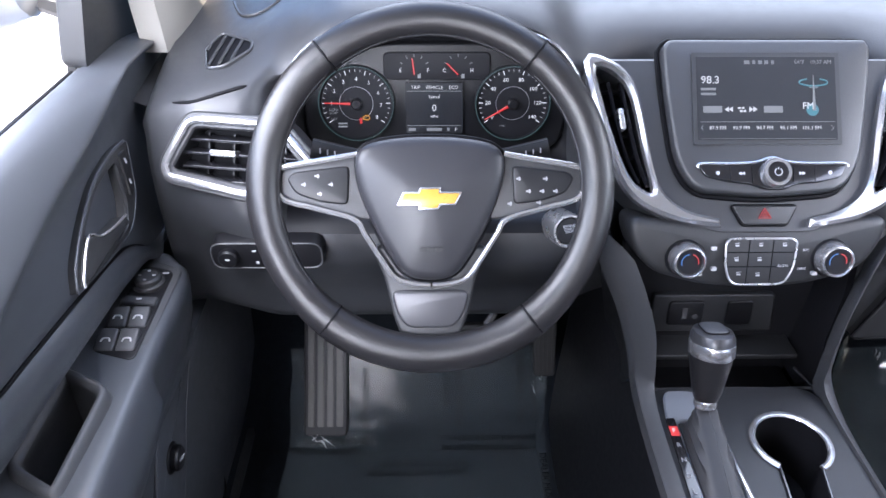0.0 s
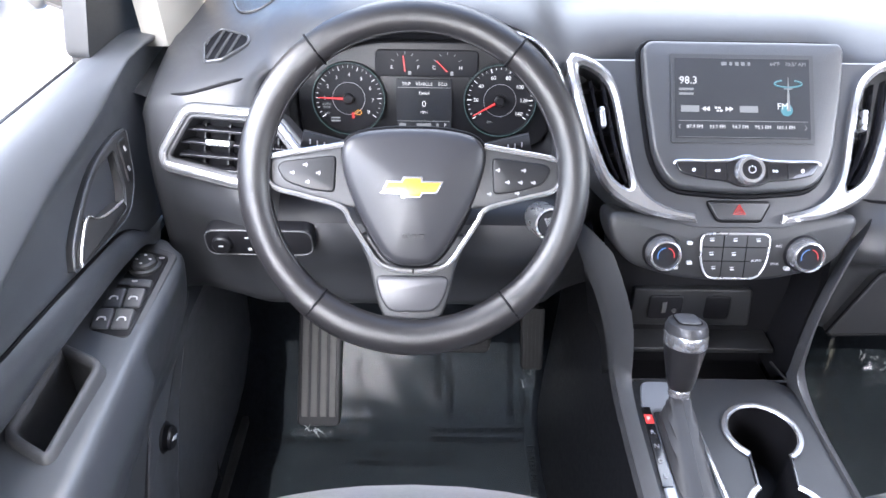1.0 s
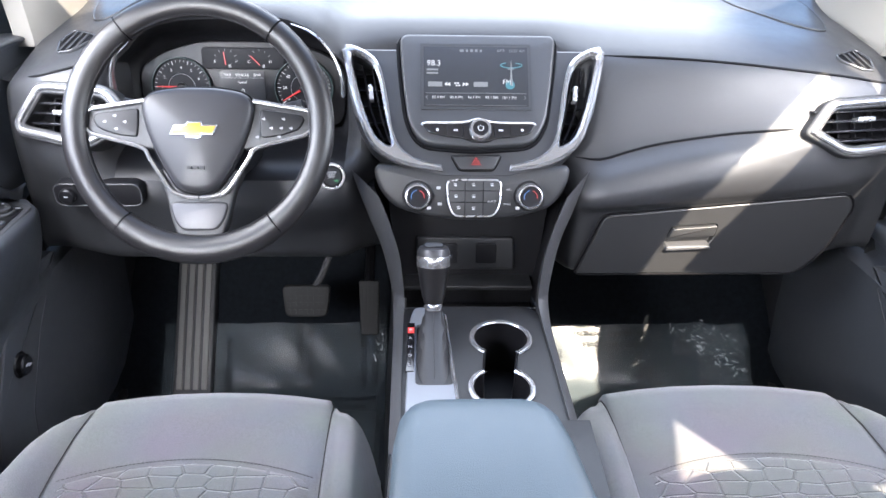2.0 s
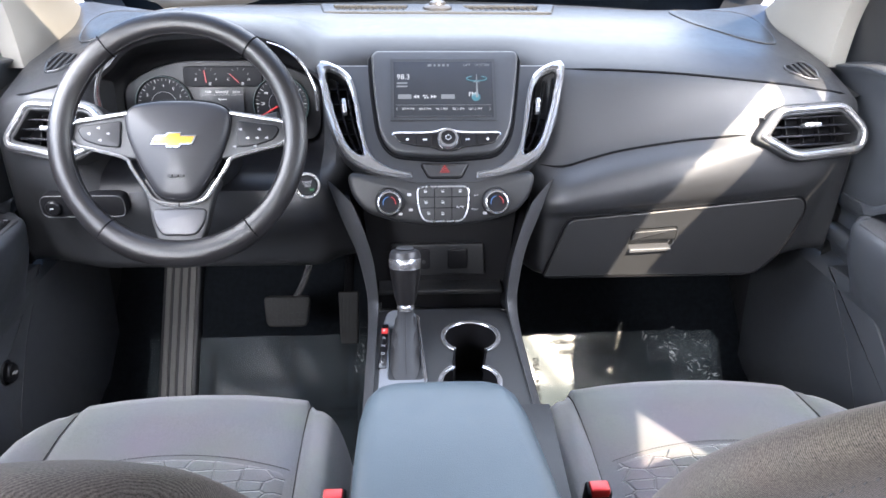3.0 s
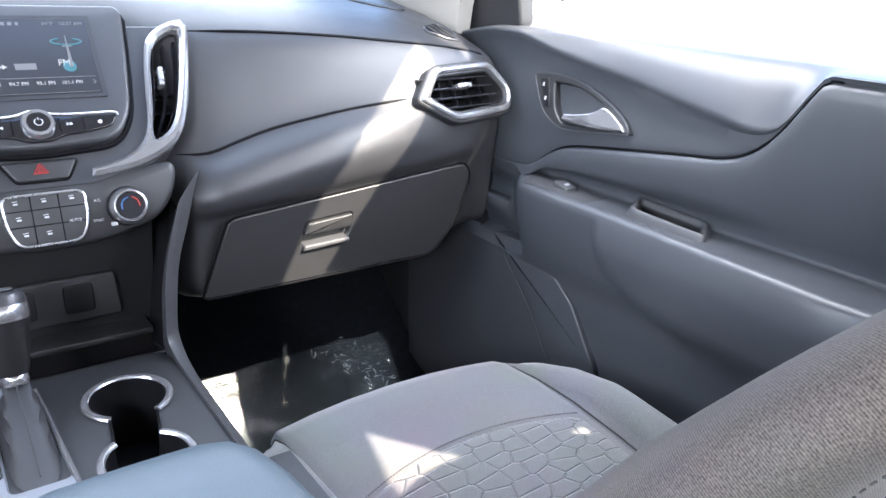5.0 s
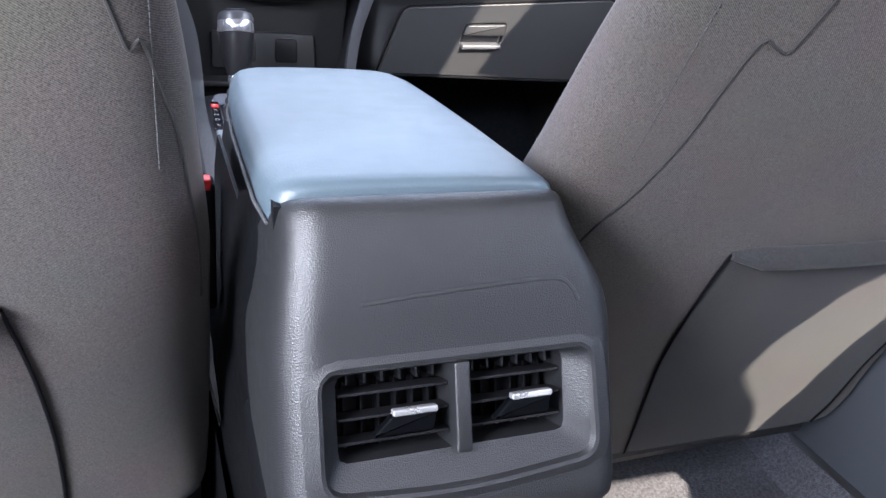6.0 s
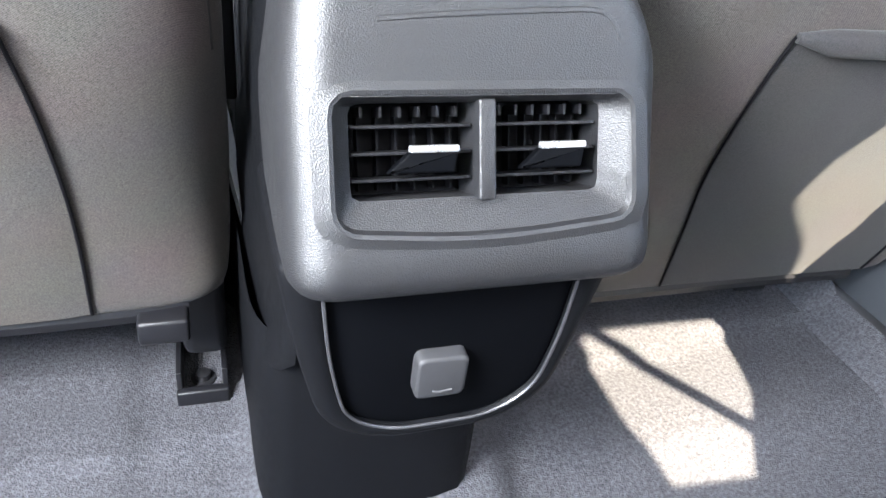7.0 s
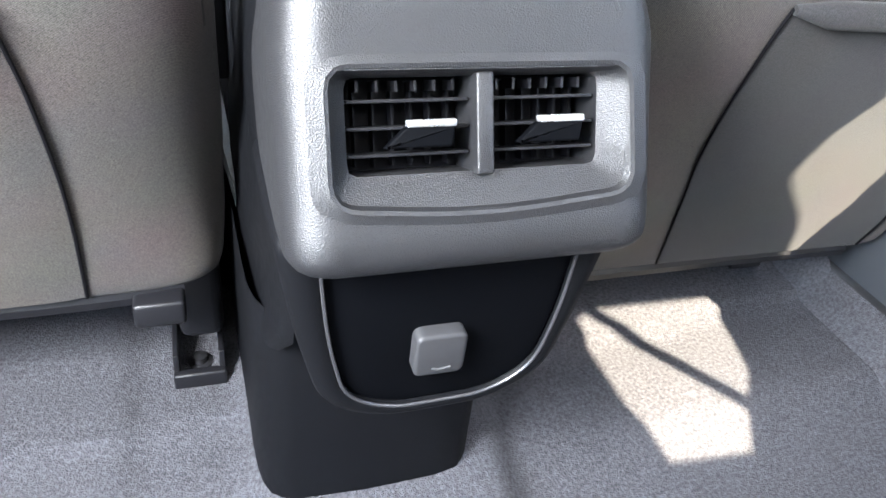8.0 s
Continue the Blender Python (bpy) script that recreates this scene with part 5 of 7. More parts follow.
for d0, d1 in ((55, 125), (-40, 48), (132, 220), (236, 304)):
    bm = B()
    n = int((d1 - d0) * 0.9)
    for i in range(n):
        a0, a1 = radians(d0 + (d1 - d0) * i / n), radians(d0 + (d1 - d0) * (i + 0.6) / n)
        tube(bm, [WP.p(0.1452 * math.cos(a0), 0.1452 * math.sin(a0), 0.0062), WP.p(0.1446 * math.cos(a1), 0.1446 * math.sin(a1), 0.0042)], 0.0006, sides=4)
    tagged(sub("stitching", bm, M_STITCH, wheel), kind="stuff")

pad = spline([(-0.072, 0.030), (-0.060, 0.044), (-0.03, 0.050), (0.0, 0.051), (0.028, 0.050), (0.058, 0.044), (0.070, 0.030), (0.068, 0.005), (0.056, -0.028), (0.038, -0.062), (0.022, -0.082), (0.0, -0.087), (-0.024, -0.082), (-0.040, -0.062), (-0.058, -0.028), (-0.070, 0.005)], 5, closed=True)
bm = B()
prism(bm, WP, pad, -0.045, 0.010, 0.010, 0.008)
sub("airbag_cover", bm, M_PAD, wheel, "smooth dark horn pad")
bm = B()
prism(bm, WP, inset(pad, -0.003), -0.04, -0.003, 0.002)
sub("pad_gap", bm, M_VOID, wheel)
# badge: a plain bow-tie shape
EM = Plane(WP.p(-0.0015, -0.0065, 0.0185), WP.u, WP.v)
tie = [(-0.031, -0.0065), (-0.0105, -0.0065), (-0.0105, -0.0105), (0.0085, -0.0105), (0.0105, -0.0065), (0.0245, -0.0065), (0.031, 0.0065), (0.0105, 0.0065), (0.0105, 0.0105), (-0.0085, 0.0105), (-0.0105, 0.0065), (-0.0245, 0.0065)]
bm = B()
prism(bm, EM, tie, -0.008, 0.0015, 0.0005)
badge = sub("badge", bm, M_BRIGHT, wheel, "gold and chrome bow-tie shaped badge")
bm = B()
prism(bm, EM, inset(tie, 0.0018), 0.001, 0.0024, 0.0005)
sub("gold_face", bm, M_GOLD, badge)
bm = B()
for a in (-0.008, 0.0, 0.008):
    prism(bm, WP, rounded(rect(0.006, 0.004, a, -0.055), 0.001), 0.008, 0.0168)
tagged(sub("moulded_letters", bm, M_BLACK, wheel), kind="stuff")

for s in (-1, 1):
    spoke = [(s * a, b) for a, b in ((-0.060, 0.036), (-0.105, 0.028), (-0.146, 0.021), (-0.151, 0.012), (-0.143, -0.008), (-0.112, -0.017), (-0.070, -0.028), (-0.055, -0.030))]
    o = rounded(spoke, 0.007)
    bm = B()
    prism(bm, WP, o, -0.022, -0.003, 0.003)
    sp = sub("spoke", bm, M_HARD, wheel, "spoke with control keys")
    bm = B()
    edge = [(s * a, b) for a, b in ((-0.070, 0.0345), (-0.105, 0.0285), (-0.144, 0.0215), (-0.150, 0.013), (-0.142, -0.0075), (-0.112, -0.0165), (-0.074, -0.0275), (-0.064, -0.042), (-0.050, -0.064), (-0.036, -0.084), (-0.020, -0.091), (-0.001, -0.093))]
    tube(bm, spline([WP.p(a, b, -0.0005) for a, b in edge], 5), 0.0030, sides=8, up=WP.n, flat=0.9)
    sub("silver_edge", bm, M_BRIGHT, sp, "bright silver edging")
    key_o = rounded([(s * a, b) for a, b in ((-0.078, 0.024), (-0.132, 0.0175), (-0.138, 0.011), (-0.130, -0.003), (-0.106, -0.011), (-0.080, -0.014))], 0.006)
    bm = B()
    prism(bm, WP, key_o, -0.006, 0.0, 0.002)
    kp = sub("key_pad", bm, M_BLACK, sp)
    bm = B()
    marks = ((-0.122, 0.006), (-0.109, 0.014), (-0.096, 0.006), (-0.107, -0.003)) if s < 0 else ((0.084, 0.011), (0.110, 0.011), (0.094, -0.001), (0.120, -0.001), (0.107, -0.001), (0.104, -0.012), (0.076, -0.013))
    for a, b in marks:
        prism(bm, WP, rounded(rect(0.0046, 0.0018, a, b), 0.0006), -0.001, 0.0004)
        prism(bm, WP, rounded(rect(0.0014, 0.0040, a + 0.001, b), 0.0005), -0.001, 0.0005)
    tagged(sub("marks", bm, M_DIM, kp), kind="stuff")
low = rounded([(-0.060, -0.055), (-0.046, -0.085), (-0.038, -0.125), (-0.028, -0.150), (0.026, -0.150), (0.036, -0.125), (0.044, -0.085), (0.058, -0.055)], 0.012)
bm = B()
prism(bm, WP, low, -0.024, -0.005, 0.004)
ls = sub("lower_spoke", bm, M_HARD, wheel)
bm = B()
prism(bm, WP, rounded([(-0.040, -0.098), (-0.034, -0.122), (-0.024, -0.136), (0.021, -0.136), (0.032, -0.122), (0.038, -0.098)], 0.010), -0.008, -0.0015, 0.003)
sub("silver_insert", bm, M_SILVER, ls, "grey painted lower insert")
bm = B()
lathe(bm, WP, [(0.055, -0.045), (0.055, -0.06), (0.048, -0.10), (0.045, -0.20)], 32, 0, -0.01)
sub("column_shroud", bm, M_BLACK, wheel)
# column stalks
for s in (-1, 1):
    c = WP.p(0, 0.015, -0.085)
    end = WP.p(s * 0.125, 0.040, -0.075)
    bm = B()
    tube(bm, [c.lerp(end, t / 6) for t in range(7)], 0.009, sides=10, up=WP.n, flat=0.8, taper=lambda t: 0.75 + 0.55 * t)
    stalk = sub("stalk", bm, M_BLACK, wheel, "column stalk with printed marks")
    bm = B()
    for t in (0.80, 0.86, 0.92):
        q = c.lerp(end, t) + WP.n * 0.0105
        pl_ = Plane(q, WP.u, WP.v)
        prism(bm, pl_, rect(0.0011, 0.0055), -0.006, 0.0004)
    tagged(sub("marks", bm, M_DIM, stalk), kind="stuff")

# ---- centre console ----
console = thing("center_console", (0, -0.3, 0.02), "dark centre console with gear lever, cup holders and padded armrest", "console")
# side walls and tunnel cover
bm = B()
rows = []
for y, w, z1 in ((0.30, 0.125, 0.50), (0.16, 0.128, 0.50), (0.04, 0.122, 0.47), (-0.05, 0.113, 0.452), (-0.20, 0.112, 0.449), (-0.38, 0.112, 0.447), (-0.40, 0.108, 0.53), (-0.5, 0.100, 0.545), (-0.64, 0.094, 0.545), (-0.712, 0.092, 0.545)):
    flare = 1.0 - 2.2 * smooth01((-0.40 - y) / 0.25)
    rows.append([(-w - 0.022, y, 0.0), (-w - 0.016, y, 0.15), (-w - 0.004, y, 0.32), (-w, y, z1 - 0.03), (-w + 0.004, y, z1), (w - 0.004, y, z1), (w, y, z1 - 0.03), (w + 0.004 * flare, y, 0.32), (w + 0.016 * flare, y, 0.15), (w + 0.022 * flare, y, 0.0)])
skin(bm, rows[5:])
for s in (0, 1):
    skin(bm, [(r[:5] if s == 0 else r[5:]) for r in rows[:6]])
sub("side_wall", bm, M_BLACK, console, angle=0.9)

# grey side strips that run down from the stack
for s in (-1, 1):
    inner = spline([(s * 0.140, -0.020, 0.632), (s * 0.124, -0.034, 0.595), (s * 0.110, -0.048, 0.55), (s * 0.104, -0.056, 0.50), (s * 0.103, -0.062, 0.475), (s * 0.104, -0.10, 0.463), (s * 0.105, -0.20, 0.460), (s * 0.105, -0.44, 0.458)], 5)
    outer = spline([(s * 0.182, 0.030, 0.655), (s * 0.160, 0.012, 0.600), (s * 0.138, -0.008, 0.55), (s * 0.125, -0.030, 0.50), (s * 0.121, -0.045, 0.470), (s * 0.119, -0.10, 0.452), (s * 0.119, -0.20, 0.447), (s * 0.119, -0.44, 0.445)], 5)
    bm = B()
    rows = []
    for p, q in zip(inner, outer):
        lift = Vector((0, -0.6, 0.5)) * (0.12 * (p - q).length)
        rows.append([p.lerp(q, t) + lift * (4 * t * (1 - t)) for t in (0, 0.15, 0.35, 0.6, 0.85, 1)] + [q + Vector((0, 0.02, -0.02)), p + Vector((0, 0.02, -0.02))])
    skin(bm, rows, close_v=True, caps=True)
    sub("side_strip", bm, M_GREY, console, "satin grey side strip")
    bm = B()
    o = [(s * 0.150, 0.05, 0.62), (s * 0.128, 0.0, 0.57), (s * 0.112, -0.02, 0.51), (s * 0.108, -0.04, 0.47), (s * 0.108, 0.0, 0.42), (s * 0.108, 0.10, 0.42), (s * 0.12, 0.12, 0.55), (s * 0.15, 0.10, 0.63)]
    inner = [bm.verts.new(p) for p in o]
    outer = [bm.verts.new((p[0] + s * 0.012, p[1] + 0.006, p[2])) for p in o]
    ring_faces(bm, inner, outer)
    bm.faces.new(inner)
    bm.faces.new(outer)
    sub("cheek", bm, M_BLACK, console)

# open cubby under the climate panel
CU = Plane((0.0, 0.055, 0.505), (1, 0, 0), (0, 0.12, 1))
bm = B()
plate(bm, CU, rounded([(-0.11, -0.12), (0.11, -0.12), (0.13, 0.10), (-0.13, 0.10)], 0.004), [], -0.006, 0.0)
sub("cubby_back", bm, M_BLACK, console)
bm = B()
prism(bm, CU, rounded([(-0.084, -0.030), (0.078, -0.030), (0.074, 0.026), (-0.084, 0.026)], 0.006), -0.002, 0.010, 0.003)
pnl = sub("socket_panel", bm, M_HARD, console)
bm = B()
prism(bm, CU, rounded(rect(0.046, 0.036, -0.040, -0.001), 0.006), 0.008, 0.013, 0.002)
usb = sub("usb_port", bm, M_BLACK, pnl)
bm = B()
prism(bm, CU, rect(0.006, 0.016, -0.042, 0.0), 0.012, 0.0138)
prism(bm, CU, circle(0.0035, -0.028, -0.005, 14), 0.012, 0.0138)
tagged(sub("contacts", bm, M_STITCH, usb), kind="stuff")
bm = B()
prism(bm, CU, rounded(rect(0.034, 0.036, 0.030, -0.001), 0.006), 0.008, 0.012, 0.002)
sub("socket_cap", bm, M_BLACK, pnl)
bm = B()
box(bm, -0.105, 0.105, 0.01, 0.06, 0.455, 0.463, 0.002)
sub("shelf", bm, M_HARD, console)
bm = B()
box(bm, -0.108, 0.108, -0.045, 0.06, 0.400, 0.412, 0.003)
sub("tray", bm, M_BLACK, console)
bm = B()
tube(bm, [(-0.102, 0.01, 0.44), (-0.102, -0.04, 0.452), (0.0, -0.042, 0.454), (0.106, -0.04, 0.452), (0.106, 0.01, 0.44)], 0.002, sides=6)
sub("tray_edge", bm, M_GREY, console)

# top plate with a double cup holder
TP = Plane((0.0, 0.0, 0.458), (1, 0, 0), (0, 1, 0.015))
c1, c2, r1, r2 = (0.038, -0.132), (0.028, -0.246), 0.0425, 0.0415
cup = [Vector((c1[0] + r1 * math.cos(a), c1[1] + r1 * math.sin(a))) for a in [radians(-62 + 294 * i / 28) for i in range(29)]]
cup += [Vector((c2[0] + r2 * math.cos(a), c2[1] + r2 * math.sin(a))) for a in [radians(122 + 296 * i / 28) for i in range(29)]]
slot = rounded(rect(0.030, 0.055, -0.057, -0.268), 0.004)
top_o = rounded([(-0.106, -0.052), (-0.085, -0.042), (0.085, -0.042), (0.106, -0.06), (0.107, -0.45), (-0.107, -0.45)], [0.02, 0.01, 0.03, 0.02, 0.005, 0.005])
bm = B()
plate(bm, TP, top_o, [cup, slot], -0.02, 0.0, 0.002)
sub("top_plate", bm, M_HARD, console, "dark grained top plate")
bm = B()
skin(bm, [[TP.p(p.x, p.y, 0.0) for p in cup], [TP.p(p.x, p.y, -0.05) for p in inset(cup, 0.002)], [TP.p(p.x, p.y, -0.085) for p in inset(cup, 0.004)]], close_v=True)
base = [bm.verts.new(TP.p(p.x, p.y, -0.085)) for p in inset(cup, 0.004)]
bm.faces.new(base)
well = sub("cup_holder", bm, M_BLACK, console, "black double cup holder")
bm = B()
for seq in (cup[:29], cup[29:]):
    tube(bm, [TP.p(p.x, p.y, 0.002) for p in seq], 0.0042, sides=8, up=(0, 0, 1), flat=0.6)
sub("chrome_rim", bm, M_BRIGHT, well, "chrome arcs round the cup wells")
bm = B()
tube(bm, [TP.p(p.x, p.y, 0.0015) for p in cup], 0.0018, closed=True, sides=6)
sub("inner_rim", bm, M_GLOSS, well)
bm = B()
prism(bm, TP, inset(slot, 0.001), -0.02, -0.006, 0.001)
pk = sub("parking_switch", bm, M_GLOSS, console)
bm = B()
prism(bm, TP, rounded(rect(0.014, 0.008, -0.057, -0.276), 0.003), -0.008, -0.0055)
sub("mark", bm, M_DIM, pk)

# gear lever and its surround
sur = rounded([(-0.100, -0.30), (-0.095, -0.09), (-0.088, -0.052), (-0.050, -0.052), (-0.040, -0.075), (-0.030, -0.30)], [0.004, 0.02, 0.012, 0.012, 0.012, 0.004])
gate = rounded([(-0.086, -0.242), (-0.084, -0.10), (-0.044, -0.10), (-0.036, -0.242)], 0.008)
bm = B()
plate(bm, TP, sur, [gate], -0.002, 0.0045, 0.0015)
gear = sub("gear_surround", bm, M_SATIN, console, "satin silver gear surround")
bm = B()
tube(bm, [TP.p(-0.0415, -0.075, 0.004), TP.p(-0.030, -0.32, 0.004)], 0.0028, sides=8)
sub("chrome_edge", bm, M_BRIGHT, gear)
bm = B()
prism(bm, TP, rounded([(-0.100, -0.215), (-0.097, -0.098), (-0.087, -0.098), (-0.088, -0.215)], 0.002), 0.003, 0.006, 0.0005)
ind = sub("gear_indicator", bm, M_GLOSS, gear)
bm = B()
prism(bm, TP, rect(0.0095, 0.014, -0.0925, -0.118), 0.0055, 0.0066)
sub("park_lamp", bm, glow("park_red", (1.0, 0.05, 0.05), 0.12), ind)
for i, ch in enumerate("PRNDL"):
    lettering(ch, 0.0085, TP, -0.0930 - 0.0003 * i, -0.118 - 0.021 * i, 0.0070, M_LIT if i == 0 else M_DIM, ind)
bm = B()
rows = []
for k in range(9):
    t = k / 8
    cx, cy, cz = -0.062 + 0.002 * t, -0.170 + 0.062 * t, 0.456 + 0.040 * t
    hx, hy = 0.022 * (1 - t) + 0.0105 * t, 0.064 * (1 - t) ** 1.4 + 0.011
    fold = 0.0018 * (math.sin(t * 22))
    ring = []
    for j in range(24):
        a = 2 * math.pi * j / 24
        ca, sa = math.cos(a), math.sin(a)
        ring.append((cx + (hx + fold) * math.copysign(abs(ca) ** 0.7, ca), cy + (hy + fold) * math.copysign(abs(sa) ** 0.7, sa), cz + 0.004 * sa * t))
    rows.append(ring)
skin(bm, rows, close_v=True, caps=True)
boot = sub("gear_lever", bm, M_BOOT, console, "black leather gear lever gaiter")
bm = B()
for i in range(26):
    t = i / 26
    y = -0.232 + 0.112 * t
    z = 0.4585 + 0.036 * t
    tube(bm, [(-0.0605, y, z + 0.003), (-0.0605, y + 0.0028, z + 0.004)], 0.0008, sides=4)
tagged(sub("stitching", bm, M_STITCH, boot), kind="stuff")
AX = Plane((-0.060, -0.108, 0.492), (1, 0, 0), Vector((0, 1, -0.30)))
bm = B()
lathe(bm, AX, [(0.0125, 0.0), (0.0135, 0.004), (0.0125, 0.010), (0.011, 0.012)], 28)
sub("collar", bm, M_BRIGHT, boot)
grip = [(0.0135, 0.010, 1.0), (0.0165, 0.020, 1.05), (0.0195, 0.038, 1.1), (0.0225, 0.056, 1.15), (0.0238, 0.068, 1.2)]
bm = B()


def oval(r, h, k, dy=0.0):
    return [AX.p(r * math.cos(2 * math.pi * j / 28), dy + k * r * math.sin(2 * math.pi * j / 28), h) for j in range(28)]


skin(bm, [oval(r, h, k) for r, h, k in grip], close_v=True, caps=True)
sub("grip", bm, M_LEATHER, boot)
bm = B()
skin(bm, [oval(0.0240, 0.066, 1.2), oval(0.0248, 0.068, 1.2), oval(0.0246, 0.079, 1.2), oval(0.0236, 0.082, 1.2)], close_v=True, caps=True)
sub("chrome_band", bm, M_BRIGHT, boot)
bm = B()
skin(bm, [oval(0.0238, 0.078, 1.2), oval(0.0236, 0.086, 1.2), oval(0.0212, 0.092, 1.2), oval(0.012, 0.0955, 1.2), oval(0.002, 0.0962, 1.2)], close_v=True, caps=True)
sub("knob_top", bm, M_SILVER, boot, "satin grey knob cap")
bm = B()
prism(bm, Plane(AX.p(0, 0.0, 0.0945), AX.u, AX.v), rounded(rect(0.026, 0.032), 0.009), -0.003, 0.0022, 0.001)
sub("release_button", bm, M_GREY, boot)
bm = B()
tube(bm, [AX.p(p.x, p.y, 0.0953) for p in resample(rounded(rect(0.027, 0.033), 0.0095), 48)], 0.0008, closed=True, sides=5)
sub("button_gap", bm, M_VOID, boot)

# padded armrest lid: a flat-topped pad, wider behind, with large front corners and a crisp rear edge
bm = B()
rows = []
prof = [(0.0, -1.0), (0.5, -1.0), (0.86, -0.96), (0.97, -0.72), (1.0, -0.1), (0.992, 0.36), (0.955, 0.66), (0.885, 0.86), (0.76, 0.95), (0.4, 0.99), (0, 1.0)]
ring_k = prof + [(-a, b) for a, b in prof[-2:0:-1]]
for y, xl, xr, top in ((-0.428, -0.052, 0.004, 0.578), (-0.430, -0.066, 0.018, 0.583), (-0.437, -0.084, 0.034, 0.590), (-0.448, -0.0955, 0.046, 0.595), (-0.465, -0.1035, 0.055, 0.598), (-0.50, -0.1085, 0.062, 0.600), (-0.56, -0.1105, 0.068, 0.6005), (-0.64, -0.111, 0.075, 0.600), (-0.70, -0.111, 0.080, 0.5985), (-0.730, -0.1085, 0.083, 0.597), (-0.7385, -0.1050, 0.083, 0.5965), (-0.7425, -0.1015, 0.082, 0.5945), (-0.744, -0.098, 0.080, 0.591)):
    bot = 0.556
    rows.append([((xl + xr) / 2 + (xr - xl) / 2 * a, y, (bot + top) / 2 + (top - bot) / 2 * b) for a, b in ring_k])
skin(bm, rows, close_v=True, caps=True)
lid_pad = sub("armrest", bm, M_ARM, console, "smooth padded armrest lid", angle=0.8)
bm = B()
tube(bm, [(-0.1085, -0.735, 0.5675), (-0.1118, -0.70, 0.5675), (-0.1118, -0.56, 0.5675), (-0.1095, -0.50, 0.5675), (-0.104, -0.465, 0.5675)], 0.0012, sides=6)
sub("seam", bm, M_STITCH, lid_pad)

# ---- rear end of the console ----
# one smooth shell from the lid's gap down to the lip, open where the vents sit
shell_path = spline([(-0.7455, 0.560), (-0.7465, 0.583), (-0.752, 0.5905), (-0.765, 0.5865), (-0.779, 0.566), (-0.7905, 0.541), (-0.8022, 0.5085), (-0.8150, 0.4790), (-0.8270, 0.4510), (-0.8365, 0.4290), (-0.8440, 0.4120), (-0.8455, 0.4000), (-0.8390, 0.3900), (-0.8270, 0.3860), (-0.8150, 0.3860)], 4)
cross = [(0.118, 0.13), (0.118, 0.075), (0.1175, 0.045), (0.1160, 0.028), (0.1125, 0.0155), (0.1065, 0.0065), (0.0985, 0.0018), (0.0910, 0.0), (0.0840, 0.0), (0.06, 0.0), (0.03, 0.0), (0.0, 0.0)]
cross = [(-w, d) for w, d in cross] + [(w, d) for w, d in cross[-2::-1]]
bm = B()
grid = []
for k, (y, z) in enumerate(shell_path):
    a, b = shell_path[max(0, k - 1)], shell_path[min(len(shell_path) - 1, k + 1)]
    ty, tz = (b[0] - a[0]), (b[1] - a[1])
    m_ = math.hypot(ty, tz)
    t_ = smooth01((k - 6) / 14) * (1 - smooth01((k - 44) / 10))
    iy, iz = 0.80 + 0.117 * t_, -0.60 + 0.2 * t_
    pinch = smooth01((z - 0.500) / 0.090)
    fall = 0.05 * smooth01((0.405 - z) / 0.02)
    grid.append([bm.verts.new((w * ((0.985 - 0.07 * pinch if w < 0 else 1.035 - 0.29 * pinch ** 1.6) - fall), y + d * iy, z + d * iz * (0.35 + 0.65 * smooth01((z - 0.41) / 0.08)))) for w, d in cross])
for k in range(len(grid) - 1):
    zm = (shell_path[k][1] + shell_path[k + 1][1]) / 2
    for j in range(len(cross) - 1):
        xm = (cross[j][0] + cross[j + 1][0]) / 2
        if abs(xm) < 0.0905 and 0.4275 < zm < 0.5030:
            continue
        bm.faces.new((grid[k][j], grid[k + 1][j], grid[k + 1][j + 1], grid[k][j + 1]))
sub("rear_shell", bm, M_GRAINED, console, "smooth grained rear shell", angle=1.2)
# Near-black strip put in for the shadow under the lid's rear edge.
bm = B()
box(bm, -0.106, 0.080, -0.7470, -0.733, 0.54, 0.583)
sub("lid_shade_strip", bm, M_VOID, console)
bm = B()
tube(bm, spline([(-0.062, -0.7915, 0.5385), (-0.02, -0.7905, 0.5415), (0.03, -0.7895, 0.5440), (0.064, -0.7890, 0.5448), (0.076, -0.7905, 0.5405), (0.083, -0.7945, 0.5300)], 5), 0.0016, sides=8, up=(0, -0.9, 0.4), flat=0.35)
sub("crease", bm, M_GRAINED, console)
R1 = Plane((0.0, -0.815, 0.475), (1, 0, 0), (0, 0.4, 0.917))
vent_hole = rounded(rect(0.154, 0.054, 0.0, -0.003), 0.006)
frame_o = rounded([(-0.088, 0.029), (0.092, 0.029), (0.096, -0.046), (0.0, -0.054), (-0.088, -0.046)], [0.012, 0.012, 0.014, 0.05, 0.014])
bm = B()
fo = resample(frame_o, 80)
vh = resample(vent_hole, 80)[::-1]
best = min(range(80), key=lambda k: sum((fo[i] - vh[(i + k) % 80]).length for i in range(0, 80, 5)))
vh = [vh[(i + best) % 80] for i in range(80)]
skin(bm, [[R1.p(p.x, p.y, 0.0003) for p in inset(fo, -0.0115)], [R1.p(p.x, p.y, 0.0030) for p in inset(fo, -0.002)], [R1.p(p.x, p.y, 0.0022) for p in inset(fo, 0.0005)], [R1.p(p.x, p.y, -0.0015) for p in inset(fo, 0.0025)], [R1.p(p.x, p.y, -0.010) for p in vh], [R1.p(p.x, p.y, -0.045) for p in vh]], close_v=True)
sub("vent_frame", bm, M_GRAINED, console)
bm = B()
prism(bm, R1, inset(vent_hole, -0.004), -0.05, -0.042)
rv = sub("rear_vent", bm, M_VOID, console, "pair of rear air vents with black slats")
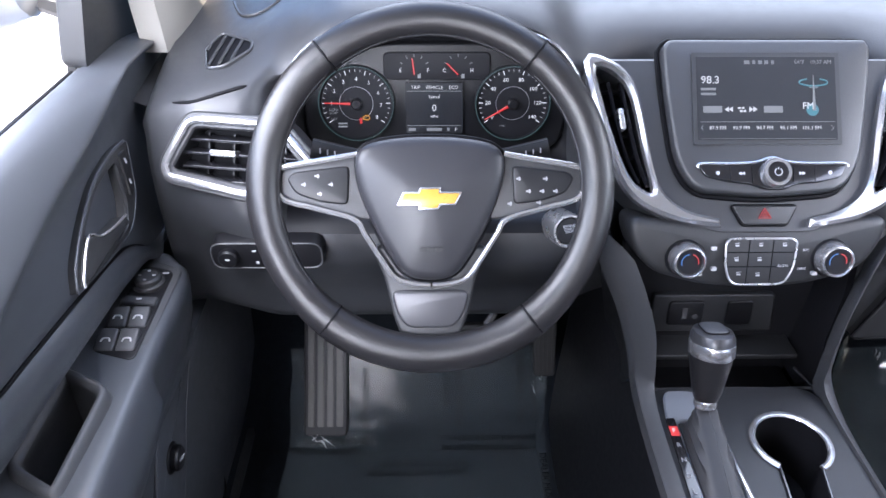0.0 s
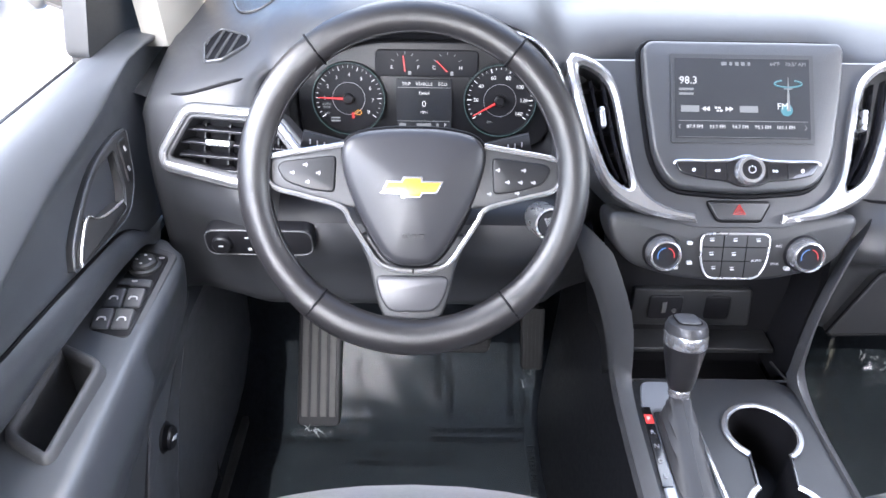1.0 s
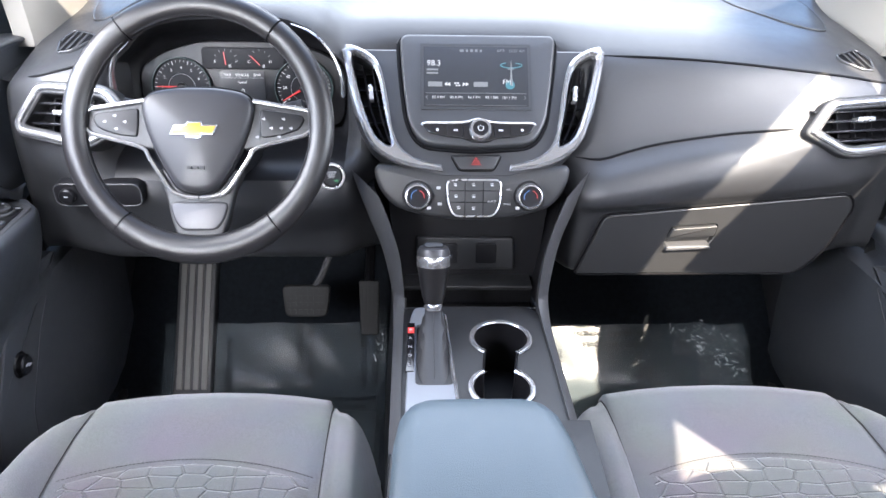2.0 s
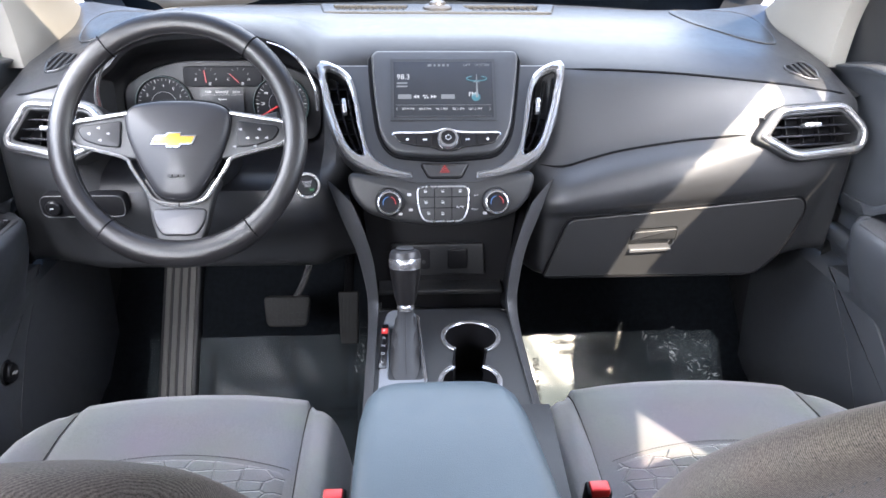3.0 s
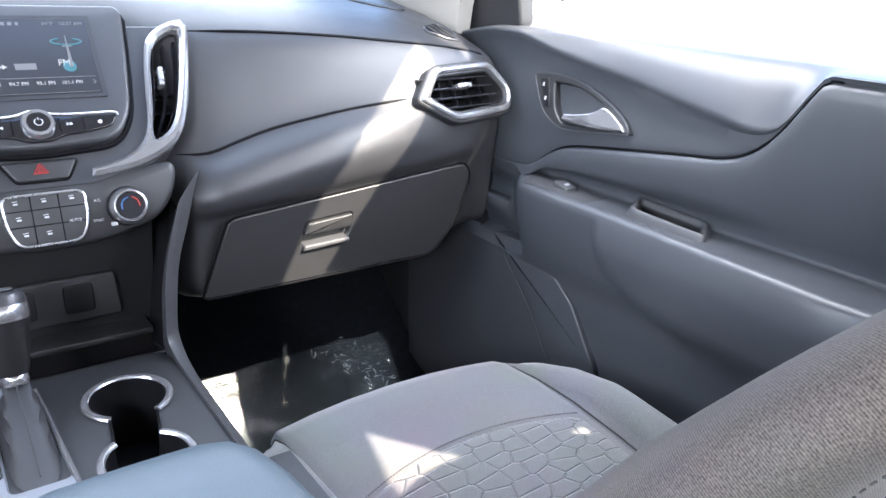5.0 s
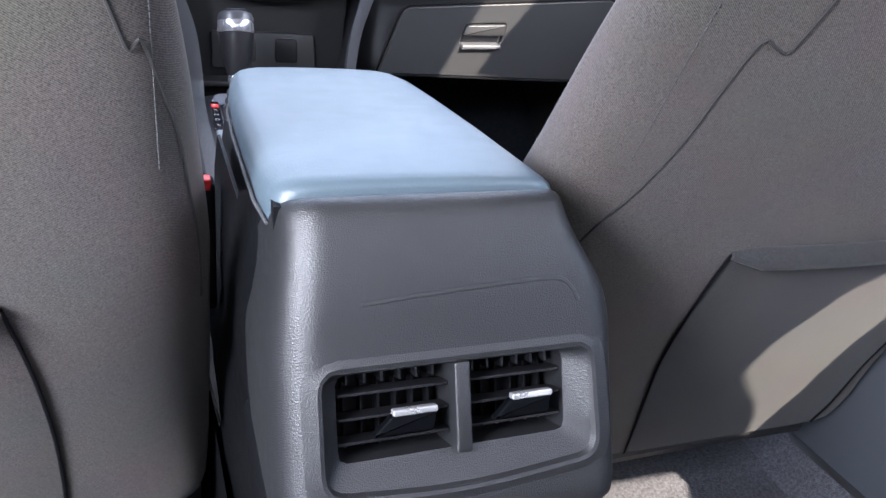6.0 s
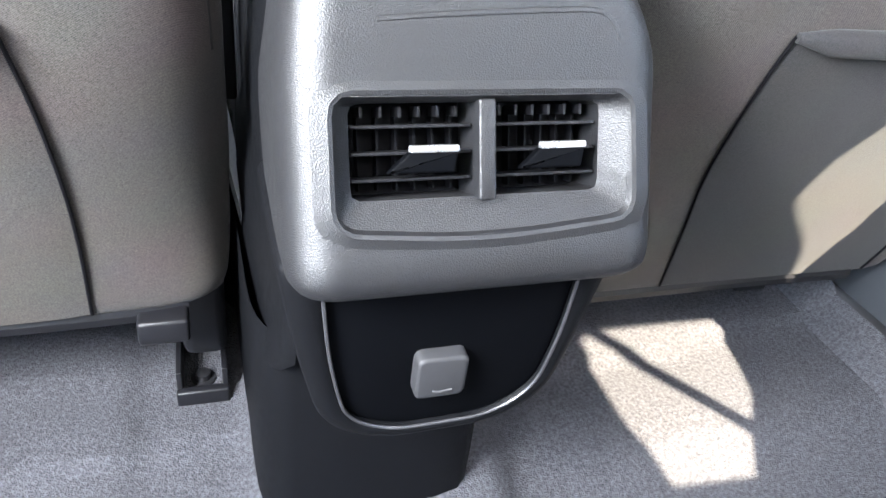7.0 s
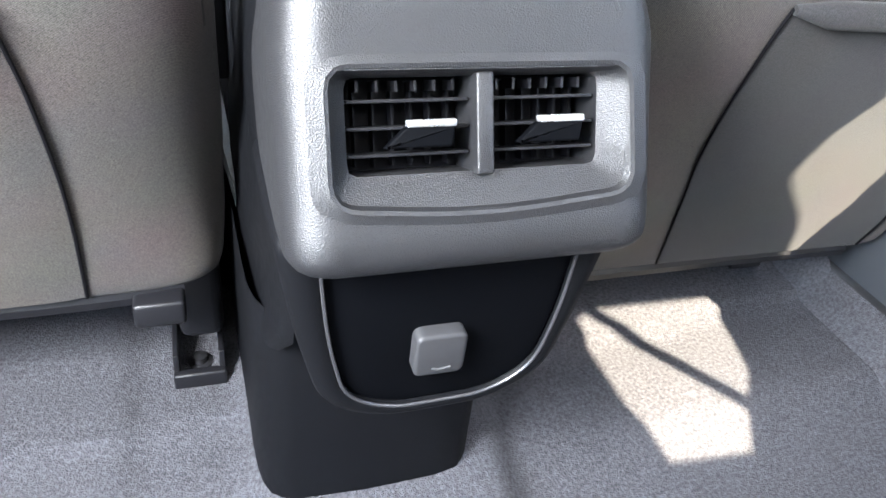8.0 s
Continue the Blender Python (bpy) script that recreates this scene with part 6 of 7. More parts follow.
bm = B()
prism(bm, R1, rounded(rect(0.0105, 0.058, 0.002, -0.003), 0.002), -0.04, -0.001, 0.0015)
sub("divider", bm, M_GRAINED, rv)
for x0, x1 in ((-0.076, -0.004), (0.008, 0.076)):
    for b in (0.011, -0.004, -0.019):
        bm = B()
        pl = Plane(R1.p((x0 + x1) / 2, b, -0.020), R1.u, R1.n)
        prism(bm, pl, rounded(rect(x1 - x0, 0.016), 0.002), -0.0009, 0.0009, 0.0004)
        sub("slat", bm, M_BLACK, rv)
    for i in range(6):
        a = x0 + (x1 - x0) * (i + 0.7) / 6.4
        bm = B()
        prism(bm, Plane(R1.p(a, -0.003, -0.034), R1.n, R1.v), rounded(rect(0.010, 0.048), 0.001), -0.0007, 0.0007)
        sub("vane", bm, M_VOID, rv)
        bm = B()
        prism(bm, R1, rect(0.0016, 0.006, a, 0.0190), -0.035, -0.018)
        sub("pin", bm, M_BLACK, rv)
    mid = x1 - 0.026
    bm = B()
    prism(bm, R1, rounded([(mid - 0.027, -0.0150), (mid + 0.013, -0.0150), (mid + 0.0155, -0.0030), (mid - 0.0135, -0.0030)], 0.002), -0.010, -0.004, 0.0015)
    tb = sub("tab", bm, M_PANEL, rv)
    bm = B()
    prism(bm, R1, rounded(rect(0.029, 0.0042, mid + 0.001, -0.0015), 0.0015), -0.008, -0.0025, 0.001)
    sub("chrome_edge", bm, M_CHROME, tb)
# lower body with a black panel and the covered socket, rounded back into the side walls
R2 = Plane((-0.004, -0.8155, 0.322), (1, 0, 0), (0, -0.04, 1))
pan = rounded([(-0.090, 0.076), (0.086, 0.076), (0.083, 0.0), (0.073, -0.052), (0.040, -0.075), (-0.036, -0.077), (-0.070, -0.058), (-0.083, 0.0)], [0.012, 0.012, 0.04, 0.03, 0.03, 0.03, 0.03, 0.03])
edge_o = rounded([(-0.116, 0.082), (0.113, 0.082), (0.100, 0.0), (0.086, -0.062), (0.046, -0.088), (-0.042, -0.091), (-0.086, -0.068), (-0.103, 0.0)], [0.01, 0.01, 0.04, 0.03, 0.03, 0.03, 0.03, 0.03])
bm = B()
eo = resample(edge_o, 120)
pn = resample(pan, 120)
best = min(range(120), key=lambda k: sum((eo[i] - pn[(i + k) % 120]).length for i in range(0, 120, 4)))
pn = [pn[(i + best) % 120] for i in range(120)]
ring_at = lambda o, c: [R2.p(p.x, p.y, c) for p in o]
skin(bm, [ring_at(pn, -0.010), ring_at(pn, -0.0005), ring_at(inset(pn, -0.0015), 0.0008), ring_at([a.lerp(b, 0.45) for a, b in zip(pn, eo)], 0.0006), ring_at(inset(eo, 0.0030), -0.0020), ring_at(inset(eo, 0.0008), -0.0065), ring_at(eo, -0.014), ring_at(inset(eo, -0.0010), -0.05), ring_at(inset(eo, -0.0015), -0.12)], close_v=True)
sub("lower_frame", bm, M_SHADED_PLASTIC, console, angle=1.0)
bm = B()
prism(bm, R2, inset(pan, 0.001), -0.012, -0.004, 0.002)
lp = sub("lower_panel", bm, M_PANEL, console, "smooth black lower panel")
# Lighter bead painted as the highlight along the panel's rim.
bm = B()
tube(bm, [R2.p(p.x, p.y, 0.0005) for p in resample(inset(pan, 0.0005), 90)], 0.0013, closed=True, sides=6, up=R2.n)
sub("rim_highlight", bm, M_SILVER, lp, "thin lighter line painted as the panel rim's highlight")
bm = B()
prism(bm, R2, rounded(rect(0.037, 0.038, -0.005, -0.021), 0.007), -0.008, 0.008, 0.003)
sc = sub("socket_cover", bm, M_COVER, lp, "grey rubber socket cover")
bm = B()
tube(bm, [R2.p(-0.011, -0.032, 0.0082), R2.p(-0.006, -0.0335, 0.0082), R2.p(0.003, -0.032, 0.0082)], 0.0009, sides=6, up=R2.n)
sub("mark", bm, M_STITCH, sc)
# leg down to the floor, and the skirts at the sides
bm = B()
skin(bm, [[(x, y, z) for x, y in ((-0.136, -0.40), (-0.132, -0.56), (-0.130, -0.65), (-0.1285, -0.678), (-0.125, -0.697), (-0.119, -0.711), (-0.110, -0.7205), (-0.098, -0.726), (-0.03, -0.729), (0.04, -0.728), (0.064, -0.724), (0.075, -0.714), (0.081, -0.694), (0.087, -0.56), (0.10, -0.40))] for z in (0.0, 0.10, 0.18, 0.27)])
sub("rear_leg", bm, M_SHADED_PLASTIC, console, angle=1.0)
for s, nm in ((-1, -1.0), (1, 0.96)):
    bm = B()
    rows = []
    for z, y, x in ((0.575, -0.752, 0.1085), (0.54, -0.770, 0.1115), (0.50, -0.790, 0.1150), (0.46, -0.808, 0.1160), (0.42, -0.815, 0.1160), (0.39, -0.800, 0.1150), (0.34, -0.790, 0.1120), (0.28, -0.766, 0.1130), (0.24, -0.728, 0.1200)):
        if s > 0 and z < 0.385:
            x, y = x - 0.036, y + 0.03
        k = 0.75 if s > 0 and z > 0.52 else nm if s > 0 else 0.93 if z > 0.385 else 1.0
        rows.append([(s * (x * abs(k) - 0.010), y - 0.004, z), (s * (x * abs(k) - 0.003), y + 0.002, z), (s * x * abs(k), y + 0.012, z), (s * (x + 0.004) * abs(k), y + 0.06, z), (s * ((x + 0.010) * abs(k) if s < 0 or z < 0.45 else 0.079), y + 0.16, min(z, 0.53)), (s * ((x + 0.012) * abs(k) if s < 0 or z < 0.45 else 0.079), -0.45, min(z, 0.53))])
    skin(bm, rows)
    sub("skirt", bm, M_SHADED_PLASTIC, console, angle=1.0)

# ---- front seats ----


def seat(s, name, label):
    xc = s * 0.372
    seat_ = thing(name, (xc, -0.4, 0.02), label, "car seat", group="front seats")
    # cushion
    bm_ = B()
    rows_ = []
    us = [0.0, 0.25, 0.45, 0.60, 0.645, 0.665, 0.685, 0.71, 0.75, 0.80, 0.84, 0.88, 0.91, 0.94, 0.965, 0.985, 0.995, 1.0]
    us = [-u for u in us[:0:-1]] + us
    for u in us:
        x = xc + (0.274 if s > 0 and u < 0 else 0.252) * u
        b_ = math.sin(math.pi * min(1.0, max(0.0, (abs(u) - 0.655) / 0.345))) ** 0.75
        q = max(0.0, (abs(u) - 0.70) / 0.30)
        seam = -0.007 if abs(abs(u) - 0.665) < 0.005 else 0.0
        yf = (-0.108 if s > 0 else -0.118) - 0.055 * abs(u) ** 2.2 - 0.03 * smooth01((abs(u) - 0.655) / 0.05) - 0.075 * q ** 2.2 + seam
        drop = 0.050 * q ** 2 + 0.10 * q ** 4.5
        pts = []
        for dy, z in ((0.045, 0.14), (0.03, 0.20), (0.012, 0.27), (0.0, 0.315), (-0.006, 0.346), (-0.022, 0.368), (-0.05, 0.378), (-0.10, 0.382), (-0.17, 0.381), (-0.25, 0.375), (-0.33, 0.364), (-0.42, 0.352), (-0.50, 0.345)):
            top = z > 0.33
            zz = z + ((b_ * (0.012 + 0.034 * smooth01((-dy - 0.01) / 0.16)) + seam) if top else 0) - (drop if top else drop * 0.4)
            pts.append((x, max(yf + dy, -0.545 + 0.0004 * dy), zz))
        rows_.append(pts)
    skin(bm_, rows_)
    for k in (0, -1):
        e = rows_[k]
        skin(bm_, [e, [(p[0] + (0.004 if k else -0.004), p[1], min(p[2], 0.16) - 0.02) for p in e]])
    cush = sub("cushion", bm_, M_CLOTH, seat_, "grey woven cushion with raised sides", angle=1.1)
    for k in (us.index(-0.665), us.index(0.665)):
        bm_ = B()
        tube(bm_, [Vector(p) + Vector((0, 0.001, 0.0022)) for p in rows_[k][2:]], 0.0010, sides=6)
        sub("bolster_seam", bm_, M_THREAD, cush)
    # quilted centre
    crown = ((-0.60, 0.337), (-0.50, 0.345), (-0.42, 0.352), (-0.33, 0.364), (-0.25, 0.375), (-0.17, 0.381), (-0.10, 0.382), (0.0, 0.37))

    def cushion_z(u, y):
        d = y - (-0.118 - 0.055 * abs(u) ** 2.2 - 0.06 * smooth01((abs(u) - 0.62) / 0.38))
        for (d0, z0), (d1, z1) in zip(crown, crown[1:]):
            if d <= d1:
                return z0 + (z1 - z0) * (d - d0) / (d1 - d0)
        return 0.37

    bm_ = B()
    rows_ = []
    for i in range(21):
        u = -0.63 + 1.26 * i / 20
        y0 = -0.295 - 0.035 * (u / 0.63) ** 2
        rows_.append([(xc + 0.252 * u, y0 - 0.28 * t, cushion_z(u, y0 - 0.28 * t) - 0.002 + 0.0055 * smooth01(t / 0.05) * smooth01((1 - abs(u) / 0.63) / 0.06)) for t in [0, 0.01, 0.03, 0.05, 0.1, 0.2, 0.35, 0.5, 0.7, 0.85, 1.0]])
    skin(bm_, rows_)
    sub("quilted_insert", bm_, M_QUILT, cush, "quilted grey insert", angle=1.1)
    bm_ = B()
    for i in range(64):
        u0, u1 = -0.63 + 1.26 * i / 64, -0.63 + 1.26 * (i + 0.6) / 64
        p0, p1 = [(xc + 0.252 * u, -0.2935 - 0.035 * (u / 0.63) ** 2, cushion_z(u, -0.293 - 0.035 * (u / 0.63) ** 2) + 0.0008) for u in (u0, u1)]
        tube(bm_, [p0, p1], 0.0007, sides=4)
    tagged(sub("stitching", bm_, M_STITCH, cush), kind="stuff")
    # side valance
    bm_ = B()
    box(bm_, xc - 0.225, xc + 0.225, -0.46, -0.20, 0.09, 0.27, 0.03)
    sub("base_shroud", bm_, M_BLACK, seat_)
    # backrest: rings from hip to shoulder
    bm_ = B()
    rows_ = []
    hip = ((0.250, 0.234, -0.47, -0.616), (0.30, 0.236, -0.455, -0.632), (0.36, 0.238, -0.455, -0.655), (0.44, 0.237, -0.500, -0.690), (0.52, 0.236, -0.560, -0.722))
    low = ((0.150, 0.205, -0.52, -0.574), (0.158, 0.226, -0.50, -0.586), (0.20, 0.232, -0.485, -0.603)) if s > 0 else ((0.196, 0.200, -0.52, -0.590), (0.205, 0.226, -0.50, -0.603))
    hip = low + hip
    if s > 0:
        levels = hip + ((0.60, 0.236, -0.620, -0.752), (0.68, 0.236, -0.675, -0.782), (0.74, 0.235, -0.722, -0.806), (0.78, 0.226, -0.755, -0.830), (0.82, 0.203, -0.790, -0.850), (0.855, 0.165, -0.820, -0.865), (0.87, 0.12, -0.838, -0.866))
    else:
        levels = hip + ((0.60, 0.229, -0.620, -0.752), (0.66, 0.223, -0.665, -0.775), (0.72, 0.213, -0.715, -0.797), (0.76, 0.199, -0.748, -0.815), (0.785, 0.170, -0.775, -0.830), (0.80, 0.125, -0.797, -0.834))
    xb = xc - 0.020 if s > 0 else xc
    levels = [(z, hw + (0.008 if s > 0 else 0.0), yf, yr) for z, hw, yf, yr in levels]

    def reach(z, hw, px):
        return hw + (0.055 + 0.060 * smooth01((0.54 - z) / 0.14) if s > 0 and px > 0 else 0.0)

    def bend(px):
        """Exponents of the section: soft at the inner edge, squarer at the outer one."""
        return (0.32, 0.36) if s > 0 and px > 0 else (0.55, 0.95)

    for z, hw, yf, yr in levels:
        ring = []
        ym, hy = (yf + yr) / 2, (yf - yr) / 2
        for j in range(48):
            a = 2 * math.pi * j / 48
            ca, sa = math.cos(a), math.sin(a)
            e1, e2 = bend(ca)
            px = math.copysign(abs(ca) ** e1, ca)
            py = sa ** 0.62 if sa > 0 else -abs(sa) ** e2
            hollow = 0.035 * smooth01((sa - 0.2) / 0.5) * max(0, 1 - (px / 0.72) ** 2) if sa > 0 else -0.010 * max(0, 1 - (px / 0.9) ** 4)
            ring.append((xb + reach(z, hw, px) * px, ym + hy * py - hollow, z))
        rows_.append(ring)
    smooth_rows = [spline(col, 3) for col in zip(*rows_)]
    rows2 = list(zip(*smooth_rows))
    skin(bm_, rows2, close_v=True, caps=True)
    back = sub("backrest", bm_, M_BACKCLOTH, seat_, "grey-brown woven backrest", angle=1.2)

    def on_back(dx, z):
        for (z0, w0, f0, r0), (z1, w1, f1, r1_) in zip(levels, levels[1:]):
            if z0 <= z <= z1:
                t = (z - z0) / (z1 - z0)
                hw, yf, yr = w0 + (w1 - w0) * t, f0 + (f1 - f0) * t, r0 + (r1_ - r0) * t
                px = max(-0.97, min(0.97, dx / reach(z, hw, dx)))
                e1, e2 = bend(px)
                py = math.sqrt(max(0.0, 1 - abs(px) ** (2 / e1))) ** e2
                return Vector((xb + px * reach(z, hw, dx), (yf + yr) / 2 - (yf - yr) / 2 * py + 0.010 * max(0, 1 - (px / 0.9) ** 4), z))
        return Vector((xb + dx, -0.6, z))

    # map pocket with its seams and rolled hem
    inner = ((0.160, 0.350), (0.205, 0.338), (0.277, 0.325), (0.335, 0.310), (0.40, 0.298), (0.47, 0.290), (0.505, 0.290)) if s > 0 else ((0.205, -0.263), (0.25, -0.260), (0.30, -0.257), (0.36, -0.255), (0.44, -0.256), (0.505, -0.262))
    outer = [(z, (0.655 if s > 0 else -0.480) + 0.03 * (z - 0.35) * s) for z, x in inner]
    out = Vector((0, -0.92, -0.38))
    for side_ in (inner, outer):
        bm_ = B()
        tube(bm_, spline([on_back(x - xb, z) + out * 0.002 for z, x in side_], 4), 0.0016, sides=6, up=(0, 1, 0.3))
        sub("pocket_seam", bm_, M_VOID, back)
    bm_ = B()
    rows_ = []
    for (z, x0), (_, x1) in zip(inner, outer):
        swell = 0.003 + 0.006 * (z - 0.2) / 0.3
        rows_.append([on_back(x0 + (x1 - x0) * i / 12 - xb, z) + out * (0.0012 + swell * math.sin(math.pi * i / 12) ** 0.4) for i in range(13)])
    top = rows_[-1]
    skin(bm_, rows_ + [[p + Vector((0, 0.012, -0.01)) for p in top]])
    pock = sub("map_pocket", bm_, M_SHADED_CLOTH if s > 0 else M_BACKCLOTH, back, "cloth map pocket", angle=1.2)
    bm_ = B()
    tube(bm_, [p + out * 0.002 for p in top], 0.0115, sides=12, up=(0, 1, 0.3), taper=lambda t: 0.35 + 0.65 * smooth01(min(t, 1 - t) * 10))
    sub("hem", bm_, M_SHADED_CLOTH if s > 0 else M_BACKCLOTH, pock)
    # sewn edge of the shoulder panel
    wing = ((0.726, 0.226), (0.705, 0.221), (0.689, 0.216), (0.692, 0.205), (0.695, 0.191), (0.662, 0.184), (0.62, 0.178), (0.576, 0.165), (0.537, 0.149), (0.50, 0.140)) if s > 0 else ((0.702, -0.186), (0.680, -0.180), (0.674, -0.177), (0.678, -0.171), (0.647, -0.163), (0.62, -0.156), (0.57, -0.150), (0.53, -0.146), (0.47, -0.144))
    bm_ = B()
    tube(bm_, spline([on_back(x - xb, z) for z, x in wing], 4), 0.0012, sides=6, up=(0, 1, 0.3))
    sub("wing_seam", bm_, M_THREAD, back)
    # lower edge flap
    bm_ = B()
    tube(bm_, [on_back(-0.19 + (0.48 if s > 0 else 0.38) * i / 12, 0.160 if s > 0 else 0.206) + Vector((0, 0.012, -0.012)) for i in range(13)], 0.010, sides=8, up=(0, 0, 1), flat=1.4)
    sub("lower_flap", bm_, M_BLACK, seat_)
    # slide rails with bracket
    for e in (-1, 1):
        xr = xc + e * (0.24 if s > 0 and e > 0 else 0.195)
        ye = -0.455 if s > 0 and e > 0 else -0.545
        bm_ = B()
        for dx in (-0.024, 0.024):
            box(bm_, xr + dx - 0.003, xr + dx + 0.003, ye, -0.10, 0.03, 0.075, 0.001)
        box(bm_, xr - 0.024, xr + 0.024, ye, -0.10, 0.025, 0.033)
        box(bm_, xr - 0.028, xr + 0.028, ye - 0.008, ye + 0.004, 0.024, 0.052, 0.003)
        rail = sub("slide_rail", bm_, M_BLACK, seat_, "dark steel slide rail")
        bm_ = B()
        lathe(bm_, Plane((xr, ye + 0.03, 0.033), (1, 0, 0), (0, 1, 0)), [(0.014, 0.0), (0.014, 0.004), (0.008, 0.004), (0.008, 0.012), (0.002, 0.014)], 18)
        sub("bolt", bm_, M_STEEL, rail)
        if s > 0 and e > 0:
            continue
        bm_ = B()
        box(bm_, xr - 0.016, xr + 0.030, -0.545, -0.42, 0.095, 0.24, 0.012)
        sub("rail_bracket", bm_, M_BLACK, seat_)
        bm_ = B()
        box(bm_, xr - 0.050, xr - 0.004, -0.606, -0.575, 0.170, 0.197, 0.004)
        sub("clip", bm_, M_BLACK, seat_)
    # seat belt buckle
    bx = xc - s * 0.236
    bm_ = B()
    prism(bm_, Plane((bx, -0.505, 0.44), (1, 0, 0), (0, -0.15, 1)), rounded(rect(0.026, 0.14), 0.004), -0.008, 0.008, 0.003)
    bk = sub("belt_buckle", bm_, M_BLACK, seat_)
    bm_ = B()
    box(bm_, bx - 0.010, bx + 0.010, -0.523, -0.508, 0.502, 0.513, 0.002)
    sub("release_button", bm_, M_REDPLASTIC, bk, "red release button")
    # stitched edge of the shoulder
    bm_ = B()
    for i in range(48):
        a0 = i / 48
        z = 0.60 + (0.24 if s > 0 else 0.18) * a0
        p = on_back(-s * (0.205 - 0.05 * smooth01((z - (0.76 if s > 0 else 0.70)) / 0.10)), z)
        p2 = on_back(p.x - xb, z + 0.0026)
        tube(bm_, [p + out * 0.0004, p2 + out * 0.0004], 0.0005, sides=4)
    tagged(sub("edge_stitching", bm_, M_STITCH, back), kind="stuff")
    return seat_


seat(-1, "driver_seat", "grey woven cloth driver's seat with a quilted cushion centre")
seat(1, "passenger_seat", "grey woven cloth passenger seat with a quilted cushion centre")

# ---- front doors ----


def along(table, y):
    """A value read off a smooth line through a table of (y, value), y falling."""
    if table not in DENSE:
        DENSE[table] = [(p.x, p.y) for p in spline([(a, b, 0) for a, b in table], 10)]
    line = DENSE[table]
    if y >= line[0][0]:
        return line[0][1]
    for (y0, v0), (y1, v1) in zip(line, line[1:]):
        if y >= y1:
            return v0 + (v1 - v0) * (y0 - y) / max(1e-6, y0 - y1)
    return line[-1][1]


DENSE = {}
DOOR_CREASE = ((0.20, 0.828), (0.08, 0.824), (-0.06, 0.797), (-0.20, 0.777), (-0.35, 0.755), (-0.41, 0.748), (-0.44, 0.768), (-0.47, 0.815), (-0.49, 0.833), (-0.97, 0.836))
DOOR_GROOVE = ((0.06, 0.606), (0.0, 0.612), (-0.03, 0.626), (-0.06, 0.646), (-0.10, 0.662), (-0.20, 0.679), (-0.30, 0.694), (-0.36, 0.703), (-0.40, 0.720), (-0.43, 0.752), (-0.455, 0.792), (-0.48, 0.826), (-0.50, 0.832), (-0.97, 0.834))
DOOR_EDGE = ((0.33, 0.712), (0.10, 0.706), (0.03, 0.700), (-0.012, 0.680), (-0.05, 0.656), (-0.20, 0.652), (-0.32, 0.647), (-0.45, 0.641), (-0.60, 0.640), (-0.72, 0.690), (-0.80, 0.705), (-0.97, 0.706))
DOOR_BULGE = ((-0.20, 0.60), (-0.205, 0.57), (-0.220, 0.535), (-0.25, 0.50), (-0.30, 0.468), (-0.37, 0.445), (-0.47, 0.430), (-0.97, 0.42))


def door_section(y):
    """The door's inner profile at one place along it: (distance from the car's middle, height)."""
    zg = min(along(DOOR_GROOVE, y), 0.811)
    zc = max(along(DOOR_CREASE, y), zg + 0.006)
    e = along(DOOR_EDGE, y)
    high = smooth01((0.03 - y) / 0.035)
    lean = 0.03 * max(y, -0.4) * (1 if y < 0 else 0.3)
    ah = 0.704 + lean
    at_top = ah + 0.22 * min(0.10, zc - zg)
    sag = 0.030 * smooth01((y - 0.10) / 0.20)
    span = min(1.0, (zc - zg) / 0.05)
    ac = at_top - 0.020 * span
    zc = min(zc, 0.818 - sag)
    top = [(0.758, 0.818 - sag), (0.746, 0.824 - sag), (0.730, max(zc + 0.002, 0.822 - sag))]
    pts = top + [(0.730 + (ac - 0.730) * t, top[2][1] + (zc - top[2][1]) * t ** 1.5) for t in (0.3, 0.6, 0.85, 0.96)]
    pts += [(ac, zc - 0.002 * span), (ac + 0.003 * span, zc - 0.006 * span), (ac + 0.014 * span, zc - 0.014 * span)]
    pts += [(at_top + (ah - at_top) * t, zc + (zg - zc) * t) for t in (0.3, 0.6, 0.85)]
    pts += [(ah + 0.003, zg + 0.003), (ah + 0.004, zg)]
    b = ah - 0.005 * high
    mid = zg - 0.034 * min(1.0, (zg - 0.60) / 0.06)
    pts += [(ah - 0.001 * high, zg - 0.003), (b + 0.001, zg - 0.008 * high), (b, zg - 0.018 * high), (b + 0.002, mid)]
    low = 0.606 - 0.05 * (1 - high)
    pts += [(b + 0.002 + (0.727 - b) * (t ** 1.8), mid + (low + 0.010 - mid) * t) for t in (0.3, 0.55, 0.8, 0.95)]
    pts += [(0.731, low - 0.001), (0.730, low - 0.006)]
    shelf = 0.599 - 0.06 * (1 - high)
    pts += [(0.728 + (e + 0.010 - 0.728) * t, shelf) for t in (0.0, 0.1, 0.2, 0.3, 0.4, 0.5, 0.6, 0.7, 0.8, 0.9, 1.0)]
    pts += [(e + 0.005, shelf - 0.002), (e + 0.0012, shelf - 0.007), (e, shelf - 0.016)]
    zs = along(DOOR_BULGE, y)
    base = ((e + 0.002, 0.560), (e + 0.005, 0.540), (e + 0.010, 0.520), (e + 0.017, 0.500), (e + 0.024, 0.480), (0.690, 0.460), (0.695, 0.44), (0.698, 0.42), (0.700, 0.40), (0.702, 0.37), (0.703, 0.34), (0.705, 0.28), (0.706, 0.22), (0.712, 0.12), (0.722, 0.05))
    for a, z in base:
        z = min(z, shelf - 0.020 - 0.3 * (0.57 - z))
        inb = smooth01((z - zs) / 0.012) * smooth01((-0.192 - y) / 0.012)
        pts.append((a - 0.011 * inb, z))
    return pts


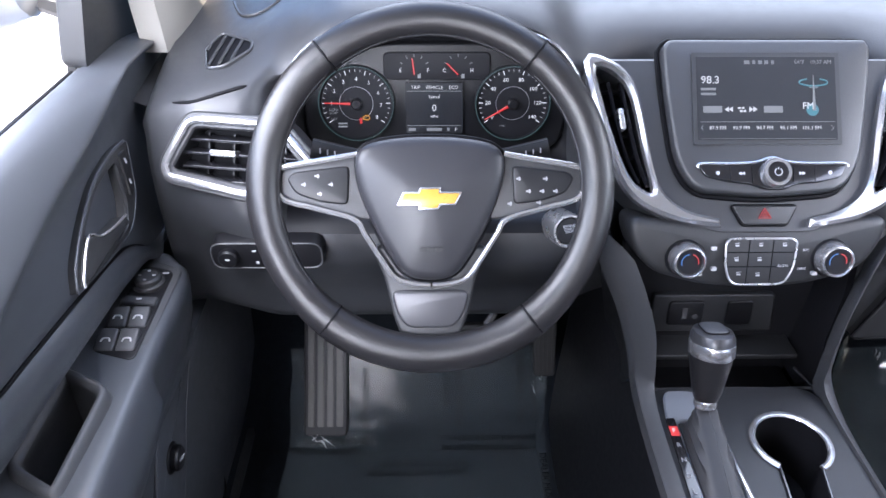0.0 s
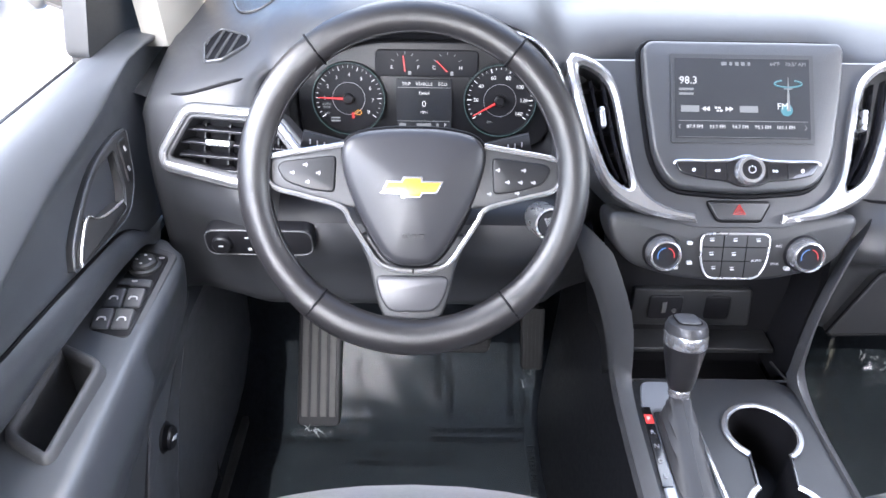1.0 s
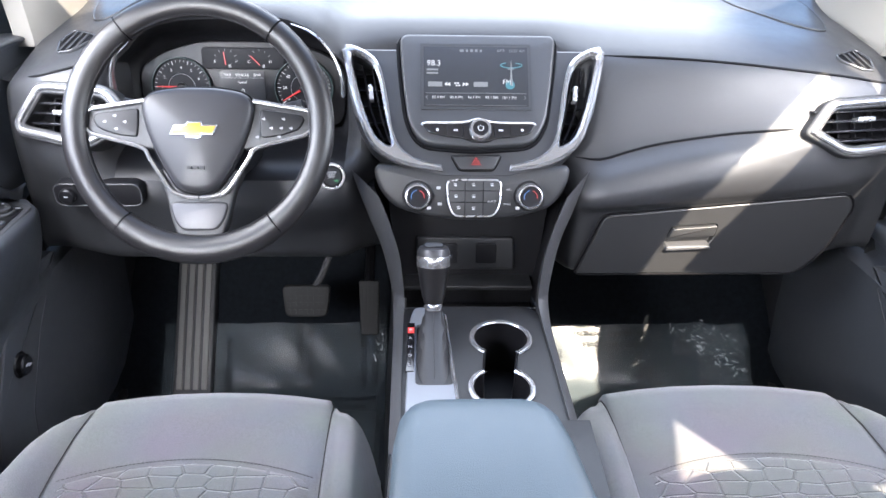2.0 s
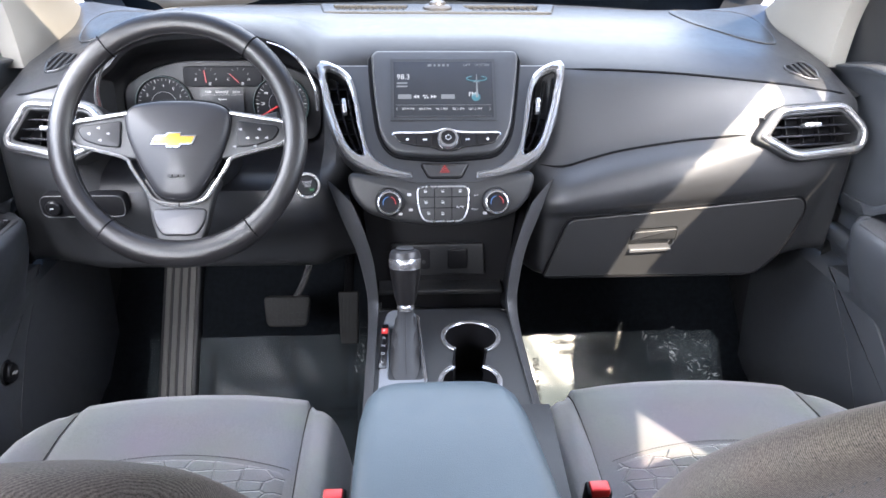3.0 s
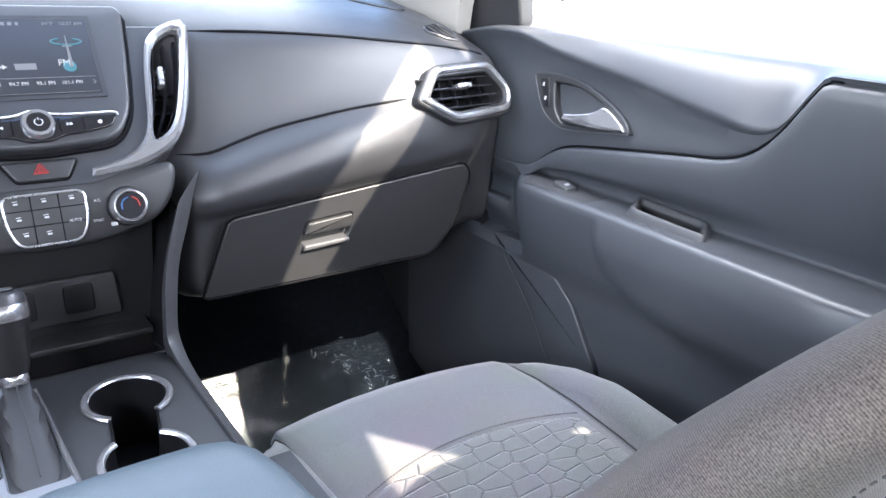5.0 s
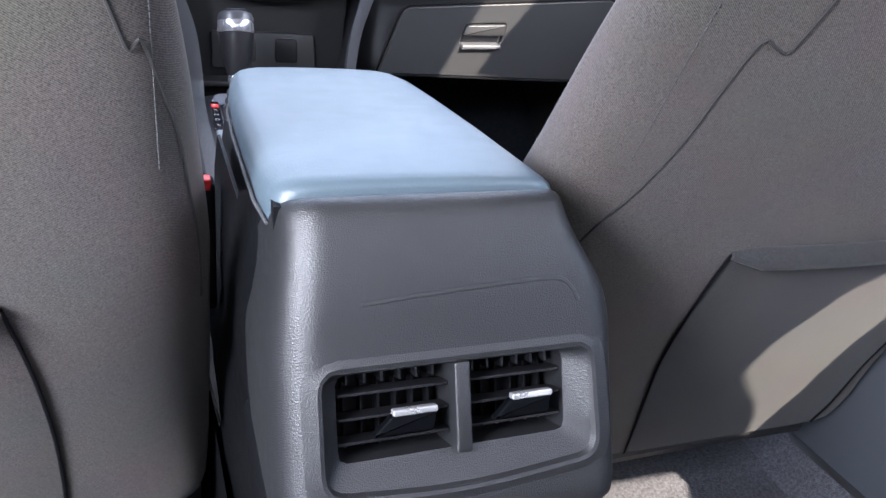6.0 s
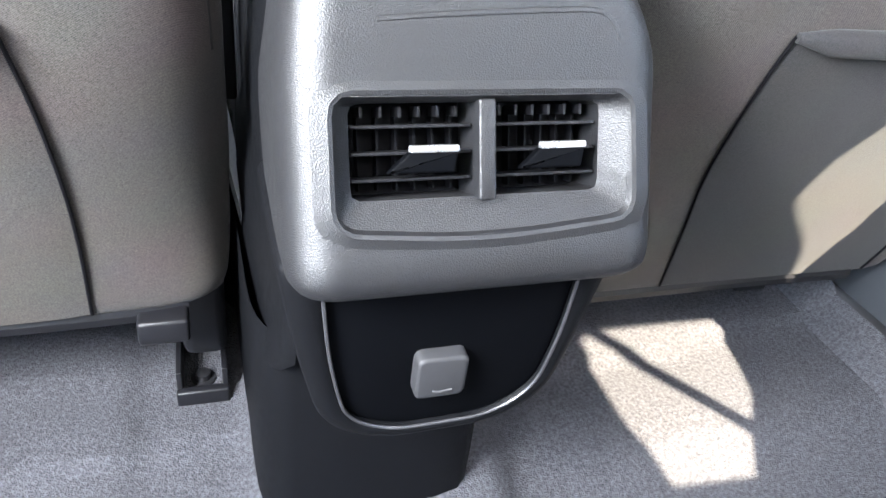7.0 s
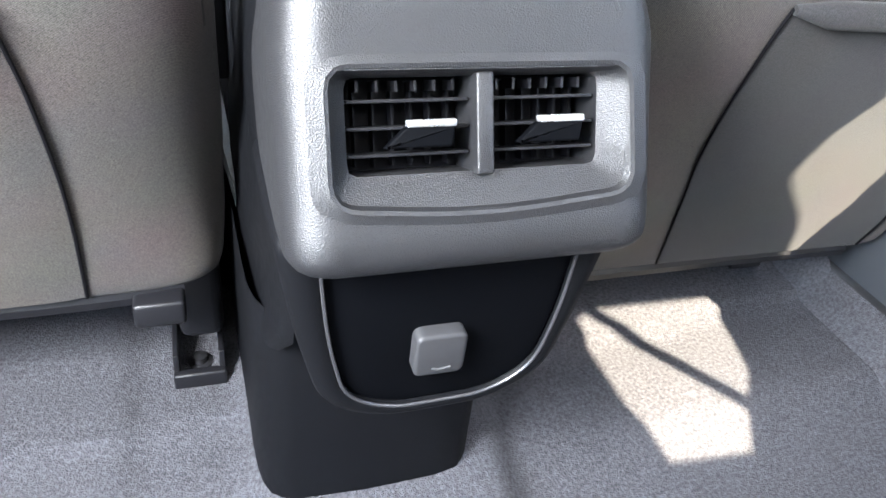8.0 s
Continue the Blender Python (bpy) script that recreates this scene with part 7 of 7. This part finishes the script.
def door(s, name, label, dy):
    d = thing(name, (s * 0.72, -0.3, 0.05), label, "car door", group="front doors")
    u = lambda y: -s * y
    # pull cup outline, wider to the rear
    PU = Plane((s * 0.703, dy - 0.293, 0.600), (1, 0, 0), (0, 1, 0.04))
    po = rounded([(s * a, b) for a, b in ((-0.032, 0.047), (0.027, 0.077), (0.028, -0.047), (-0.029, -0.079))], 0.016)
    pi = inset(po, 0.0105)
    ys_ = [0.33 - 0.02 * i for i in range(14)] + [0.05 - 0.010 * i for i in range(25)] + [-0.20 - 0.0055 * i for i in range(33)] + [-0.385 - 0.01 * i for i in range(14)] + [-0.54, -0.60, -0.66, -0.72, -0.80, -0.90, -0.97]
    bm_ = B()
    skin(bm_, [[(s * a, y + dy, z) for a, z in door_section(y)] for y in ys_])
    skin(bm_, [[(s * 0.758, y + dy, 0.79), (s * 0.80, y + dy, 0.6), (s * 0.80, y + dy, 0.05)] for y in ys_])
    cutter = inset(po, 0.004)
    cut = [f for f in bm_.faces if 0.57 < f.calc_center_median().z < 0.606 and within((f.calc_center_median() - PU.o).dot(PU.u), (f.calc_center_median() - PU.o).dot(PU.v), cutter)]
    bmesh.ops.delete(bm_, geom=cut, context="FACES_ONLY")
    sub("panel", bm_, M_SOFT, d, "moulded charcoal door panel", angle=1.2)
    # groove above the bolster and the seam of the lower bulge
    bm_ = B()
    path = []
    for k in range(40):
        y = -0.035 - 0.45 * k / 39
        path.append((s * (0.704 + 0.03 * max(y, -0.4) + 0.002), y + dy, min(along(DOOR_GROOVE, y), 0.811) + 0.001))
    tube(bm_, path, 0.0019, sides=6, taper=lambda t: 0.35 + 0.65 * smooth01(t * 6))
    sub("groove", bm_, M_VOID, d)
    # release handle in its recess
    IN = Plane((s * 0.7105, dy + 0.012, 0.731 - (0.010 if s < 0 else 0.0)), (-0.03, -s, 0), (s * 0.22, 0, 1))
    at = lambda y, z: (u(y), z - 0.735)
    bez = rounded([at(*p) for p in ((-0.008, 0.762), (-0.050, 0.767), (-0.112, 0.764), (-0.170, 0.744), (-0.212, 0.724), (-0.228, 0.706), (-0.155, 0.695), (-0.090, 0.688), (-0.045, 0.708))], [0.010, 0.03, 0.03, 0.03, 0.02, 0.004, 0.02, 0.02, 0.02])
    hole = rounded([at(*p) for p in ((-0.058, 0.755), (-0.112, 0.755), (-0.165, 0.738), (-0.200, 0.721), (-0.212, 0.709), (-0.155, 0.702), (-0.094, 0.697), (-0.072, 0.716))], [0.006, 0.02, 0.02, 0.01, 0.004, 0.01, 0.01, 0.008])
    bm_ = B()
    plate(bm_, IN, bez, [hole], -0.02, 0.0055, 0.002)
    hb = sub("handle_bezel", bm_, M_HARD, d, "dark handle recess")
    bm_ = B()
    o2 = resample(hole, 60)
    skin(bm_, [[IN.p(p.x, p.y, 0.001) for p in o2], [IN.p(p.x, p.y, -0.012) for p in inset(o2, 0.003)], [IN.p(p.x, p.y, -0.022) for p in inset(o2, 0.009)]], close_v=True)
    prism(bm_, IN, inset(o2, 0.0085), -0.026, -0.0215)
    sub("recess", bm_, M_BLACK, hb)
    bm_ = B()
    tube(bm_, [IN.p(p.x, p.y, 0.0045) for p in resample(bez, 80)], 0.0014, closed=True, sides=6, up=IN.n)
    sub("bezel_edge", bm_, M_SOFT, hb)
    grip_ = ((-0.097, 0.702), (-0.155, 0.701), (-0.221, 0.707), (-0.214, 0.715), (-0.190, 0.729), (-0.172, 0.735), (-0.157, 0.724), (-0.128, 0.716), (-0.097, 0.712))
    bm_ = B()
    prism(bm_, IN, rounded([at(*p) for p in grip_], [0.003, 0.02, 0.003, 0.01, 0.008, 0.006, 0.012, 0.02, 0.003]), -0.006, 0.011, 0.0025)
    # Same chrome lever on both doors; the left is coloured dark as seen aslant.
    lever = sub("release_handle", bm_, M_BRIGHT if s > 0 else M_HARD, hb, "satin chrome release lever" if s > 0 else "release lever coloured dark with a thin chrome edge, as seen aslant")
    if s < 0:
        bm_ = B()
        tube(bm_, spline([IN.p(*at(*p), 0.0100) for p in grip_[2:]], 5), 0.0016, sides=8, up=IN.n)
        sub("chrome_edge", bm_, M_BRIGHT, lever)
    bm_ = B()
    prism(bm_, IN, rounded([at(*p) for p in ((-0.026, 0.757), (-0.046, 0.759), (-0.062, 0.716), (-0.050, 0.716))], 0.004), 0.003, 0.0080, 0.0015)
    lk = sub("lock_switch", bm_, M_BLACK, hb)
    bm_ = B()
    for y, z in ((-0.039, 0.748), (-0.050, 0.728)):
        prism(bm_, IN, rounded(rect(0.004, 0.006, *at(y, z)), 0.001), 0.006, 0.0086)
    tagged(sub("marks", bm_, M_WHITE, lk), kind="stuff")
    # switch panel on the arm rest
    SWP = Plane((0, dy, 0.599), (1, 0, 0), (0, 1, 0.02))
    o = rounded([(s * a, b) for a, b in ((0.707, -0.022), (0.663, -0.042), (0.661, -0.222), (0.672, -0.232), (0.724, -0.190))], [0.010, 0.008, 0.008, 0.008, 0.014])
    bm_ = B()
    prism(bm_, SWP, o, -0.01, 0.0035, 0.002)
    sp = sub("switch_panel", bm_, M_GREY, d, "grey switch panel on the armrest")
    if s < 0:
        plat = rounded([(-0.708, -0.036), (-0.671, -0.048), (-0.669, -0.200), (-0.718, -0.184)], 0.010)
        bm_ = B()
        prism(bm_, SWP, plat, 0.002, 0.0050, 0.001)
        sub("key_plate", bm_, M_BLACK, sp)
        bm_ = B()
        lathe(bm_, SWP, [(0.0185, 0.003), (0.0185, 0.009), (0.0165, 0.0105), (0.0150, 0.0105), (0.0145, 0.015), (0.012, 0.017), (0.001, 0.0172)], 32, -0.692, -0.073)
        mk = sub("mirror_dial", bm_, M_HARD, sp, "round mirror adjuster")
        bm_ = B()
        for a, b in ((-0.692, -0.0645), (-0.692, -0.0815), (-0.700, -0.073), (-0.684, -0.073)):
            prism(bm_, SWP, rounded(rect(0.0035, 0.0022, a, b), 0.001), 0.014, 0.0178)
        for a, b in ((-0.704, -0.047), (-0.679, -0.053)):
            prism(bm_, SWP, rounded(rect(0.007, 0.003, a, b), 0.001), 0.004, 0.0056)
        tagged(sub("marks", bm_, M_WHITE, mk), kind="stuff")
        bm_ = B()
        prism(bm_, SWP, rounded([(-0.712, -0.097), (-0.673, -0.101), (-0.673, -0.114), (-0.713, -0.110)], 0.003), 0.003, 0.0085, 0.002)
        lkk = sub("lock_key", bm_, M_GREY, sp)
        bm_ = B()
        prism(bm_, SWP, rounded(rect(0.006, 0.003, -0.693, -0.105), 0.001), 0.007, 0.0090)
        sub("mark", bm_, M_WHITE, lkk)
        for b in (-0.136, -0.172):
            for a in (-0.7040, -0.6825):
                KP_ = Plane(SWP.p(a, b, 0.006), SWP.u, SWP.v + SWP.n * 0.30)
                bm_ = B()
                prism(bm_, KP_, rounded(rect(0.0195, 0.027), 0.003), -0.004, 0.005, 0.0022)
                ky = sub("window_key", bm_, M_GREY, sp, "raised window key")
                bm_ = B()
                tube(bm_, spline([KP_.p(-0.0045, -0.0035, 0.0052), KP_.p(-0.003, 0.0005, 0.0052), KP_.p(0.003, 0.0005, 0.0052), KP_.p(0.0045, -0.0035, 0.0052)], 3), 0.0010, sides=6, up=KP_.n)
                sub("mark", bm_, M_WHITE, ky)
    else:
        KP_ = Plane(SWP.p(0.694, -0.105, 0.004), SWP.u, SWP.v + SWP.n * 0.25)
        bm_ = B()
        prism(bm_, KP_, rounded(rect(0.024, 0.030), 0.003), -0.004, 0.006, 0.0022)
        ky = sub("window_key", bm_, M_GREY, sp, "raised window key")
        bm_ = B()
        prism(bm_, KP_, rounded(rect(0.009, 0.005, 0, -0.002), 0.0015), 0.005, 0.0066)
        sub("mark", bm_, M_WHITE, ky)
    # pull cup
    bm_ = B()
    ro, ri = resample(po, 72), resample(pi, 72)
    lift_ = lambda o_, c: [PU.p(p.x, p.y, c) for p in o_]
    skin(bm_, [lift_(inset(ro, -0.002), -0.004), lift_(ro, 0.004), lift_(inset(ro, 0.0015), 0.0085), lift_(inset(ro, 0.0045), 0.0110), lift_(inset(ro, 0.0075), 0.0100), lift_(inset(ro, 0.0098), 0.0050), lift_(inset(ro, 0.0106), -0.006)], close_v=True)
    pc = sub("pull_cup", bm_, M_GREY, d, "open pull cup with a thick raised rim", angle=1.2)
    bm_ = B()
    skin(bm_, [lift_(ri, 0.002), lift_(inset(ri, 0.001), -0.022), lift_(inset(ri, 0.004), -0.050), lift_(inset(ri, 0.010), -0.056)], close_v=True)
    prism(bm_, PU, inset(ri, 0.0095), -0.060, -0.0555)
    prism(bm_, PU, [(s * a, b) for a, b in ((-0.003, 0.040), (0.003, 0.043), (0.003, -0.043), (-0.003, -0.046))], -0.057, -0.050, 0.001)
    sub("well", bm_, M_HARD, pc, angle=0.9)
    # lower raised pocket panel
    LP = Plane((s * (0.7035 if s > 0 else 0.7085), dy, 0.40), (0, -s, 0), (0, 0, 1))
    o = rounded([(u(a), b) for a, b in ((0.054, 0.080), (-0.062, 0.088), (-0.150, 0.020), (-0.205, -0.060), (-0.245, -0.17), (-0.26, -0.33), (-0.16, -0.33), (-0.120, -0.12), (-0.05, -0.02))], 0.010)
    bm_ = B()
    prism(bm_, LP, o, -0.02, 0.012, 0.005)
    lo = sub("map_pocket", bm_, M_SOFT, d, "raised lower pocket panel")
    bm_ = B()
    tube(bm_, [LP.p(p.x, p.y, 0.010) for p in resample(o, 90)], 0.0016, closed=True, sides=6, up=LP.n)
    sub("pocket_edge", bm_, M_GREY, lo)
    if s < 0:
        kp_ = Plane((-0.7000, -0.070, 0.370), (0, 1, 0), (0, 0, 1))
        bm_ = B()
        lathe(bm_, kp_, [(0.021, -0.005), (0.021, 0.004), (0.018, 0.006), (0.0165, 0.004), (0.0165, 0.012), (0.014, 0.015), (0.001, 0.0155)], 30)
        tk = sub("tailgate_knob", bm_, M_BLACK, lo, "round black tailgate dial")
        bm_ = B()
        for a, b in ((-0.003, 0.002), (0.004, -0.002)):
            prism(bm_, kp_, rounded(rect(0.009, 0.003, a, b), 0.001), 0.0145, 0.0162)
        sub("mark", bm_, M_WHITE, tk)
    # weather strip along the glass
    bm_ = B()
    tube(bm_, [(s * 0.760, 0.02 + dy, 0.817), (s * 0.760, -0.2, 0.817), (s * 0.760, -0.62, 0.816)], 0.003, sides=8)
    sub("weather_strip", bm_, M_BLACK, d)
    # outside mirror
    bm_ = B()
    rows2 = []
    for k, (t, h, w) in enumerate(((0.0, 0.03, 0.03), (0.02, 0.06, 0.05), (0.08, 0.085, 0.062), (0.17, 0.085, 0.06), (0.22, 0.07, 0.05), (0.245, 0.04, 0.03))):
        rows2.append([(s * (0.80 + t), 0.16 + w * math.cos(2 * math.pi * j / 16), 0.915 + h * math.sin(2 * math.pi * j / 16)) for j in range(16)])
    skin(bm_, rows2, close_v=True, caps=True)
    mr_ = sub("door_mirror", bm_, M_BODY, d, "grey painted outside mirror")
    bm_ = B()
    prism(bm_, Plane((s * 0.925, 0.100, 0.915), (1, 0, 0), (0, 0.05, 1)), rounded(rect(0.17, 0.12), 0.03), -0.004, 0.004, 0.002)
    sub("mirror_glass", bm_, M_BRIGHT, mr_)
    bm_ = B()
    tube(bm_, [(s * 0.75, 0.18, 0.86), (s * 0.79, 0.17, 0.87), (s * 0.83, 0.16, 0.89)], 0.022, sides=10)
    sub("arm", bm_, M_HARD, mr_)
    return d


door(-1, "driver_door", "closed charcoal driver's door panel with window switches", 0.055)
door(1, "passenger_door", "closed charcoal passenger door panel with a chrome release lever", 0.0)

# ---- footwells ----
# brake
bk = thing("brake_pedal", (-0.297, 0.21, 0.28), "wide black rubber brake pedal on a steel arm", "pedal")
BP = Plane((-0.297, 0.212, 0.315), (1, 0, 0), (0, 0.35, 1))
bm = B()
prism(bm, BP, rounded([(-0.046, 0.030), (0.048, 0.030), (0.040, -0.032), (-0.040, -0.032)], 0.012), -0.012, 0.004, 0.004)
sub("pad", bm, M_RUBBER, bk)
bm = B()
for i in range(7):
    for j in range(4):
        prism(bm, BP, rounded(rect(0.007, 0.009, -0.033 + 0.011 * i, -0.021 + 0.014 * j), 0.002, 2), 0.003, 0.0055)
tagged(sub("tread", bm, M_RUBBER, bk), kind="stuff")
bm = B()
tube(bm, spline([(-0.285, 0.225, 0.33), (-0.262, 0.24, 0.37), (-0.245, 0.26, 0.43), (-0.25, 0.34, 0.55)], 4), 0.007, sides=8)
sub("arm", bm, M_BRIGHT, bk)
# accelerator
ac = thing("accelerator_pedal", (-0.178, 0.25, 0.2), "narrow ribbed black accelerator pedal", "pedal")
AP = Plane((-0.178, 0.25, 0.275), (1, 0, 0), (0, 0.45, 1))
bm = B()
prism(bm, AP, rounded([(-0.021, 0.055), (0.021, 0.055), (0.019, -0.055), (-0.017, -0.055)], 0.006), -0.012, 0.003, 0.003)
sub("pad", bm, M_RUBBER, ac)
bm = B()
for i in range(5):
    prism(bm, AP, rect(0.0035, 0.095, -0.014 + 0.007 * i, 0.0), 0.002, 0.0045)
tagged(sub("ribs", bm, M_RUBBER, ac), kind="stuff")
bm = B()
tube(bm, [(-0.178, 0.275, 0.32), (-0.178, 0.33, 0.36), (-0.178, 0.45, 0.42)], 0.010, sides=8)
sub("arm", bm, M_BLACK, ac)
# foot rest
fr = thing("foot_rest", (-0.575, 0.45, 0.03), "tall ribbed grey plastic foot rest", "foot rest")
FRP = Plane((-0.571, 0.280, 0.036), (1, 0, 0), (-0.055, 0.163, 0.224))
bm = B()
prism(bm, FRP, rounded([(-0.041, -0.008), (0.041, -0.008), (0.043, 0.40), (-0.041, 0.40)], 0.012), -0.03, 0.006, 0.004)
sub("base", bm, M_GREY, fr)
for i in range(4):
    bm = B()
    prism(bm, FRP, rounded(rect(0.0125, 0.36, -0.027 + 0.018 * i, 0.19), 0.003), 0.004, 0.0105, 0.002)
    sub("rib", bm, M_RESTGREY, fr)

# protective floor films, printed, one in each footwell, that bend up the toe board
BEND = 0.285


def drape(x, d, lift):
    """A place on a sheet laid on the floor, d metres along it."""
    wave = 0.0012 * math.sin(x * 31 + 2 * d) * math.sin(d * 23 - x * 9) + 0.0008 * math.sin(71 * x + 53 * d)
    k = 0.022 * math.log1p(math.exp((d - BEND) / 0.022))
    up = min(1.0, k / 0.05)
    return Vector((x, d - k * 0.412 - lift * 0.8 * up, 0.021 + k * 0.809 + lift * (1 - 0.4 * up) + wave))


def film(x0, x1, y0, y1, label):
    f = thing("floor_film", ((x0 + x1) / 2, (y0 + y1) / 2, 0.012), label, "floor film", group="floor films")
    n, m = 44, 60
    bm_ = B()
    skin(bm_, [[drape(x0 + (x1 - x0) * i / n + 0.0025 * math.sin(j * 0.37 + 0.8 * math.sin(j * 0.23)), y0 + (y1 - y0) * j / m, 0.0) for j in range(m + 1)] for i in range(n + 1)])
    sub("sheet", bm_, M_FILM, f, angle=2.0)
    return f


FLAT = Plane((0, 0, 0), (1, 0, 0), (0, 1, 0))


def printed(f, lines):
    for tx, a, b, sp, sz in lines:
        ob = lettering(tx, sz, FLAT, a, b, 0, M_INK, None, "print", spin=sp)
        for v in ob.data.vertices:
            v.co = drape(v.co.x, v.co.y, 0.005 + v.co.z) - f.location
        ob.parent = f


f1 = film(-0.64, -0.15, -0.10, 0.450, "clear printed protective film over the driver's carpet")
printed(f1, (("DEALER MUST REMOVE", -0.262, 0.268, 0, 0.0175), ("PROTECTIVE COVER", -0.272, 0.245, 0, 0.0175), ("MUST REMOVE", -0.552, 0.262, 0, 0.0175), ("PROTECTIVE COVER", -0.59, 0.240, 0, 0.0175),
             ("DEALER MUST REMOVE", -0.395, 0.190, 180, 0.0175), ("PROTECTIVE COVER", -0.385, 0.212, 180, 0.0175), ("DEALER MUST REMOVE", -0.318, 0.385, -90, 0.0175), ("PROTECTIVE COVER", -0.342, 0.42, -90, 0.0175),
             ("PROTECTIVE COVER", -0.495, 0.335, 90, 0.0175), ("DEALER MUST REMOVE", -0.175, 0.40, -90, 0.0175), ("PROTECTIVE COVER", -0.20, 0.38, -90, 0.0175), ("DEALER MUST REMOVE", -0.165, 0.14, -90, 0.0175)))
f2 = film(0.16, 0.67, -0.08, 0.445, "clear printed protective film over the passenger carpet")
printed(f2, (("DEALER MUST REMOVE", 0.240, 0.30, -90, 0.017), ("PROTECTIVE COVER", 0.212, 0.30, -90, 0.017), ("DEALER MUST REMOVE", 0.36, 0.425, 180, 0.017), ("PROTECTIVE COVER", 0.37, 0.400, 180, 0.017),
             ("REMOVE COVER", 0.42, 0.32, -90, 0.017), ("PROTECTIVE", 0.445, 0.30, -90, 0.017), ("DEALER MUST REMOVE", 0.34, 0.10, 0, 0.017), ("PROTECTIVE COVER", 0.35, 0.07, 0, 0.017)))


def crumple(parent, cx, cy, w, h, seed, up=0.03):
    """A fold of film that stands up in facets."""
    rnd = random.Random(seed)
    bm_ = B()
    rows_ = []
    for i in range(13):
        row_ = []
        for j in range(10):
            x = cx + w * (i / 12 - 0.5) + rnd.uniform(-1, 1) * w * 0.03
            d = cy + h * (j / 9 - 0.5) + rnd.uniform(-1, 1) * h * 0.04
            row_.append(drape(x, d, 0.004 + up * rnd.random() * max(0.0, math.sin(math.pi * i / 12)) ** 0.5))
        rows_.append(row_)
    skin(bm_, rows_)
    ob = sub("crumpled_fold", bm_, M_FOLD, parent, angle=0.2)
    ob.visible_shadow = False
    return ob


def glints(parent, ends, spread, seed, n):
    """Pale strands painted as glints of folded film, strewn along a line."""
    rnd = random.Random(seed)
    bm_ = B()
    (ax, ad), (bx, bd) = ends
    for _ in range(n):
        t = rnd.random()
        x, d = ax + (bx - ax) * t + rnd.gauss(0, spread), ad + (bd - ad) * t + rnd.gauss(0, spread)
        a = math.atan2(bd - ad, bx - ax) + rnd.gauss(0, 0.7)
        way = []
        for k in range(rnd.randint(2, 4)):
            way.append(drape(x, d, 0.006 + rnd.random() * 0.008))
            a += rnd.uniform(-0.8, 0.8)
            x, d = x + 0.006 * math.cos(a), d + 0.006 * math.sin(a)
        tube(bm_, way, rnd.uniform(0.0004, 0.0011), sides=4, taper=lambda q: 1.2 - q)
    tagged(sub("film_glints", bm_, M_GLINT, parent), kind="stuff")


glints(f2, ((0.50, 0.435), (0.655, 0.335)), 0.008, 11, 46)
glints(f2, ((0.55, 0.432), (0.64, 0.415)), 0.010, 14, 16)
glints(f1, ((-0.598, 0.263), (-0.572, 0.263)), 0.0025, 12, 12)
glints(f1, ((-0.165, 0.36), (-0.160, 0.44)), 0.004, 13, 10)
crumple(f2, 0.62, 0.36, 0.12, 0.12, 3, 0.03)
crumple(f2, 0.58, 0.41, 0.15, 0.07, 4, 0.04)
crumple(f1, -0.580, 0.258, 0.08, 0.018, 5, 0.010)
crumple(f1, -0.505, 0.268, 0.06, 0.03, 6, 0.014)
crumple(f1, -0.160, 0.42, 0.03, 0.12, 7, 0.03)
